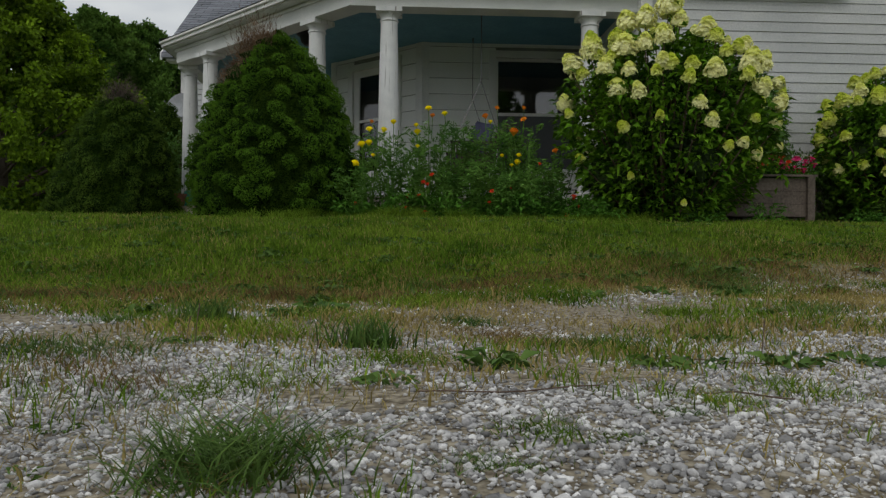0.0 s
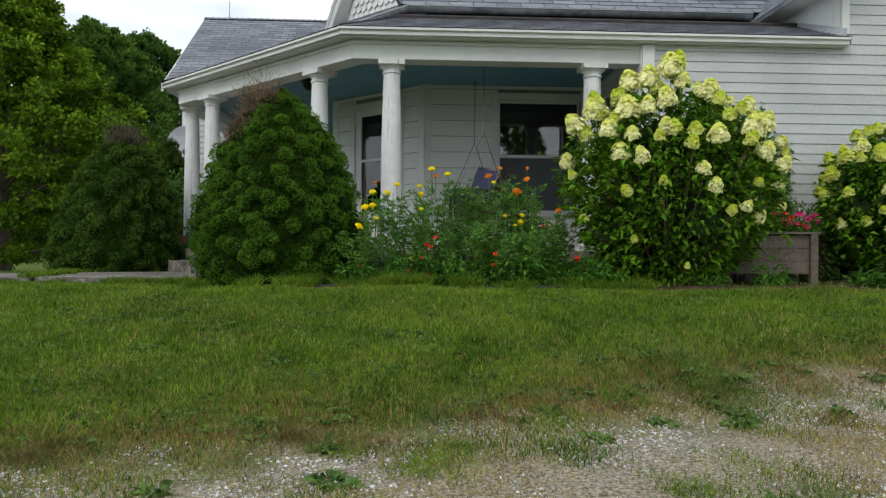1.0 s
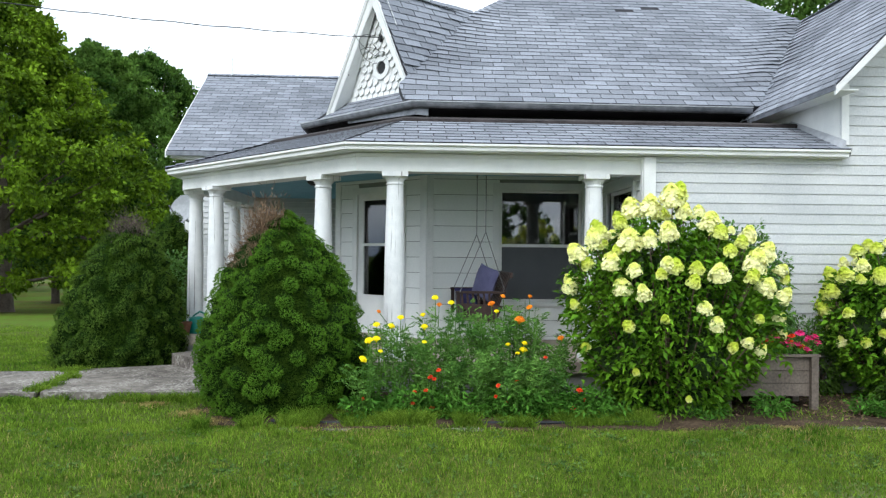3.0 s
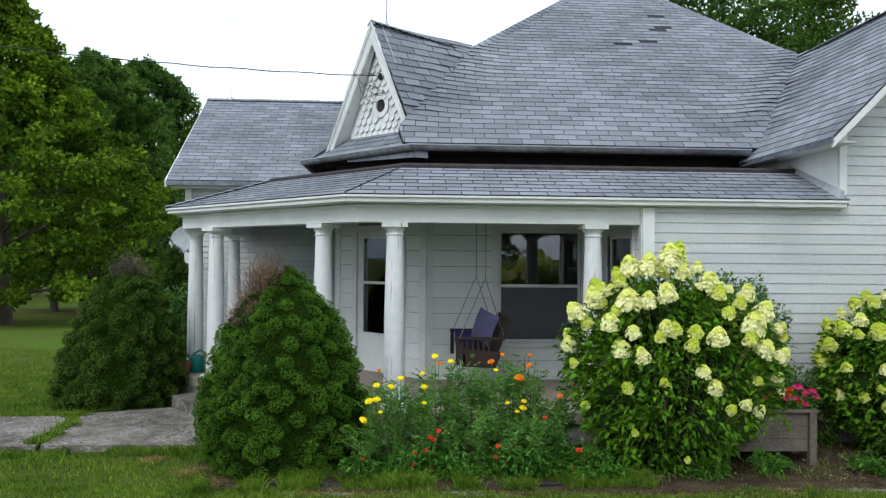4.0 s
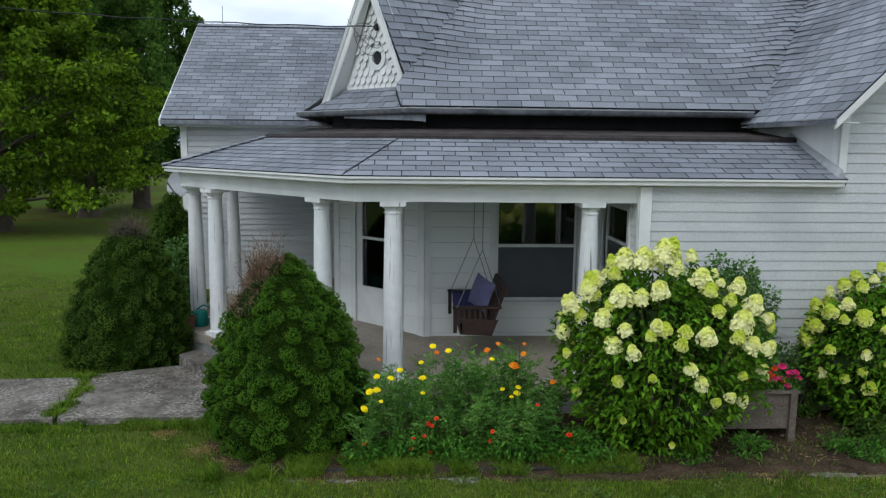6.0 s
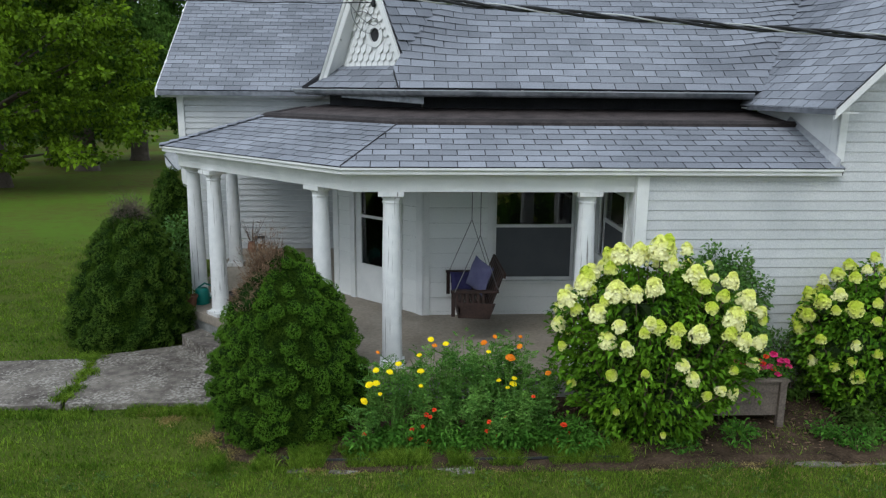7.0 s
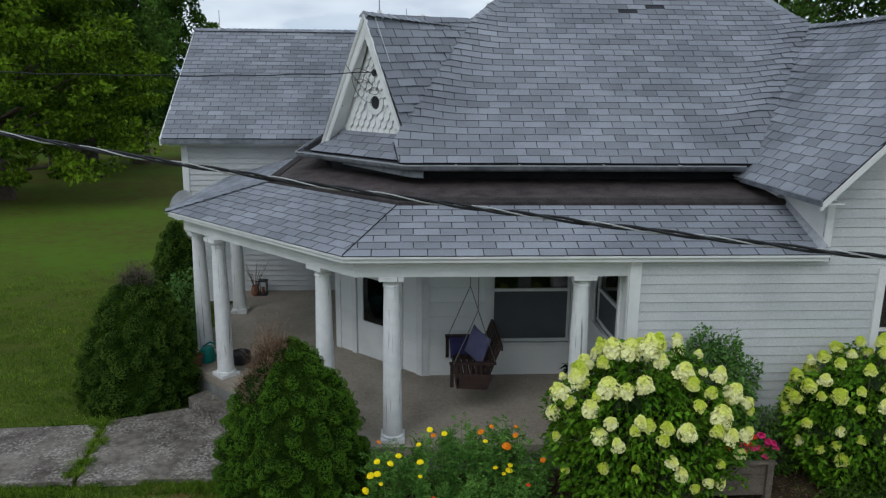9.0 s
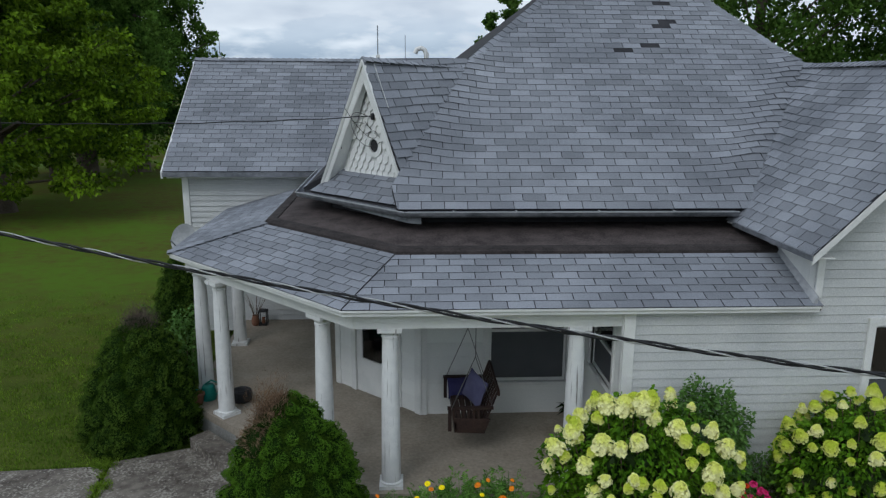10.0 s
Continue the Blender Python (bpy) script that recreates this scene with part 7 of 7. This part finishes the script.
def tuft(x, y, n, h, spread, seed, label, width=0.005, lean=0.9, mat=None):
    r = np.random.default_rng(seed)
    px, py = x + r.normal(0, spread * 0.4, n), y + r.normal(0, spread * 0.4, n)
    root = thing("grass_tuft", label, "weed", (x, y, float(height(x, y))))
    v, f = blades(px, py, height(px, py) - 0.004, h * r.uniform(0.35, 1.15, n), width * r.uniform(0.7, 1.3, n), lean * r.uniform(0.3, 1.2, n))
    tagged(soup("green_growth", v, f, mat or M_GRASS, root), kind="stuff")
    k = max(8, n // 7)
    v, f = blades(px[:k] + 0.004, py[:k], height(px[:k], py[:k]) - 0.004, h * r.uniform(0.15, 0.55, k), np.full(k, width * 0.8), lean * r.uniform(0.8, 2.0, k))
    tagged(soup("dead_growth", v, f, M_STRAW, root, "dead straw-brown blades at the foot"), kind="stuff")


def rosette(x, y, n, length, seed, label):
    r = np.random.default_rng(seed)
    z = float(height(x, y))
    root = thing("broadleaf_weed", label, "weed", (x, y, z))
    a = r.uniform(0, 2 * np.pi, n)
    pos = np.stack([x + 0.02 * np.cos(a), y + 0.02 * np.sin(a), np.full(n, z)], 1) + r.normal(0, length * 0.22, (n, 3)) * np.array([1, 1, 0.1])
    v, f = leaves(pos, np.stack([np.cos(a), np.sin(a), r.uniform(0.15, 1.0, n)], 1), length * r.uniform(0.6, 1.2, n), length * r.uniform(0.20, 0.36, n), 0.35, 0.2)
    tagged(soup("leaf", v, f, M_WEED, root), kind="stuff")


# what grows on the drive: kind (rosette, green tuft, yellowish tuft, tall weed, dead stalks), place, width
WEEDS = [("r", -0.14, 1.38, 0.104), ("r", -0.05, 1.41, 0.087), ("r", 0.16, 1.84, 0.098), ("r", -0.41, 1.41, 0.155), ("g", -0.38, 2.28, 0.115), ("g", -0.13, 1.74, 0.159), ("r", 0.57, 2.41, 0.104), ("g", 0.72, 2.41, 0.15),
         ("r", 0.12, 1.44, 0.149), ("r", 0.30, 1.51, 0.115), ("y", -0.17, 1.07, 0.064), ("y", -0.02, 1.17, 0.094), ("g", -0.50, 0.81, 0.045), ("g", -0.46, 0.80, 0.030), ("y", -0.34, 0.89, 0.034), ("y", -0.42, 0.92, 0.06),
         ("g", -1.26, 1.50, 0.114), ("g", -1.12, 1.50, 0.145), ("g", -1.31, 2.10, 0.113), ("t", -1.09, 2.11, 0.128), ("r", -1.01, 1.68, 0.083), ("y", -0.88, 1.82, 0.167), ("y", -0.79, 1.24, 0.150)]
WEEDS += [("y", -0.87, 1.18, 0.055), ("g", -1.77, 3.03, 0.111), ("r", -1.40, 3.31, 0.171), ("t", -0.65, 1.73, 0.134), ("r", -0.81, 2.58, 0.150), ("g", -0.93, 3.19, 0.141), ("r", -0.59, 1.24, 0.092), ("r", -0.96, 1.01, 0.040),
          ("r", -0.91, 0.82, 0.036), ("y", -0.64, 0.89, 0.051), ("y", -0.58, 1.50, 0.093), ("d", -1.08, 1.36, 0.148), ("d", -0.96, 1.24, 0.100), ("d", -0.31, 2.00, 0.114), ("d", -0.28, 1.83, 0.116), ("g", -0.25, 1.00, 0.039)]


def weeds():
    r = np.random.default_rng(9)
    tuft(-0.72, 0.81, 620, 0.056, 0.095, 401, "dense green grass tuft in the gravel", width=0.0024, lean=1.8, mat=M_WEED)
    for i in range(72):
        x = r.uniform(-2.6, 2.6)
        WEEDS.append((("r", "g", "y", "d", "r")[int(r.integers(0, 5))], x, float(edge(x)) + (r.uniform(-1.3, 0.2) if i % 2 else r.normal(0, 0.1)), r.uniform(0.10, 0.22)))
    for i in range(9):
        WEEDS.append(("r" if i % 3 else "g", 1.0 + r.normal(0, 0.04) - 0.01 * i, 4.25 - 0.11 * i, 0.20))
    for i, (kind, x, y, w) in enumerate(WEEDS):
        fine = 0.0008 + 0.0009 * y
        if kind == "r":
            rosette(x, y, int(r.integers(22, 34)), w * 0.42, 440 + i, "broad-leaved green weed flat on the gravel")
        elif kind == "t":
            tuft(x, y, 220, w * 0.6, w * 0.8, 440 + i, "tall bushy green weed on the drive", width=fine * 1.8, lean=0.6, mat=M_WEED)
            rosette(x, y, 24, w * 0.4, 540 + i, "leafy green weed on the drive")
        elif kind == "d":
            tuft(x, y, 190, w * 0.30, w * 1.1, 440 + i, "dead brown stalks on the dirt of the drive", width=fine * 0.8, lean=1.5, mat=M_STRAW)
        else:
            tuft(x, y, 330, w * 0.26, w * 1.15, 440 + i, "green grass tuft among the gravel" if kind == "g" else "yellowish green grass tuft on the dirt", width=fine, lean=1.4, mat=M_WEED if kind == "g" else M_GRASS)
    # a few dry seed stalks stand over the turf
    for x, y, h in ((-0.98, 1.62, 0.085), (0.10, 1.50, 0.075), (-1.02, 1.70, 0.05), (-0.72, 1.40, 0.05), (0.02, 1.72, 0.05)):
        z = float(height(x, y))
        st = thing("seed_stalk", "thin dry seed stalk standing on the drive", "weed", (x, y, z))
        part("stalk", Geo().tube([(x, y, z - 0.005), (x + 0.004, y, z + h * 0.6), (x + 0.008, y + 0.004, z + h)], [0.0011, 0.0010, 0.0014], 5), M_TWIG, st)
    # twigs lying on the stones
    for x0, y0, x1, y1 in ((-0.55, 1.10, -0.30, 1.14), (-0.16, 1.46, 0.05, 1.40), (-0.18, 1.10, -0.08, 1.06)):
        pts = [(x0 + (x1 - x0) * q, y0 + (y1 - y0) * q + 0.013 * math.sin(q * 7 + x0 * 9), float(height(x0, y0)) + 0.008) for q in np.linspace(0, 1, 8)]
        tagged(part("twig", Geo().tube(pts, 0.0011, 5), M_TWIG), "thin dry twig lying on the gravel", "twig")


weeds()


def clover():
    """Low broad leaves scattered in patches through the mown grass."""
    r = np.random.default_rng(55)
    m = 620
    y = r.uniform(2.6, 6.8, m)
    x = -0.3 + r.uniform(-1, 1, m) * (0.72 * y + 0.3)
    keep = clear(x, y) & (y > edge(x) + 0.1)
    x, y = x[keep], y[keep]
    k = np.repeat(np.arange(len(x)), 14)
    px, py = x[k] + r.normal(0, 0.035, len(k)), y[k] + r.normal(0, 0.035, len(k))
    a = r.uniform(0, 2 * np.pi, len(k))
    v, f = leaves(np.stack([px, py, height(px, py) + 0.012], 1), np.stack([np.cos(a), np.sin(a), r.uniform(0.1, 0.9, len(k))], 1), r.uniform(0.022, 0.05, len(k)), r.uniform(0.012, 0.024, len(k)), 0.2, 0.2)
    tagged(soup("clover", v, f, M_WEED), "small broad-leaved weeds through the mown lawn", "weeds", kind="stuff")


clover()
for i, (x, y, s, n) in enumerate(((-4.78, 8.57, 0.11, 320), (-4.77, 8.82, 0.12, 380), (-4.80, 9.12, 0.07, 140), (-4.81, 9.38, 0.12, 380), (-4.90, 9.66, 0.06, 100), (-4.98, 9.97, 0.17, 460))):
    r = np.random.default_rng(700 + i)
    px, py = x + r.normal(0, s * 0.55, n), y + r.normal(0, s * 0.55, n)
    root = thing("grass_tuft", "grass clump growing in the joint of the walk", "weed", (x, y, 0.29))
    v, f = blades(px, py, np.full(n, 0.28), 0.075 * r.uniform(0.4, 1.2, n), 0.010 * r.uniform(0.7, 1.3, n), 1.3 * r.uniform(0.3, 1.2, n))
    tagged(soup("blade", v, f, M_GRASS, root), kind="stuff")
lawn(9000, -9.5, -2.5, 8.14, 8.40, 0.075, 0.009, 93, M_GRASS, lambda x, y, r: mottled(x * 3, y) > 0.2, "long grass along the walk", 0.9)
lawn(5000, -9.5, -4.3, 9.62, 10.05, 0.085, 0.010, 94, M_GRASS, lambda x, y, r: (y > 9.58 + (x + 12) * 0.055) & (x < -4.85), "long grass behind the walk", 0.9)
for i, (x, y, s) in enumerate(DRY_SPOTS):
    tuft(x, y, 900, 0.03, s * 1.1, 900 + i, "dry straw-coloured patch in the grass", width=0.006, lean=1.8, mat=M_DRY)


# ---- shingles ----
TORN = ((3.33, 13.34), (3.79, 13.44), (4.22, 13.88), (4.25, 14.38))


def valley(p):
    """How near p lies to one of the laced valleys of the main roof, 0 to 1."""
    best = 9.0
    for a, b in (((-0.85, 10.5), (0.487, 12.9)), ((4.28, 10.3), (VR[0], VR[1]))):
        ax, ay, bx, by = a[0], a[1], b[0], b[1]
        t = max(0.0, min(1.0, ((p.x - ax) * (bx - ax) + (p.y - ay) * (by - ay)) / ((bx - ax) ** 2 + (by - ay) ** 2)))
        best = min(best, math.hypot(p.x - ax - (bx - ax) * t, p.y - ay - (by - ay) * t))
    return math.exp(-(best / 0.38) ** 1.8) * max(0.0, min(1.0, (p.z - 4.12) / 0.5))


def cut_edges(ob, tops):
    """Gives the cut sides of shingles black asphalt that doubles as their shadow line; tops: the faces that keep the
    grit.
    """
    ob.data.materials.append(M_SHINGLE_CUT)
    idx = np.ones(len(ob.data.polygons), dtype=np.int32)
    idx[tops] = 0
    ob.data.polygons.foreach_set("material_index", idx)
    return ob


def lay_shingles():
    made = 0
    shared = None
    for ob, pts, u, v, nrm, pieces, wave in ROOFS:
        o = pts[0]
        poly = [((p - o).dot(u), (p - o).dot(v)) for p in pts]
        umin, umax = min(p[0] for p in poly), max(p[0] for p in poly)
        vmax = max(p[1] for p in poly)
        V, F, tops = [], [], []
        rows = int(vmax / EXPO) + 1
        for r in range(rows):
            v0, v1 = r * EXPO - 0.012, (r + 1) * EXPO + 0.02
            shift = (r % 2) * TAB / 2 + rng.normal(0, 0.012)
            k0, k1 = int((umin - shift) / TAB) - 1, int((umax - shift) / TAB) + 1
            for k in range(k0, k1 + 1):
                gap = 0.0065 if pieces else 0.0055
                a, b = shift + k * TAB + gap, shift + (k + 1) * TAB - gap
                dv = rng.normal(0, 0.003)
                quad = [(a, v0 + dv), (b, v0 + dv), (b, v1), (a, v1)]
                for p, q in zip(poly, poly[1:] + poly[:1]):
                    ex, ey = q[0] - p[0], q[1] - p[1]
                    if abs(ey) < 1e-6 and p[1] < 1e-6:
                        continue
                    quad = clip(quad, ey, -ex, ey * p[0] - ex * p[1])
                    if len(quad) < 3:
                        break
                if len(quad) < 3:
                    continue
                if ob.name == "main_roof" and any(math.hypot((o + u * (a + b) / 2 + v * (v0 + v1) / 2).x - px, (o + u * (a + b) / 2 + v * (v0 + v1) / 2).y - py) < 0.13 for px, py in TORN):
                    continue
                if max(q[0] for q in quad) - min(q[0] for q in quad) < 0.02 or max(q[1] for q in quad) - min(q[1] for q in quad) < 0.02:
                    continue
                top, bot = [], []
                lift = 0.012 * rng.uniform(0, 1)
                for x, y in quad:
                    t = (y - v0) / (v1 - v0)
                    h = 0.010 * (1 - t) + 0.003
                    p = o + u * x + v * y
                    if wave:
                        k_ = valley(p)
                        p = p + v * (0.11 if wave > 0.9 else 0.05) * k_
                        h += k_ * (0.014 + 0.012 * (1 - t) + lift)
                    top.append(p + nrm * h)
                    bot.append(p + nrm * (h - 0.006))
                n = len(quad)
                if pieces and made < 300:
                    g = Geo().add(top + bot, [tuple(range(n))] + [(i, n + i, n + (i + 1) % n, (i + 1) % n) for i in range(n)])
                    cut_edges(part("shingle", g, M_SHINGLE, ob), [0])
                    made += 1
                else:
                    kk = len(V)
                    tops.append(len(F))
                    V += top + bot
                    F += [tuple(kk + i for i in range(n))] + [(kk + i, kk + n + i, kk + n + (i + 1) % n, kk + (i + 1) % n) for i in range(n)]
        if V:
            g = Geo()
            g.v, g.f = [tuple(p) for p in V], F
            tagged(cut_edges(part("shingle_course", g, M_SHINGLE_FAR, ob), tops), "courses of grey three-tab shingles", kind="stuff")
    # open joint along the porch hip
    part("hip_joint", Geo().bar((EAVE_A[0], EAVE_A[1], EAVE + 0.012), (TOP_A[0], TOP_A[1], ZT + 0.012), 0.009, 0.02), M_DECK, house)
    # ridge and hip caps
    for a, b in ((VL, RL), (RR, VR), (APEX, (VL[0], VL[1], VL[2] - 0.035)), ((GAB_X, 8.15, GAB_Z), (GAB_X, 12.9, GAB_Z)), ((*EAVE_B, EAVE), (*TOP_B, ZT)), ((-5.58, 18.42, 6.27), (0.6, 18.42, 6.27)), (RL, RR)):
        a, b = Vector(a), Vector(b)
        d = (b - a).normalized()
        side = d.cross(Vector((0, 0, 1))).normalized()
        up = side.cross(d)
        g = Geo()
        n = max(1, int((b - a).length / EXPO))
        steep = 0.055 if a.z > 3.9 else 0.015
        for i in range(n):
            p, q = a + (b - a) * (i / n), a + (b - a) * ((i + 1.12) / n)
            h0, h1 = 0.030, 0.012
            g.add([p - side * 0.11 - up * steep + up * h0, p + up * (h0 + 0.012), p + side * 0.11 - up * steep + up * h0, q - side * 0.11 - up * steep + up * h1, q + up * (h1 + 0.012), q + side * 0.11 - up * steep + up * h1,
                   p - side * 0.11 - up * steep, p + side * 0.11 - up * steep], [(0, 1, 4, 3), (1, 2, 5, 4), (0, 6, 7, 2, 1)])
        tagged(part("ridge_cap", g, M_SHINGLE_FAR, house), kind="stuff")


lay_shingles()
